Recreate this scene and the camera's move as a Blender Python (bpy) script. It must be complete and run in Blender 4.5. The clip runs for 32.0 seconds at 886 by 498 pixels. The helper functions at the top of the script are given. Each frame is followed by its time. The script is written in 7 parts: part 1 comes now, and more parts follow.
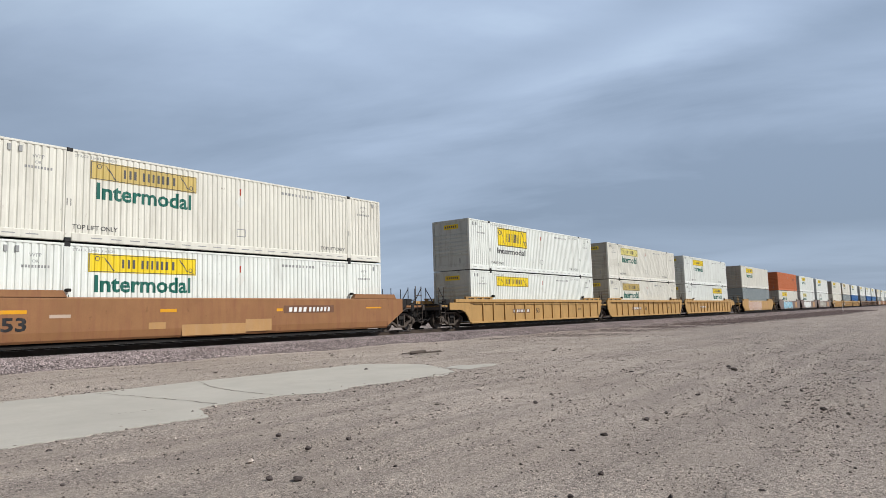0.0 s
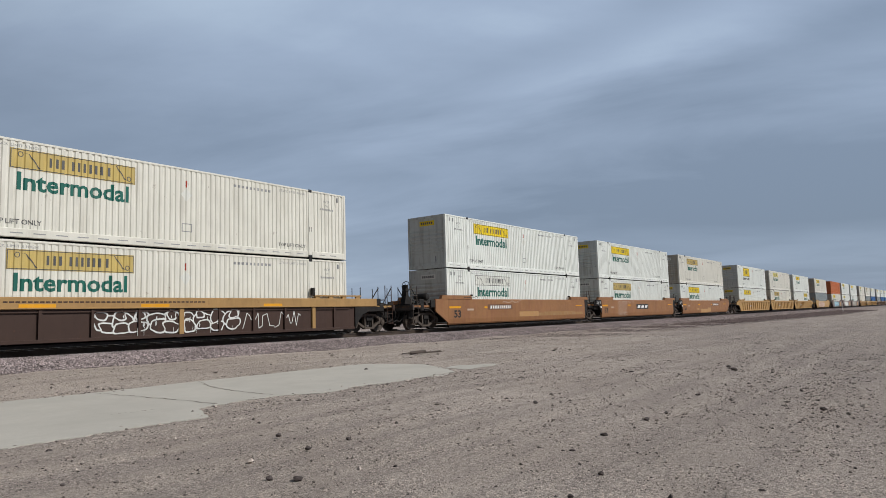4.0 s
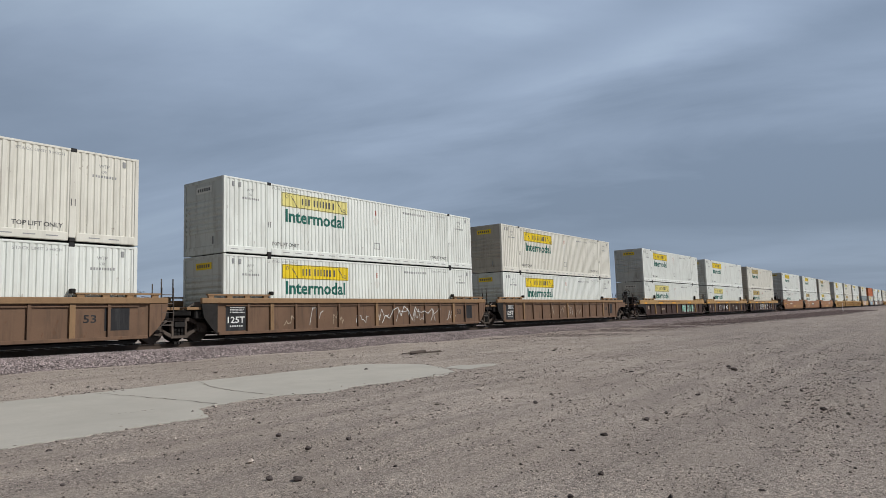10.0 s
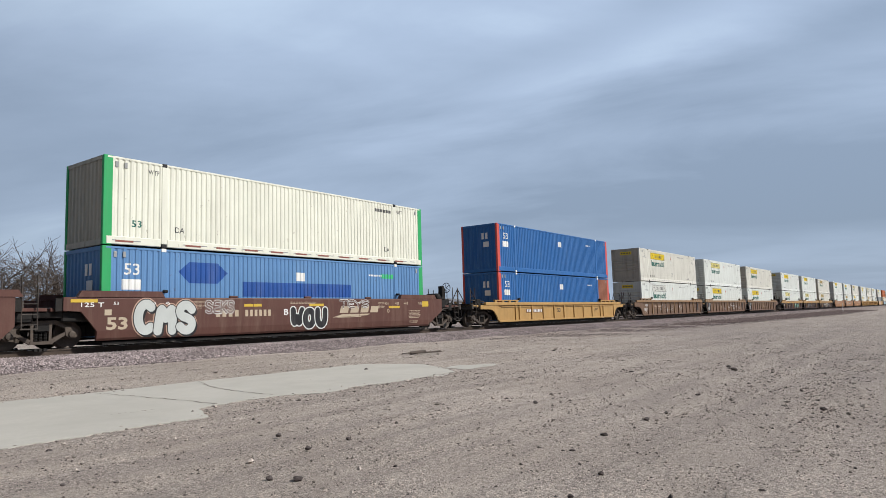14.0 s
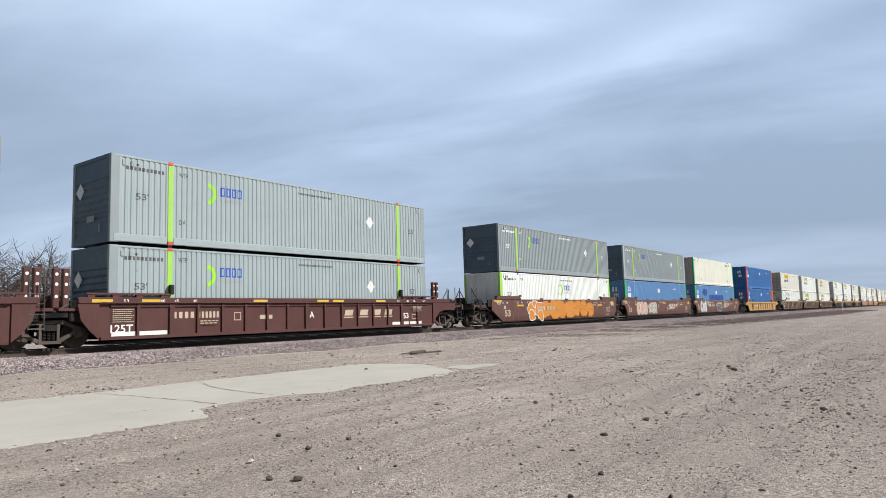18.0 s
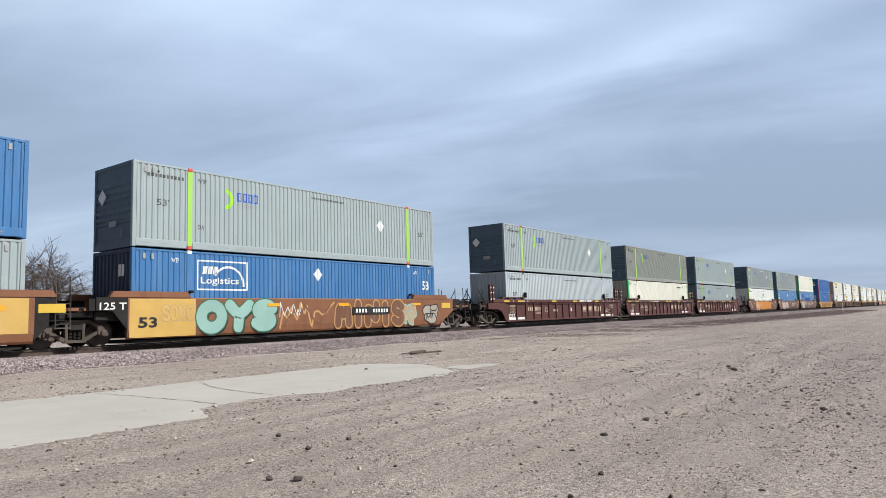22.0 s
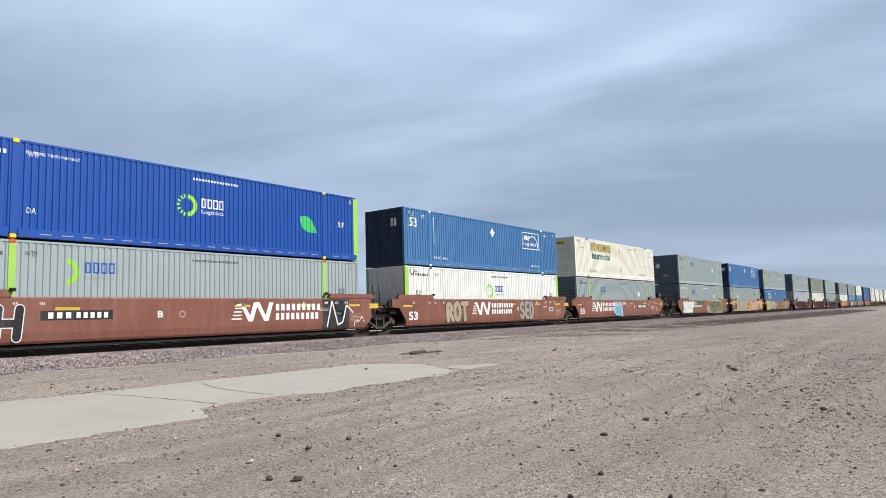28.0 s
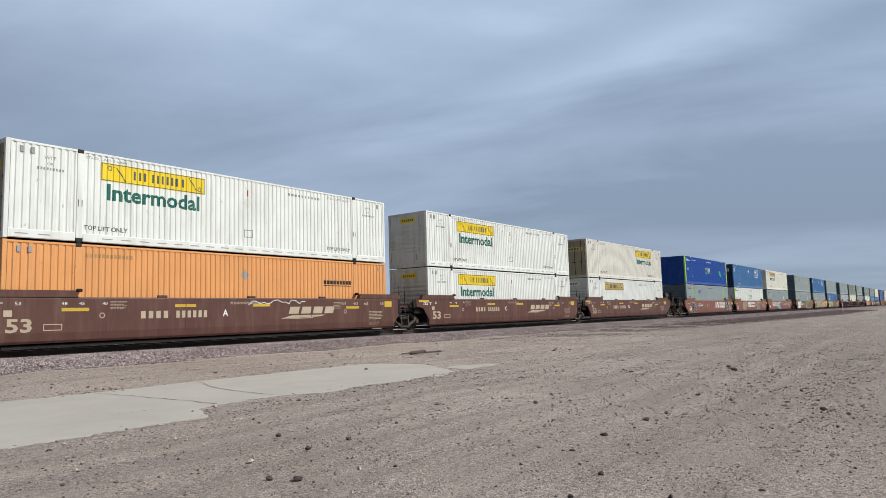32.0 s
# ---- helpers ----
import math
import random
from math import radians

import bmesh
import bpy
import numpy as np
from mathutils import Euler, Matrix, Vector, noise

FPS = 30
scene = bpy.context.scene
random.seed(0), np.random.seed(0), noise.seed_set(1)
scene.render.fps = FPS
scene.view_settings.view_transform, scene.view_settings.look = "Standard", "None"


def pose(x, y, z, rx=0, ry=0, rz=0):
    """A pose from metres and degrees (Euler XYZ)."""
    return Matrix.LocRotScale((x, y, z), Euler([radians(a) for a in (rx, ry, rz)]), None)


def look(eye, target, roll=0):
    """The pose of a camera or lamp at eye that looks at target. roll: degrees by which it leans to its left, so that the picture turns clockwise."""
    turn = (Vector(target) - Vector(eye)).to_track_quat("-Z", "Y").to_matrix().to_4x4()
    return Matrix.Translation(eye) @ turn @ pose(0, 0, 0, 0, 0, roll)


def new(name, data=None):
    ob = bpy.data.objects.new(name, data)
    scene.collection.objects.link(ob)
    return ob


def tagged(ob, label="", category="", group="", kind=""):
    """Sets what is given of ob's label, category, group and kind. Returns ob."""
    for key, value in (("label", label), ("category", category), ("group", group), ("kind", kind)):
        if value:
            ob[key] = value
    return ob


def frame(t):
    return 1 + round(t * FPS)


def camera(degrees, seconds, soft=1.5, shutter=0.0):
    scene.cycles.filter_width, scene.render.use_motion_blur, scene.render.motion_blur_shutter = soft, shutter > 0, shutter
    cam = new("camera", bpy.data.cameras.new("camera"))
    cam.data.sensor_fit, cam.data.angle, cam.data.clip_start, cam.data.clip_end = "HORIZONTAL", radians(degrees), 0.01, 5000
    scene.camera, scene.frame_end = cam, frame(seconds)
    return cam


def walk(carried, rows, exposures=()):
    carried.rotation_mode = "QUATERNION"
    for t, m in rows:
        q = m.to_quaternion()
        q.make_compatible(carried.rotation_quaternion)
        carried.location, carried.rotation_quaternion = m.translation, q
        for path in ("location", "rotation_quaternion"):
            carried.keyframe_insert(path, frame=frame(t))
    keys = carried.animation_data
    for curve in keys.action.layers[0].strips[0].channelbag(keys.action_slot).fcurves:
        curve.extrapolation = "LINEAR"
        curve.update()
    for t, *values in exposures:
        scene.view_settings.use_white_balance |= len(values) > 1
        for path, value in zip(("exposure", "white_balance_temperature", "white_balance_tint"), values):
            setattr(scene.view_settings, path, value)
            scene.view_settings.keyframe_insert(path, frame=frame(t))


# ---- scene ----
cam = camera(67.03, 32.0, soft=0.8)
EYE = (0.0, 0.0, 0.64)
YAW, PITCH, ROLL = 53.219, 5.751, -1.684
AIM = (math.sin(radians(YAW)) * math.cos(radians(PITCH)), math.cos(radians(YAW)) * math.cos(radians(PITCH)), 0.64 + math.sin(radians(PITCH)))
walk(cam, [(0, look(EYE, AIM, ROLL)), (32, look(EYE, AIM, ROLL))],
     exposures=[(0, 0.33), (1, 0.05), (2, -0.03), (3, 0.04), (6, 0.0), (7, 0.1), (8, 0.31), (9, 0.0), (10, -0.04), (11, 0.16), (12, 0.36), (13, 0.5), (14, 0.38), (17, 0.38), (18, 0.66), (19, 0.47), (20, 0.32), (21, 0.61), (22, 0.66),
                (23, 0.68), (24, 0.64), (25, 0.55), (28, 0.6), (29, 0.46), (30, -0.03), (31, 0.15), (32, 0.28)])

# ---- world and sun ----
SUN_ELEVATION, SUN_AZIMUTH = 41.0, 155.0     # azimuth clockwise from +y
sun = new("sun", bpy.data.lights.new("sun", "SUN"))
sun.data.energy, sun.data.angle, sun.data.color = 3.3, radians(1.2), (1.0, 0.965, 0.915)
sd = Vector((math.sin(radians(SUN_AZIMUTH)) * math.cos(radians(SUN_ELEVATION)),
             math.cos(radians(SUN_AZIMUTH)) * math.cos(radians(SUN_ELEVATION)), math.sin(radians(SUN_ELEVATION))))
sun.matrix_world = look(sd * 50, (0, 0, 0))


def make_world():
    world = bpy.data.worlds.new("overcast_sky")
    scene.world = world
    world.use_nodes = True
    nt = world.node_tree
    N, L = nt.nodes, nt.links
    N.clear()
    out, bg = N.new("ShaderNodeOutputWorld"), N.new("ShaderNodeBackground")
    sky = N.new("ShaderNodeTexSky")
    sky.sky_type, sky.sun_disc = "NISHITA", False
    sky.sun_elevation, sky.sun_rotation = radians(SUN_ELEVATION), radians(SUN_AZIMUTH)
    tc, sep = N.new("ShaderNodeTexCoord"), N.new("ShaderNodeSeparateXYZ")
    L.new(tc.outputs["Generated"], sep.inputs[0])

    def m(op, a, b=None, c=None):
        n = N.new("ShaderNodeMath")
        n.operation = op
        for i, v in enumerate((a, b, c)):
            if v is None:
                continue
            if isinstance(v, (int, float)):
                n.inputs[i].default_value = v
            else:
                L.new(v, n.inputs[i])
        return n.outputs[0]
    # the cloud deck: a flat layer overhead, seen in perspective
    h = m("ADD", m("MAXIMUM", sep.outputs[2], 0.0), 0.2)
    u, v = m("DIVIDE", sep.outputs[0], h), m("DIVIDE", sep.outputs[1], h)
    # streaks run along one wind direction
    a = radians(108)
    s = m("ADD", m("MULTIPLY", u, math.cos(a)), m("MULTIPLY", v, math.sin(a)))
    cross = m("ADD", m("MULTIPLY", u, -math.sin(a)), m("MULTIPLY", v, math.cos(a)))

    def clouds(fs, fc, scale, detail, rough, shift):
        comb, n = N.new("ShaderNodeCombineXYZ"), N.new("ShaderNodeTexNoise")
        L.new(m("MULTIPLY", s, fs), comb.inputs[0])
        L.new(m("MULTIPLY", cross, fc), comb.inputs[1])
        comb.inputs[2].default_value = shift
        L.new(comb.outputs[0], n.inputs["Vector"])
        n.inputs["Scale"].default_value, n.inputs["Detail"].default_value, n.inputs["Roughness"].default_value = scale, detail, rough
        n.inputs["Distortion"].default_value = 0.4
        return n.outputs[0]
    big = clouds(0.34, 0.6, 0.75, 4, 0.5, 3.7)
    fine = clouds(0.7, 1.5, 1.1, 7, 0.55, 9.1)
    # long banks and streaks of the deck, by compass bearing and height in degrees
    az = m("MULTIPLY", m("ARCTAN2", sep.outputs[0], sep.outputs[1]), 57.2958)
    el = m("MULTIPLY", m("ARCSINE", sep.outputs[2]), 57.2958)
    wisp = m("ADD", el, m("ADD", m("MULTIPLY", m("SUBTRACT", big, 0.5), 9.0), m("MULTIPLY", m("SUBTRACT", fine, 0.5), 5.0)))

    def fade(lo, hi):
        n = N.new("ShaderNodeMapRange")
        n.interpolation_type = "SMOOTHSTEP"
        L.new(az, n.inputs[0])
        n.inputs[1].default_value, n.inputs[2].default_value = lo, hi
        return n.outputs[0]

    def bank(az0, el0, slope, thick, amount, lo=-200.0, hi=-190.0):
        off = m("DIVIDE", m("SUBTRACT", wisp, m("MULTIPLY_ADD", az, slope, el0 - slope * az0)), thick)
        return m("MULTIPLY", m("MULTIPLY", m("EXPONENT", m("MULTIPLY", m("MULTIPLY", off, off), -1.0)), amount), fade(lo, hi))
    field = None
    for args in ((36.0, 15.0, -0.10, 3.6, -0.55), (66.0, 7.2, -0.02, 2.4, -0.6, 40.0, 66.0), (69.0, 19.3, 0.22, 1.7, 0.42, 50.0, 63.0), (76.0, 17.2, 0.16, 1.5, -0.40, 56.0, 70.0),
                 (72.0, 23.6, 0.24, 1.6, -0.32, 50.0, 66.0), (80.0, 2.6, 0.0, 1.2, 0.12, 60.0, 80.0), (40.0, 24.5, 0.05, 4.0, 0.34), (28.0, 5.5, 0.0, 3.0, -0.12), (84.0, 7.5, 0.0, 2.6, -0.4, 66.0, 82.0)):
        b = bank(*args)
        field = b if field is None else m("ADD", field, b)
    mix = m("ADD", m("ADD", m("MULTIPLY", big, 0.26), m("MULTIPLY", fine, 0.26)), m("MULTIPLY_ADD", field, 0.085, 0.235))
    ramp = N.new("ShaderNodeValToRGB")
    e = ramp.color_ramp.elements
    e[0].position, e[0].color = 0.4, (0.20, 0.258, 0.35, 1)
    e[1].position, e[1].color = 0.605, (0.46, 0.565, 0.69, 1)
    mid = ramp.color_ramp.elements.new(0.5)
    mid.color = (0.30, 0.375, 0.495, 1)
    L.new(mix, ramp.inputs[0])
    # the thin veil lets a part of the clear sky's light through
    scale = N.new("ShaderNodeVectorMath")
    scale.operation = "SCALE"
    L.new(sky.outputs[0], scale.inputs[0])
    scale.inputs["Scale"].default_value = 0.055
    mx = N.new("ShaderNodeMix")
    mx.data_type = "RGBA"
    mx.inputs[0].default_value = 0.88
    L.new(scale.outputs[0], mx.inputs[6])
    L.new(ramp.outputs[0], mx.inputs[7])
    L.new(mx.outputs[2], bg.inputs[0])
    # the deck is light above the rim of the view's hills; unseen overhead it is darkened to weaken the fill
    lift = N.new("ShaderNodeValToRGB")
    le = lift.color_ramp.elements
    le[0].position, le[0].color = 0.0, (0.93, 0.93, 0.93, 1)
    le[1].position, le[1].color = 0.85, (0.34, 0.34, 0.34, 1)
    for p, k in ((0.1, 0.9), (0.3, 1.03), (0.45, 1.08)):
        le.new(p).color = (k, k, k, 1)
    L.new(sep.outputs[2], lift.inputs[0])
    # and it is dimmed towards the west, mostly out of view, to darken the train's rear ends
    west = N.new("ShaderNodeMapRange")
    west.interpolation_type = "SMOOTHSTEP"
    L.new(sep.outputs[0], west.inputs[0])
    for i, k in enumerate((-0.6, 0.75, 0.34, 1.0)):
        west.inputs[i + 1].default_value = k
    L.new(m("MULTIPLY", m("MULTIPLY", lift.outputs[0], west.outputs[0]), 1.18), bg.inputs[1])
    L.new(bg.outputs[0], out.inputs[0])


make_world()

# ---- materials ----
MATS = {}


def mat(name, base, rough=0.6, metal=0.0, vary=0.15, dirt=0.0, dirt_colour=(0.12, 0.09, 0.06), streak=False, bump=0.0, scale=6.0, per_object=0.0, island=False, rust=0.0):
    """Painted or mineral surface: base colour with two scales of variation, dirt (streaked downwards if asked), rust spots and fine relief."""
    if name in MATS:
        return MATS[name]
    mt = bpy.data.materials.new(name)
    mt.use_nodes = True
    nt = mt.node_tree
    N, L = nt.nodes, nt.links
    b = N["Principled BSDF"]
    b.inputs["Roughness"].default_value, b.inputs["Metallic"].default_value = rough, metal
    b.inputs["Specular IOR Level"].default_value = 0.3
    tc, oi = N.new("ShaderNodeTexCoord"), N.new("ShaderNodeObjectInfo")
    shift = N.new("ShaderNodeVectorMath")
    shift.operation = "MULTIPLY_ADD"
    L.new(tc.outputs["Object"], shift.inputs[0])
    shift.inputs[1].default_value = (1, 1, 1)
    rnd = N.new("ShaderNodeVectorMath")
    rnd.operation = "SCALE"
    rnd.inputs[0].default_value = (37.0, 11.0, 23.0)
    L.new(oi.outputs["Random"], rnd.inputs["Scale"])
    L.new(rnd.outputs[0], shift.inputs[2])

    def noise_at(sc, stretch=(1, 1, 1), detail=5, rgh=0.6):
        mp, n = N.new("ShaderNodeMapping"), N.new("ShaderNodeTexNoise")
        mp.inputs["Scale"].default_value = stretch
        L.new(shift.outputs[0], mp.inputs[0])
        L.new(mp.outputs[0], n.inputs["Vector"])
        n.inputs["Scale"].default_value, n.inputs["Detail"].default_value, n.inputs["Roughness"].default_value = sc, detail, rgh
        return n.outputs[0]

    def ramp(v, lo, hi, a=0.0, z=1.0):
        n = N.new("ShaderNodeMapRange")
        L.new(v, n.inputs[0])
        for i, k in enumerate((lo, hi, a, z)):
            n.inputs[i + 1].default_value = k
        return n.outputs[0]

    def mixed(f, a, c, blend="MIX"):
        n = N.new("ShaderNodeMix")
        n.data_type, n.blend_type = "RGBA", blend
        for i, v in ((0, f), (6, a), (7, c)):
            if isinstance(v, (int, float)):
                n.inputs[i].default_value = v
            elif isinstance(v, tuple):
                n.inputs[i].default_value = (*v, 1)
            else:
                L.new(v, n.inputs[i])
        return n.outputs[2]
    col = mixed(ramp(noise_at(0.9), 0.35, 0.65), tuple(c * (1 - vary) for c in base), tuple(min(1, c * (1 + vary * 0.6)) for c in base))
    col = mixed(ramp(noise_at(scale * 5, detail=3), 0.3, 0.7, 0, 0.5), col, tuple(c * (1 - vary * 1.2) for c in base))
    if per_object or island:
        src = oi.outputs["Random"]
        if island:
            src = N.new("ShaderNodeNewGeometry").outputs["Random Per Island"]
        k = per_object or 0.5
        g = N.new("ShaderNodeCombineColor")
        v = ramp(src, 0, 1, 1 - k, 1 + k)
        for i in range(3):
            L.new(v, g.inputs[i])
        col = mixed(1.0, col, g.outputs[0], "MULTIPLY")
    if dirt:
        st = (2.2, 2.2, 0.25) if streak else (1, 1, 1)
        d = noise_at(1.6, st, 6, 0.65)
        col = mixed(ramp(d, 0.48, 0.75, 0, dirt), col, dirt_colour)
        d2 = noise_at(0.55, (1, 1, 1.4), 4, 0.5)
        col = mixed(ramp(d2, 0.5, 0.8, 0, dirt * 0.35), col, tuple(0.5 * (x + y) for x, y in zip(base, dirt_colour)))
    if rust:
        d = noise_at(5.0, (1, 1, 0.55), 8, 0.7)
        col = mixed(ramp(d, 0.66 - rust * 0.1, 0.74, 0, 0.85), col, (0.13, 0.055, 0.025))
    L.new(col, b.inputs["Base Color"])
    L.new(ramp(noise_at(scale), 0.3, 0.7, max(0.05, rough - 0.1), min(1, rough + 0.12)), b.inputs["Roughness"])
    if bump:
        bp = N.new("ShaderNodeBump")
        bp.inputs["Strength"].default_value, bp.inputs["Distance"].default_value = bump, 0.02
        L.new(noise_at(scale * 3, detail=6), bp.inputs["Height"])
        L.new(bp.outputs[0], b.inputs["Normal"])
    MATS[name] = mt
    return mt


def paint(name, base, dirt=0.25, rust=0.15, **k):
    return mat(name, base, rough=0.5, vary=0.06, dirt=dirt, streak=True, dirt_colour=(0.22, 0.19, 0.14), bump=0.05, scale=4.0, rust=rust, **k)


def faded_paint(name, base, fade):
    return mat(name, base, rough=0.5, vary=0.08, dirt=0.55, streak=True, dirt_colour=fade, bump=0.05, scale=4.0, rust=0.05)


def car_paint(name, base, dirt=0.5, rust=0.3, dust=None):
    return mat(name, base, rough=0.55, vary=0.13, dirt=dirt, streak=True, dirt_colour=dust or tuple(0.5 * c for c in base), bump=0.08, scale=4.0, rust=rust)


def decal(name, base):
    return mat(name, base, rough=0.55, vary=0.12, dirt=0.2, streak=True, dirt_colour=tuple(0.45 * c + 0.25 for c in base), scale=6.0)


WHITE = paint("white_container_paint", (0.79, 0.825, 0.785), 0.3, 0.14)
# end walls: grime, plus the shade of their sunless side put into the tone
SHADEDGRIMYEND = paint("shaded_grimy_white_end_paint", (0.60, 0.63, 0.60), 0.6, 0.3)
SHADEDGRIMYCREAM = paint("shaded_grimy_cream_end_paint", (0.44, 0.41, 0.35), 0.7, 0.45)
CREAM = paint("aged_cream_container_paint", (0.75, 0.74, 0.665), 0.32, 0.14)
IVORY = paint("ivory_container_paint", (0.78, 0.785, 0.68), 0.22, 0.12)
GRAY = paint("gray_container_paint", (0.265, 0.308, 0.322), 0.2, 0.05)
LIGHTGRAY = paint("light_gray_container_paint", (0.325, 0.385, 0.40), 0.14, 0.05)
PALEGRAY = paint("pale_blue_gray_container_paint", (0.44, 0.50, 0.53), 0.14, 0.05)
KHAKI = paint("weathered_gray_green_container_paint", (0.245, 0.268, 0.245), 0.35, 0.1)
BLUE = faded_paint("blue_container_paint", (0.027, 0.132, 0.37), (0.108, 0.219, 0.427))
MIDBLUE = faded_paint("faded_blue_container_paint", (0.05, 0.168, 0.375), (0.122, 0.241, 0.43))
FADED = faded_paint("sun_faded_blue_container_paint", (0.115, 0.25, 0.475), (0.163, 0.292, 0.492))
# gray containers' ends: slate paint, darkened further for the shade on them
SHADEDSLATE = paint("shaded_slate_end_paint", (0.09, 0.138, 0.18), 0.1, 0.06)
# end doors: grimy brown, with the shade over them mixed into the colour
SHADEDGRIMYDOOR = paint("shaded_grimy_door_paint", (0.30, 0.255, 0.17), 0.5, 0.4)
# blue end walls: the body blue with its shade painted in
SHADEDBLUEEND = paint("shaded_blue_end_paint", (0.018, 0.036, 0.075), 0.2, 0.1)
ROYAL = paint("royal_blue_container_paint", (0.006, 0.068, 0.34), 0.03, 0.0)
ORANGE = paint("orange_container_paint", (0.74, 0.35, 0.13), 0.15, 0.05)
ORANGERED = paint("burnt_orange_container_paint", (0.55, 0.16, 0.055), 0.15, 0.05)
GREEN = paint("green_post_paint", (0.03, 0.36, 0.12), 0.12, 0.03)
LIME = paint("lime_post_paint", (0.33, 0.60, 0.10), 0.15, 0.0)
RED = paint("red_post_paint", (0.62, 0.09, 0.07), 0.15, 0.05)
RUSTPANEL = paint("brown_primer_panel", (0.30, 0.12, 0.075), 0.3, 0.2)
DARK = mat("dark_casting_steel", (0.03, 0.03, 0.032), 0.6, 0.3, 0.3, 0.2, bump=0.1)
BLACK = mat("black_grimy_steel", (0.022, 0.02, 0.019), 0.75, 0.1, 0.4, 0.4, (0.04, 0.03, 0.025), bump=0.3)
TRIM = mat("grimy_handrail_steel", (0.11, 0.093, 0.082), 0.65, 0.2, 0.35, 0.4, (0.03, 0.025, 0.02), bump=0.2)
WHEELSTEEL = mat("worn_wheel_steel", (0.10, 0.08, 0.066), 0.6, 0.2, 0.4, 0.3, bump=0.1)
C_BROWN = car_paint("faded_orange_brown_car_paint", (0.31, 0.152, 0.066), 0.7, 0.3, (0.22, 0.085, 0.05))
C_GBROWN = car_paint("dull_brown_car_paint", (0.225, 0.098, 0.05), 0.5, 0.3)
C_DARKBROWN = car_paint("dark_brown_car_paint", (0.06, 0.034, 0.026), 0.4, 0.5)
C_OCHRE = car_paint("ochre_chord_paint", (0.41, 0.25, 0.10), 0.45, 0.5)
C_TANCHORD = car_paint("bleached_tan_chord_paint", (0.29, 0.18, 0.095), 0.5, 0.5)
C_TAN = car_paint("sun_bleached_brown_car_paint", (0.175, 0.105, 0.066), 0.85, 0.6, (0.075, 0.05, 0.036))
C_YELLOW = car_paint("yellow_car_paint", (0.47, 0.285, 0.105), 0.35, 0.3)
C_MAROON = car_paint("maroon_car_paint", (0.092, 0.037, 0.032), 0.3, 0.15)
C_DUSTMAROON = car_paint("dusty_maroon_car_paint", (0.108, 0.048, 0.038), 0.55, 0.15, (0.185, 0.12, 0.088))
C_REDBROWN = car_paint("red_brown_car_paint", (0.215, 0.085, 0.06), 0.5, 0.15, (0.30, 0.165, 0.12))
C_GRAFF = car_paint("gray_brown_graffiti_paint", (0.20, 0.15, 0.13), 0.5, 0.3)
D_YELLOW = decal("bright_yellow_film", (0.86, 0.64, 0.02))
D_GOLD = decal("faded_gold_film", (0.58, 0.44, 0.15))
D_PALE = decal("pale_yellow_film", (0.80, 0.72, 0.26))
D_PLAIN = decal("bleached_white_film", (0.74, 0.75, 0.70))
D_GREEN = decal("dark_green_lettering", (0.012, 0.135, 0.105))
D_GRAY = decal("dark_gray_lettering", (0.10, 0.10, 0.10))
D_MIDGRAY = decal("weathered_gray_lettering", (0.33, 0.34, 0.34))
D_WHITE = decal("white_lettering", (0.82, 0.82, 0.80))
D_BUFF = decal("buff_lettering", (0.50, 0.41, 0.30))
D_BLUE = decal("blue_lettering", (0.02, 0.10, 0.50))
D_NAVY = decal("overpainted_blue_patch", (0.02, 0.085, 0.33))
D_LIME = decal("lime_mark", (0.32, 0.70, 0.05))
D_LEAF = decal("green_leaf_mark", (0.05, 0.55, 0.16))
D_ORANGE = decal("orange_stripe_film", (0.78, 0.36, 0.01))
D_PATCH = decal("buff_repaint_patch", (0.47, 0.27, 0.11))
D_BLACK = decal("black_stencil", (0.018, 0.018, 0.02))
D_BROWNRED = decal("weathered_red_stripe", (0.26, 0.09, 0.07))
D_RED = decal("red_lettering", (0.5, 0.07, 0.03))
G_WHITE = decal("white_spray_paint", (0.72, 0.74, 0.72))
G_SILVER = decal("silver_spray_paint", (0.55, 0.58, 0.56))
G_MINT = decal("mint_spray_paint", (0.18, 0.48, 0.36))
G_AQUA = decal("aqua_spray_paint", (0.27, 0.45, 0.40))
G_TAN = decal("tan_spray_paint", (0.40, 0.32, 0.21))
G_GRAY = decal("gray_spray_paint", (0.34, 0.32, 0.26))
G_ORANGE = decal("orange_spray_paint", (0.56, 0.22, 0.03))
G_YELLOW = decal("yellow_spray_paint", (0.58, 0.37, 0.10))
G_RUST = decal("rust_orange_spray_paint", (0.36, 0.13, 0.02))
G_SAND = decal("sand_spray_paint", (0.46, 0.33, 0.18))
G_PINK = decal("pink_spray_paint", (0.52, 0.34, 0.26))
G_BLACK = decal("black_spray_paint", (0.02, 0.02, 0.022))
G_SKY = decal("sky_blue_spray_paint", (0.22, 0.48, 0.62))
G_DEEP = decal("deep_green_spray_paint", (0.03, 0.12, 0.07))
G_OLIVE = decal("olive_spray_paint", (0.10, 0.13, 0.05))

# ---- mesh helpers ----
CACHE = {}


def box(bm, x0, x1, y0, y1, z0, z1):
    v = [bm.verts.new((x, y, z)) for x in (x0, x1) for y in (y0, y1) for z in (z0, z1)]
    for f in ((0, 1, 3, 2), (4, 6, 7, 5), (0, 4, 5, 1), (2, 3, 7, 6), (0, 2, 6, 4), (1, 5, 7, 3)):
        bm.faces.new([v[i] for i in f])
    return bm


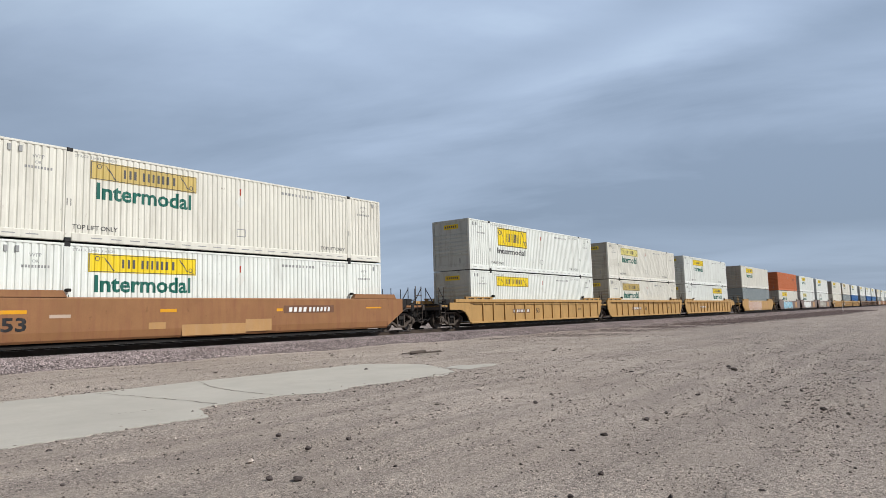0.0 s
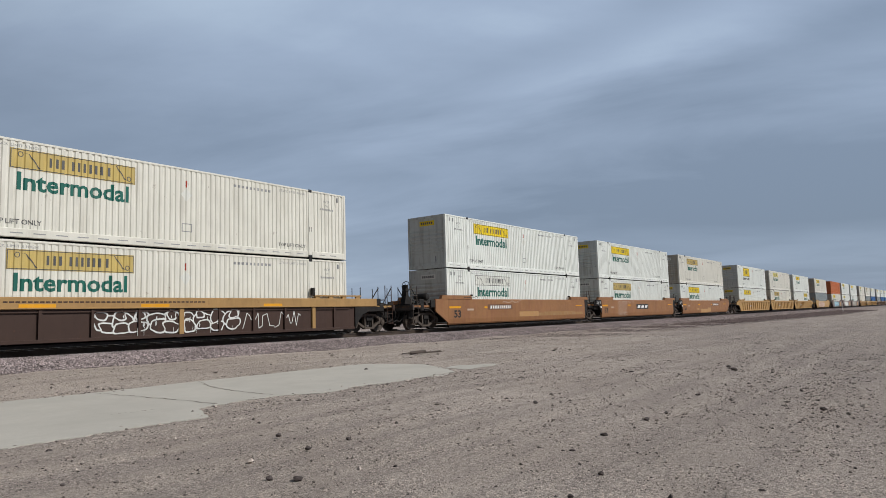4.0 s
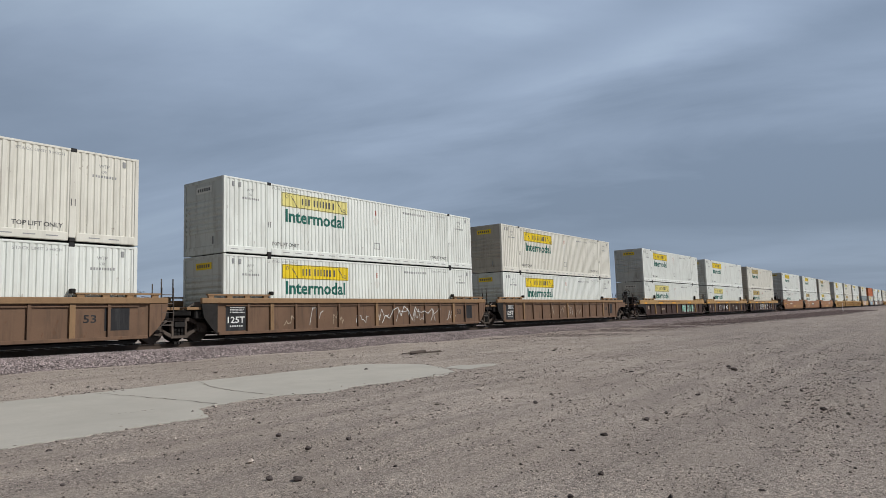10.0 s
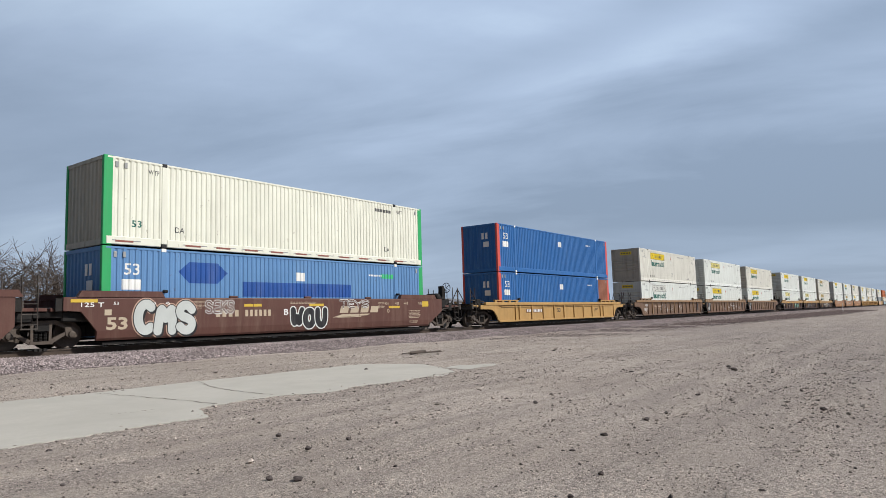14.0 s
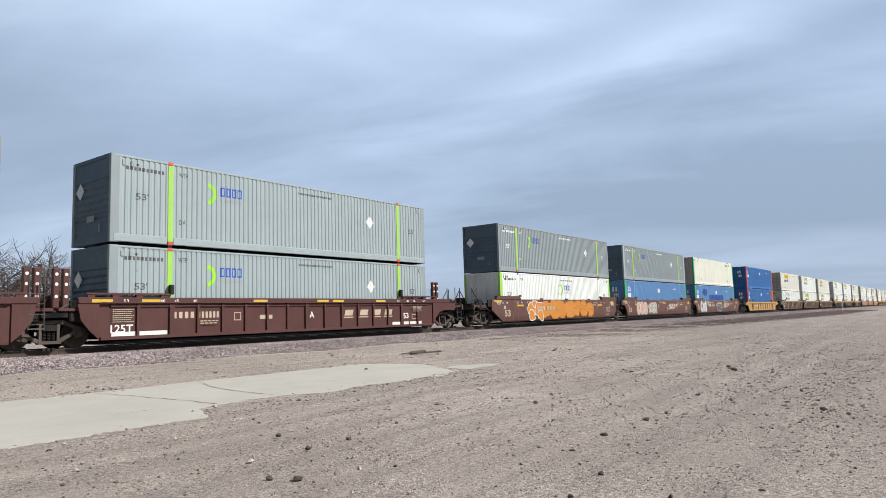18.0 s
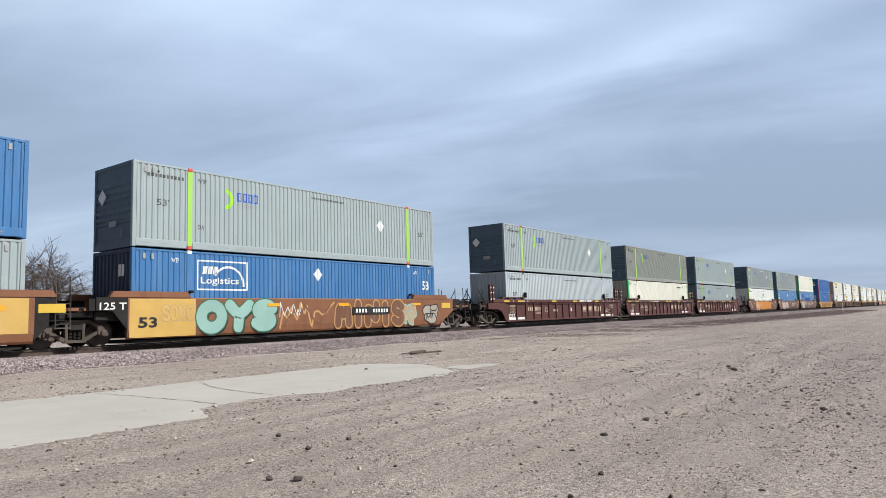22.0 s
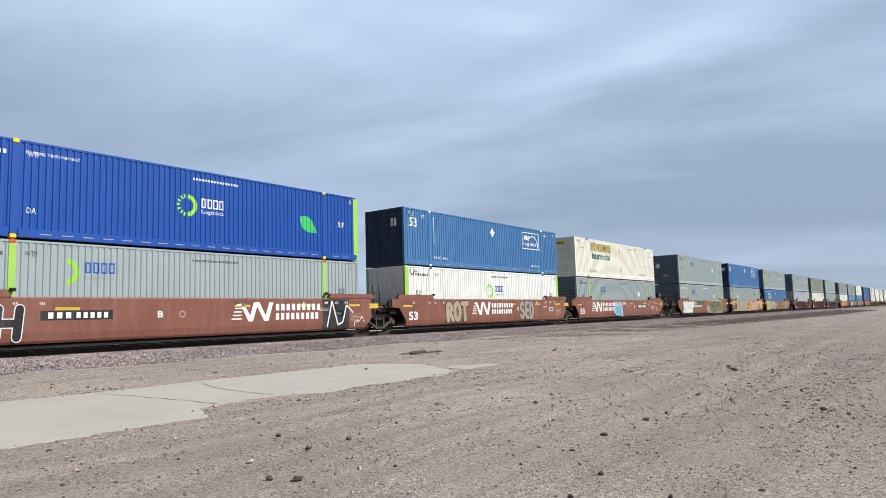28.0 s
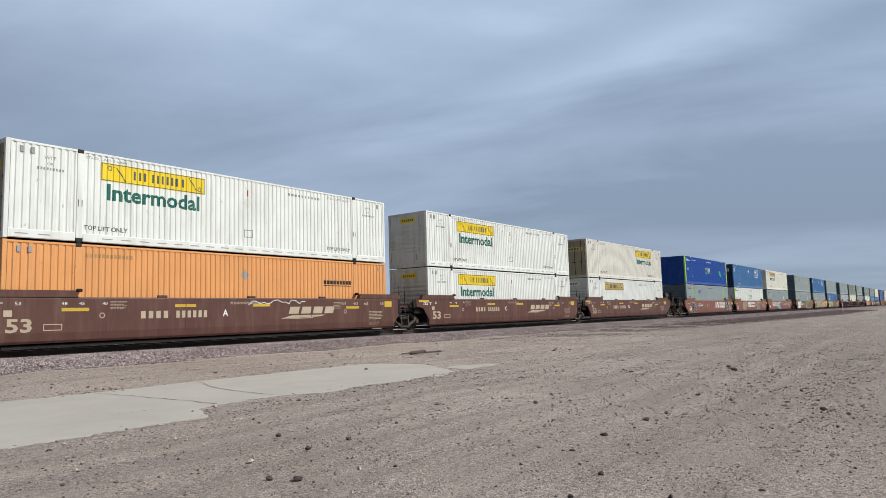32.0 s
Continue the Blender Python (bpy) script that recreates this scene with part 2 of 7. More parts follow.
def prism(bm, pts, y0, y1):
    """An outline in x and z, drawn out from y0 to y1."""
    a, b = [bm.verts.new((x, y0, z)) for x, z in pts], [bm.verts.new((x, y1, z)) for x, z in pts]
    bm.faces.new(a)
    bm.faces.new(b[::-1])
    for i in range(len(pts)):
        j = (i + 1) % len(pts)
        bm.faces.new((a[j], a[i], b[i], b[j]))
    return bm


def rod(bm, p, q, r, seg=6, r2=None):
    """A round bar from p to q."""
    p, q = Vector(p), Vector(q)
    d = (q - p).normalized()
    u = d.orthogonal().normalized()
    w = d.cross(u)
    rings = []
    for c, k in ((p, r), (q, r if r2 is None else r2)):
        rings.append([bm.verts.new(c + u * k * math.cos(2 * math.pi * i / seg) + w * k * math.sin(2 * math.pi * i / seg)) for i in range(seg)])
    for i in range(seg):
        j = (i + 1) % seg
        bm.faces.new((rings[0][i], rings[0][j], rings[1][j], rings[1][i]))
    bm.faces.new(rings[0][::-1])
    bm.faces.new(rings[1])
    return bm


def lathe(bm, profile, seg=20, origin=(0, 0, 0)):
    """Rings (y, r) turned round the y axis."""
    rings = [[bm.verts.new((origin[0] + r * math.cos(2 * math.pi * i / seg), origin[1] + y, origin[2] + r * math.sin(2 * math.pi * i / seg))) for i in range(seg)] for y, r in profile]
    for a, b in zip(rings, rings[1:]):
        for i in range(seg):
            j = (i + 1) % seg
            bm.faces.new((a[i], a[j], b[j], b[i]))
    bm.faces.new(rings[0][::-1])
    bm.faces.new(rings[-1])
    return bm


def bevelled(bm, w):
    bmesh.ops.bevel(bm, geom=bm.edges[:], offset=w, segments=1, affect="EDGES")
    return bm


def finish(name, bm, material):
    bmesh.ops.recalc_face_normals(bm, faces=bm.faces[:])
    me = bpy.data.meshes.new(name)
    bm.to_mesh(me)
    bm.free()
    me.materials.append(material)
    return me


def part(name, bm, material, parent, label="", at=None):
    """Links a bmesh, or a mesh made before, as one object under a thing or a part."""
    me = bm if isinstance(bm, bpy.types.Mesh) else finish(name, bm, material)
    ob = new(name, me)
    ob.parent = parent
    if at:
        ob.location = at
    return tagged(ob, label)


def shared(key, make, material, name):
    """One mesh for all alike pieces in one material."""
    k = (key, material.name)
    if k not in CACHE:
        CACHE[k] = finish(name, make(), material)
    return CACHE[k]


def piece(name, key, make, material, parent, label="", at=None):
    return part(name, shared(key, make, material, name), material, parent, label, at)


def bx(name, parent, material, x0, x1, y0, y1, z0, z1, label="", bev=0.0):
    """A box-shaped part, its edges broken where bev is given; alike ones share a mesh."""
    dims = tuple(round(v, 3) for v in (x1 - x0, y1 - y0, z1 - z0))

    def make():
        b = box(bmesh.new(), 0, dims[0], 0, dims[1], 0, dims[2])
        return bevelled(b, bev) if bev else b
    return piece(name, ("box", dims, bev), make, material, parent, label, (x0, y0, z0))

# ---- lettering and painted marks ----
LEN, HIGH, HW, POST = 16.154, 2.896, 1.295, 2.0845


def corrugation():
    """Breakpoints (x, depth) of a container's pressed side wall."""
    pts = []
    for a, b in ((0.14, POST - 0.1), (POST + 0.1, LEN - POST - 0.1), (LEN - POST + 0.1, LEN - 0.14)):
        n = round((b - a) / 0.2)
        p = (b - a) / n
        pts.append((a, 0.0))
        for i in range(n):
            c = a + (i + 0.5) * p
            pts += [(c - 0.05, 0.0), (c - 0.022, 0.026), (c + 0.022, 0.026), (c + 0.05, 0.0)]
        pts.append((b, 0.0))
    return pts


CORR = corrugation()
CX, CD = np.array([p[0] for p in CORR]), np.array([p[1] for p in CORR])


def text_flat(s, bold=0.0, shear=0.0):
    """Outline faces of a word in the built-in font, as vertices and faces in x and z, one unit high at most."""
    key = ("text", s, bold, shear)
    if key not in CACHE:
        cu = bpy.data.curves.new("word", "FONT")
        cu.body, cu.offset, cu.shear, cu.resolution_u = s, bold, shear, 2
        ob = new("word", cu)
        bpy.context.view_layer.update()
        me = bpy.data.meshes.new_from_object(ob.evaluated_get(bpy.context.evaluated_depsgraph_get()))
        vs = np.array([v.co[:2] for v in me.vertices])
        fs = [tuple(p.vertices) for p in me.polygons]
        bpy.data.objects.remove(ob)
        bpy.data.curves.remove(cu)
        bpy.data.meshes.remove(me)
        lo, hi = vs.min(0), vs.max(0)
        CACHE[key] = ((vs - lo) / (hi - lo), fs)
    return CACHE[key]


def word_bm(s, x0, x1, z0, z1, bold=0.0, shear=0.0):
    vs, fs = text_flat(s, bold, shear)
    bm = bmesh.new()
    v = [bm.verts.new((x0 + a * (x1 - x0), 0, z0 + b * (z1 - z0))) for a, b in vs]
    for f in fs:
        try:
            bm.faces.new([v[i] for i in f])
        except ValueError:
            pass
    return bm


def poly_bm(polys):
    bm = bmesh.new()
    for pts in polys:
        bm.faces.new([bm.verts.new((x, 0, z)) for x, z in pts])
    return bm


def rect(x0, x1, z0, z1):
    return [(x0, z0), (x1, z0), (x1, z1), (x0, z1)]


def drape(bm, layer, wavy=True, y=-HW):
    """Lays flat marks on a side wall, into its pressings where it has them."""
    if wavy:
        xs = [v.co.x for v in bm.verts]
        lo, hi = min(xs), max(xs)
        for x in CX[(CX > lo + 0.003) & (CX < hi - 0.003)]:
            bmesh.ops.bisect_plane(bm, geom=bm.verts[:] + bm.edges[:] + bm.faces[:], plane_co=(x, 0, 0), plane_no=(1, 0, 0))
    for v in bm.verts:
        v.co.y = y - 0.004 * layer + (float(np.interp(v.co.x, CX, CD)) if wavy else 0.0)
    if not wavy:
        # pieces that overlap lie a hair's breadth apart
        bm.faces.index_update()
        for f in bm.faces:
            if len(bm.faces) < 400:
                for v in f.verts:
                    v.co.y -= 0.00025 * (f.index % 11) / max(1, len(v.link_faces))
    for f in bm.faces:
        f.normal_update()
        if f.normal.y > 0:
            f.normal_flip()
    return bm


def mark(name, key, make, material, parent, layer=1, label="", wavy=True, y=-HW, at=None):
    k = ("mark", key, layer, wavy, y, material.name)
    if k not in CACHE:
        me = bpy.data.meshes.new(name)
        bm = drape(make(), layer, wavy, y)
        bm.to_mesh(me)
        bm.free()
        me.materials.append(material)
        CACHE[k] = me
    return part(name, CACHE[k], material, parent, label, at)


def word(parent, s, x0, x1, z0, z1, material, layer=1, bold=0.012, shear=0.0, wavy=True, y=-HW, name="lettering", label=""):
    return mark(name, (s, x0, x1, z0, z1, bold, shear), lambda: word_bm(s, x0, x1, z0, z1, bold, shear), material, parent, layer, label, wavy, y)


def bars(parent, n, x0, x1, z0, z1, material, layer=1, gap=0.3, wavy=True, y=-HW, name="lettering_bar", slant=0.0):
    """Writing shown as plain bars, one a character."""
    p = (x1 - x0) / (n - gap)

    def make():
        return poly_bm([[(x0 + i * p, z0), (x0 + (i + 1 - gap) * p, z0), (x0 + (i + 1 - gap) * p + slant, z1), (x0 + i * p + slant, z1)] for i in range(n)])
    return mark(name, ("bars", n, x0, x1, z0, z1, gap, slant), make, material, parent, layer, "", wavy, y)


def patch(parent, x0, x1, z0, z1, material, layer=1, name="painted_patch", label="", wavy=True, y=-HW):
    return mark(name, ("rect", x0, x1, z0, z1), lambda: poly_bm([rect(x0, x1, z0, z1)]), material, parent, layer, label, wavy, y)


def diamond(parent, x, z, r, material, layer=1, name="placard", label="", wavy=True):
    return mark(name, ("dia", x, z, r), lambda: poly_bm([[(x - r, z), (x, z - r * 1.1), (x + r, z), (x, z + r * 1.1)]]), material, parent, layer, label, wavy)


def outline(x0, x1, z0, z1, w):
    return [rect(x0, x1, z0, z0 + w), rect(x0, x1, z1 - w, z1), rect(x0, x0 + w, z0 + w, z1 - w), rect(x1 - w, x1, z0 + w, z1 - w)]


def arc(cx, cz, r0, r1, a0, a1, n=14):
    """Quads of a ring from angle a0 to a1, in degrees."""
    out = []
    for i in range(n):
        p, q = radians(a0 + (a1 - a0) * i / n), radians(a0 + (a1 - a0) * (i + 1) / n)
        out.append([(cx + r0 * math.cos(p), cz + r0 * math.sin(p)), (cx + r1 * math.cos(p), cz + r1 * math.sin(p)),
                    (cx + r1 * math.cos(q), cz + r1 * math.sin(q)), (cx + r0 * math.cos(q), cz + r0 * math.sin(q))])
    return out


# ---- containers ----
def side_wall_bm():
    """Pressed side wall sheet with its thickness, at y = 0 outside."""
    bm = bmesh.new()
    rows = []
    for d, z in ((0, 0.0), (0, HIGH - 0.22)):
        rows.append([bm.verts.new((x, dep + d, z)) for x, dep in CORR])
    back = [[bm.verts.new((x, 0.06, z)) for x in (CX[0], CX[-1])] for z in (0.0, HIGH - 0.22)]
    for i in range(len(CORR) - 1):
        bm.faces.new((rows[0][i], rows[0][i + 1], rows[1][i + 1], rows[1][i]))
    bm.faces.new((back[0][1], back[0][0], back[1][0], back[1][1]))
    return bm


def side_far_bm():
    bm = side_wall_bm()
    for v in bm.verts:
        v.co.y = -v.co.y
    return bm


def end_ribbed_bm():
    """End wall with horizontal pressings, at x = 0 outside."""
    bm = bmesh.new()
    prof = [(0.0, 0.012), (0.14, 0.012), (0.16, 0.045), (0.66, 0.045), (0.68, 0.012), (0.76, 0.012)]
    for i in range(5):
        z = 0.80 + i * 0.225
        prof += [(z, 0.045), (z + 0.02, 0.045), (z + 0.07, 0.005), (z + 0.15, 0.005), (z + 0.2, 0.045)]
    prof += [(1.96, 0.045), (1.98, 0.02), (HIGH - 0.22, 0.02)]
    a = [bm.verts.new((x, -HW + 0.13, z)) for z, x in prof]
    b = [bm.verts.new((x, HW - 0.13, z)) for z, x in prof]
    for i in range(len(prof) - 1):
        bm.faces.new((a[i], a[i + 1], b[i + 1], b[i]))
    return bm


def end_pressed_bm():
    """End wall with upright pressings."""
    bm = bmesh.new()
    prof = [(-HW + 0.13, 0.02)]
    for i in range(9):
        y = -HW + 0.2 + i * 0.25
        prof += [(y, 0.02), (y + 0.04, 0.065), (y + 0.12, 0.065), (y + 0.16, 0.02)]
    prof.append((HW - 0.13, 0.02))
    a = [bm.verts.new((x, y, 0.0)) for y, x in prof]
    b = [bm.verts.new((x, y, HIGH - 0.22)) for y, x in prof]
    for i in range(len(prof) - 1):
        bm.faces.new((a[i], b[i], b[i + 1], a[i + 1]))
    return bm


def roof_bm():
    bm = bmesh.new()
    prof = [(0.08, 0.0)]
    for i in range(26):
        x = 0.2 + i * 0.61
        prof += [(x, 0.0), (x + 0.05, 0.018), (x + 0.45, 0.018), (x + 0.5, 0.0)]
    prof.append((LEN - 0.08, 0.0))
    a = [bm.verts.new((x, -HW + 0.06, HIGH - 0.035 + z)) for x, z in prof]
    b = [bm.verts.new((x, HW - 0.06, HIGH - 0.035 + z)) for x, z in prof]
    for i in range(len(prof) - 1):
        bm.faces.new((a[i], a[i + 1], b[i + 1], b[i]))
    return bm


def casting_bm():
    bm = bevelled(box(bmesh.new(), -0.089, 0.089, 0, 0.16, 0, 0.118), 0.012)
    return bm


LEAN = [False]           # set while the units far along the track are built


def container(label, body, posts=None, ends=None, end_kind="ribbed", rail_marks=True, castings=None, group="containers on the train", end_mat=None):
    """A 53-foot domestic container; x runs from its rear end, z from its base, its near side at y = -HW."""
    posts, ends, castings, end_mat = posts or body, ends or body, castings or DARK, end_mat or body
    c = new("container")
    tagged(c, label, "shipping container", group)
    piece("side_wall", "side", side_wall_bm, body, c, at=(0, -HW, 0.17))
    piece("side_wall", "side_far", side_far_bm, body, c, at=(0, HW, 0.17))
    piece("roof", "roof", roof_bm, body, c)
    bx("floor", c, BLACK, 0.1, LEN - 0.1, -HW + 0.06, HW - 0.06, 0.1, 0.17)
    for y0, y1 in ((-HW - 0.012, -HW + 0.07), (HW - 0.07, HW + 0.012)):
        bx("top_rail", c, body, 0.11, LEN - 0.11, y0, y1, HIGH - 0.085, HIGH - 0.01, bev=0.012)
        if y0 > 0:
            bx("bottom_rail", c, body, 0.11, LEN - 0.11, y0, y1 + 0.006, 0.02, 0.285, bev=0.02)
            continue
        bx("bottom_rail", c, body, 0.11, POST - 0.11, y0 - (0.006 if y0 < 0 else -0.006), y1, 0.02, 0.285, bev=0.02)
        bx("bottom_rail", c, body, POST + 0.11, LEN - POST - 0.11, y0 - (0.006 if y0 < 0 else -0.006), y1, 0.02, 0.285, bev=0.02)
        bx("bottom_rail", c, body, LEN - POST + 0.11, LEN - 0.11, y0 - (0.006 if y0 < 0 else -0.006), y1, 0.02, 0.285, bev=0.02)
    wide = 0.13 if ends is body else 0.3
    for x0 in (0.0, LEN - 0.13):
        for y0 in (-HW - 0.008, HW - 0.122):
            xp = 0.0 if x0 == 0.0 else LEN - wide
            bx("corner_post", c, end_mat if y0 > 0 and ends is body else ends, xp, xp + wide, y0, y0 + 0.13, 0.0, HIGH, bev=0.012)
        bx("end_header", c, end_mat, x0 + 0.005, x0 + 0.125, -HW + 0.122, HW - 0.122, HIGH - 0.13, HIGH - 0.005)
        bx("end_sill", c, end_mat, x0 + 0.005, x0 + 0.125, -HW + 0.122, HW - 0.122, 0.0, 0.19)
    for x in (POST, LEN - POST):
        for y0 in ((-HW - 0.02,) if LEAN[0] else (-HW - 0.02, HW - 0.09)):
            bx("lifting_post", c, posts, x - 0.1, x + 0.1, y0, y0 + 0.11, 0.12, HIGH - 0.115, bev=0.012)
        for y in (-HW - 0.028, HW - 0.132):
            for z in (HIGH - 0.113, 0.0):
                if LEAN[0] and y > 0:
                    continue
                piece("corner_casting", "casting", casting_bm, castings, c, at=(x, y, z))
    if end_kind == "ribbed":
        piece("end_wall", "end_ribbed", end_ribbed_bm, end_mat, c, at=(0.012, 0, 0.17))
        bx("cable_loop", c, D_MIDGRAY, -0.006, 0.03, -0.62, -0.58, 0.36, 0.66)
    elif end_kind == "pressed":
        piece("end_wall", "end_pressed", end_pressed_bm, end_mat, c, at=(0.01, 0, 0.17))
    else:
        for s in (-1, 1):
            y0 = -HW + 0.125 if s < 0 else 0.006
            d = bx("door", c, SHADEDGRIMYDOOR, 0.02, 0.07, y0, y0 + HW - 0.131, 0.19, HIGH - 0.13, bev=0.01)
            for k in (0.28, 0.75):
                piece("lock_rod", "lock_rod", lambda: rod(bmesh.new(), (0, 0, 0), (0, 0, 2.5), 0.02, 6), DARK, d, at=(-0.015, (HW - 0.131) * k, 0.03))
                piece("lock_handle", "lock_handle", lambda: box(bmesh.new(), 0, 0.03, 0, 0.3, 0, 0.04), DARK, d, at=(-0.03, (HW - 0.131) * k - 0.1, 0.95))
            for z in (0.35, 0.95, 1.55, 2.2):
                bx("hinge", d, DARK, -0.012, 0.01, 0.004 if s < 0 else HW - 0.2, 0.07 if s < 0 else HW - 0.135, z, z + 0.09)
    bx("front_wall", c, body, LEN - 0.08, LEN - 0.02, -HW + 0.122, HW - 0.122, 0.19, HIGH - 0.13)
    if rail_marks:
        def dashes():
            return poly_bm([rect(0.3 + i * 0.62, 0.3 + i * 0.62 + 0.34, 0.135, 0.165) for i in range(25) if abs(0.47 + i * 0.62 - POST) > 0.4 and abs(0.47 + i * 0.62 - LEN + POST) > 0.4])
        mark("rail_stripe", "dashes", dashes, D_MIDGRAY, c, 1, wavy=False, y=-HW - 0.018)
    # small vent covers under the roof rail
    for x in (() if LEAN[0] else (0.42, 0.72, LEN - 0.5)):
        bx("vent", c, D_MIDGRAY, x - 0.05, x + 0.05, -HW - 0.022, -HW + 0.01, HIGH - 0.36, HIGH - 0.17, bev=0.008)
    return c


def emblem(c, x0, x1, z0, z1, film, ink, old=False):
    """The carrier's coloured name board: a framed panel with corner scrolls; its name stays plain blocks."""
    w, h = x1 - x0, z1 - z0
    e = patch(c, x0, x1, z0, z1, film, 1, "name_board", "framed carrier name board in coloured film")
    k = (x0, x1, z0, z1)
    mark("border", ("bord",) + k, lambda: poly_bm(outline(x0 + 0.015, x1 - 0.015, z0 + 0.015, z1 - 0.015, 0.022 if not old else 0.05)), ink, e, 2)
    mark("scroll", ("scr",) + k, lambda: poly_bm([[(x0 + w * a, z0 + h * b), (x0 + w * (a + 0.012), z0 + h * b), (x0 + w * (c2 + 0.012), z0 + h * d), (x0 + w * c2, z0 + h * d)]
                                                  for a, b, c2, d in ((0.21, 0.1, 0.13, 0.78), (0.13, 0.78, 0.05, 0.86), (0.82, 0.9, 0.9, 0.22), (0.9, 0.22, 0.96, 0.12))]
                                                 + arc(x0 + w * 0.075, z0 + h * 0.72, h * 0.1, h * 0.14, 0, 360, 10) + arc(x0 + w * 0.94, z0 + h * 0.28, h * 0.1, h * 0.14, 0, 360, 10)), ink, e, 2)
    mark("lettering_bar", ("name",) + k, lambda: poly_bm([rect(x0 + w * f, x0 + w * (f + 0.022), z0 + h * 0.26, z0 + h * 0.74) for f in (0.285, 0.335, 0.378, 0.458, 0.505, 0.55, 0.597, 0.642, 0.69, 0.752)]), ink, e, 2)
    return e


FILMS = {"y": (D_YELLOW, D_GRAY), "g": (D_GOLD, D_GRAY), "p": (D_PALE, D_GRAY), "n": (D_PLAIN, D_GRAY)}
ABOUT = {"y": "bright yellow", "g": "faded gold", "p": "pale yellow", "n": "bleached white"}


def hunt(tint="w", film="y", place="left", wording=True, upper=True, end_kind="ribbed", end_film="y", old=False, simple=False):
    body = {"w": WHITE, "c": CREAM, "i": IVORY}[tint]
    tone = {"w": "white", "c": "dirty cream", "i": "ivory"}[tint]
    c = container("%s steel container with %s board%s" % (tone, ABOUT[film], ", stacked on top" if upper else ", seated in the well"), body, end_kind=end_kind, end_mat={"w": SHADEDGRIMYEND, "c": SHADEDGRIMYCREAM, "i": None}[tint])
    fm, ink = FILMS[film]
    x0 = {"left": 2.72, "right": 9.88, "mid": 3.0}[place]
    if old:
        emblem(c, 3.0, 6.5, 1.52, 2.62, fm, D_GRAY, True)
    else:
        emblem(c, x0, x0 + 3.74, 2.03, 2.62, fm, ink)
    if wording:
        z0, z1 = (1.05, 1.4) if old else (1.40, 1.94)
        word(c, "Intermodal", x0 + 0.2, x0 + 3.52, z0, z1, D_GREEN if not old else D_GRAY, 1, 0.026, label="dark green lettering")
    if simple:
        return c
    word(c, "TOP LIFT ONLY", 2.22, 3.62, 0.40, 0.55, D_GRAY, 1, 0.012)
    word(c, "TOP LIFT ONLY", LEN - 3.75, LEN - 2.35, 0.40, 0.54, D_GRAY, 1, 0.012)
    word(c, "STACK LIMIT 3 HIGH", 2.25, 3.55, 2.60 if place == "right" else 2.66, 2.74, D_MIDGRAY, 1, 0.0)
    word(c, "STACK LIMIT 3 HIGH", LEN - 3.7, LEN - 2.35, 2.62, 2.71, D_MIDGRAY, 1, 0.0)
    for xa in (0.95, LEN - 1.4):
        word(c, "WTP", xa + 0.1, xa + 0.42, 2.42, 2.53, D_MIDGRAY, 1, 0.0)
        word(c, "OR", xa + 0.17, xa + 0.36, 2.25, 2.34, D_MIDGRAY, 1, 0.0)
        bars(c, 9, xa - 0.1, xa + 0.65, 2.1, 2.18, D_MIDGRAY, 1, 0.4)
    bars(c, 10, 10.3, 12.0, 2.5, 2.6, D_MIDGRAY, 1, 0.45)
    if place == "left":
        mark("red_tick", "tick", lambda: poly_bm([rect(8.3, 8.34, 2.2, 2.45)]), D_RED, c, 1)
        mark("placard_holder", "holder2", lambda: poly_bm([[(8.1, 1.95), (8.32, 1.7), (8.55, 1.95), (8.32, 2.17)]]), D_PLAIN, c, 1, "bleached diamond placard")
        mark("placard_holder", "holder", lambda: poly_bm(outline(8.15, 8.55, 0.62, 0.92, 0.03)), D_MIDGRAY, c, 1)
    mark("post_notches", "notch", lambda: poly_bm([rect(x + dx, x + dx + 0.025, 1.1, 1.32) for x in (POST, LEN - POST) for dx in (-0.06, 0.05)]), D_GRAY, c, 1, wavy=False, y=-HW - 0.02)
    # the name board of the end wall
    if end_kind == "ribbed":
        ef, ei = FILMS[end_film]
        e = bx("end_board", c, ef, 0.0, 0.008, -0.55, 0.45, 2.36, 2.62, "small name board")
        for i in range(6):
            bx("lettering_bar", e, ei, -0.004, 0.0, 0.12 + i * 0.14, 0.21 + i * 0.14, 0.07, 0.19)
    else:
        e = bx("end_board", c, FILMS[end_film][0], 0.006, 0.018, -1.0, 1.0, 2.0, 2.3, "faded name board")
        for i in range(6):
            bx("lettering_bar", e, D_GRAY, -0.004, 0.0, 0.35 + i * 0.23, 0.5 + i * 0.23, 0.07, 0.23)
    return c


def tall(polys, x, z, k):
    """A round stroke drawn narrow and tall, moved to its place."""
    return [[(x + k * a, z + k * b * 1.62) for a, b in p] for p in polys]


def ring_mark(c, x, z, r, full=True):
    polys = arc(x, z, r * 0.62, r, -85, 85)
    for i in range(7 if full else 0):
        a = radians(105 + i * 25)
        d, n = Vector((math.cos(a), math.sin(a))), Vector((-math.sin(a), math.cos(a))) * 0.035 * (1 if full else 0.5)
        p, q = d * r * 0.65, d * r
        polys.append([(x + v.x, z + v.y) for v in (p - n, p + n, q + n, q - n)])
    return polys


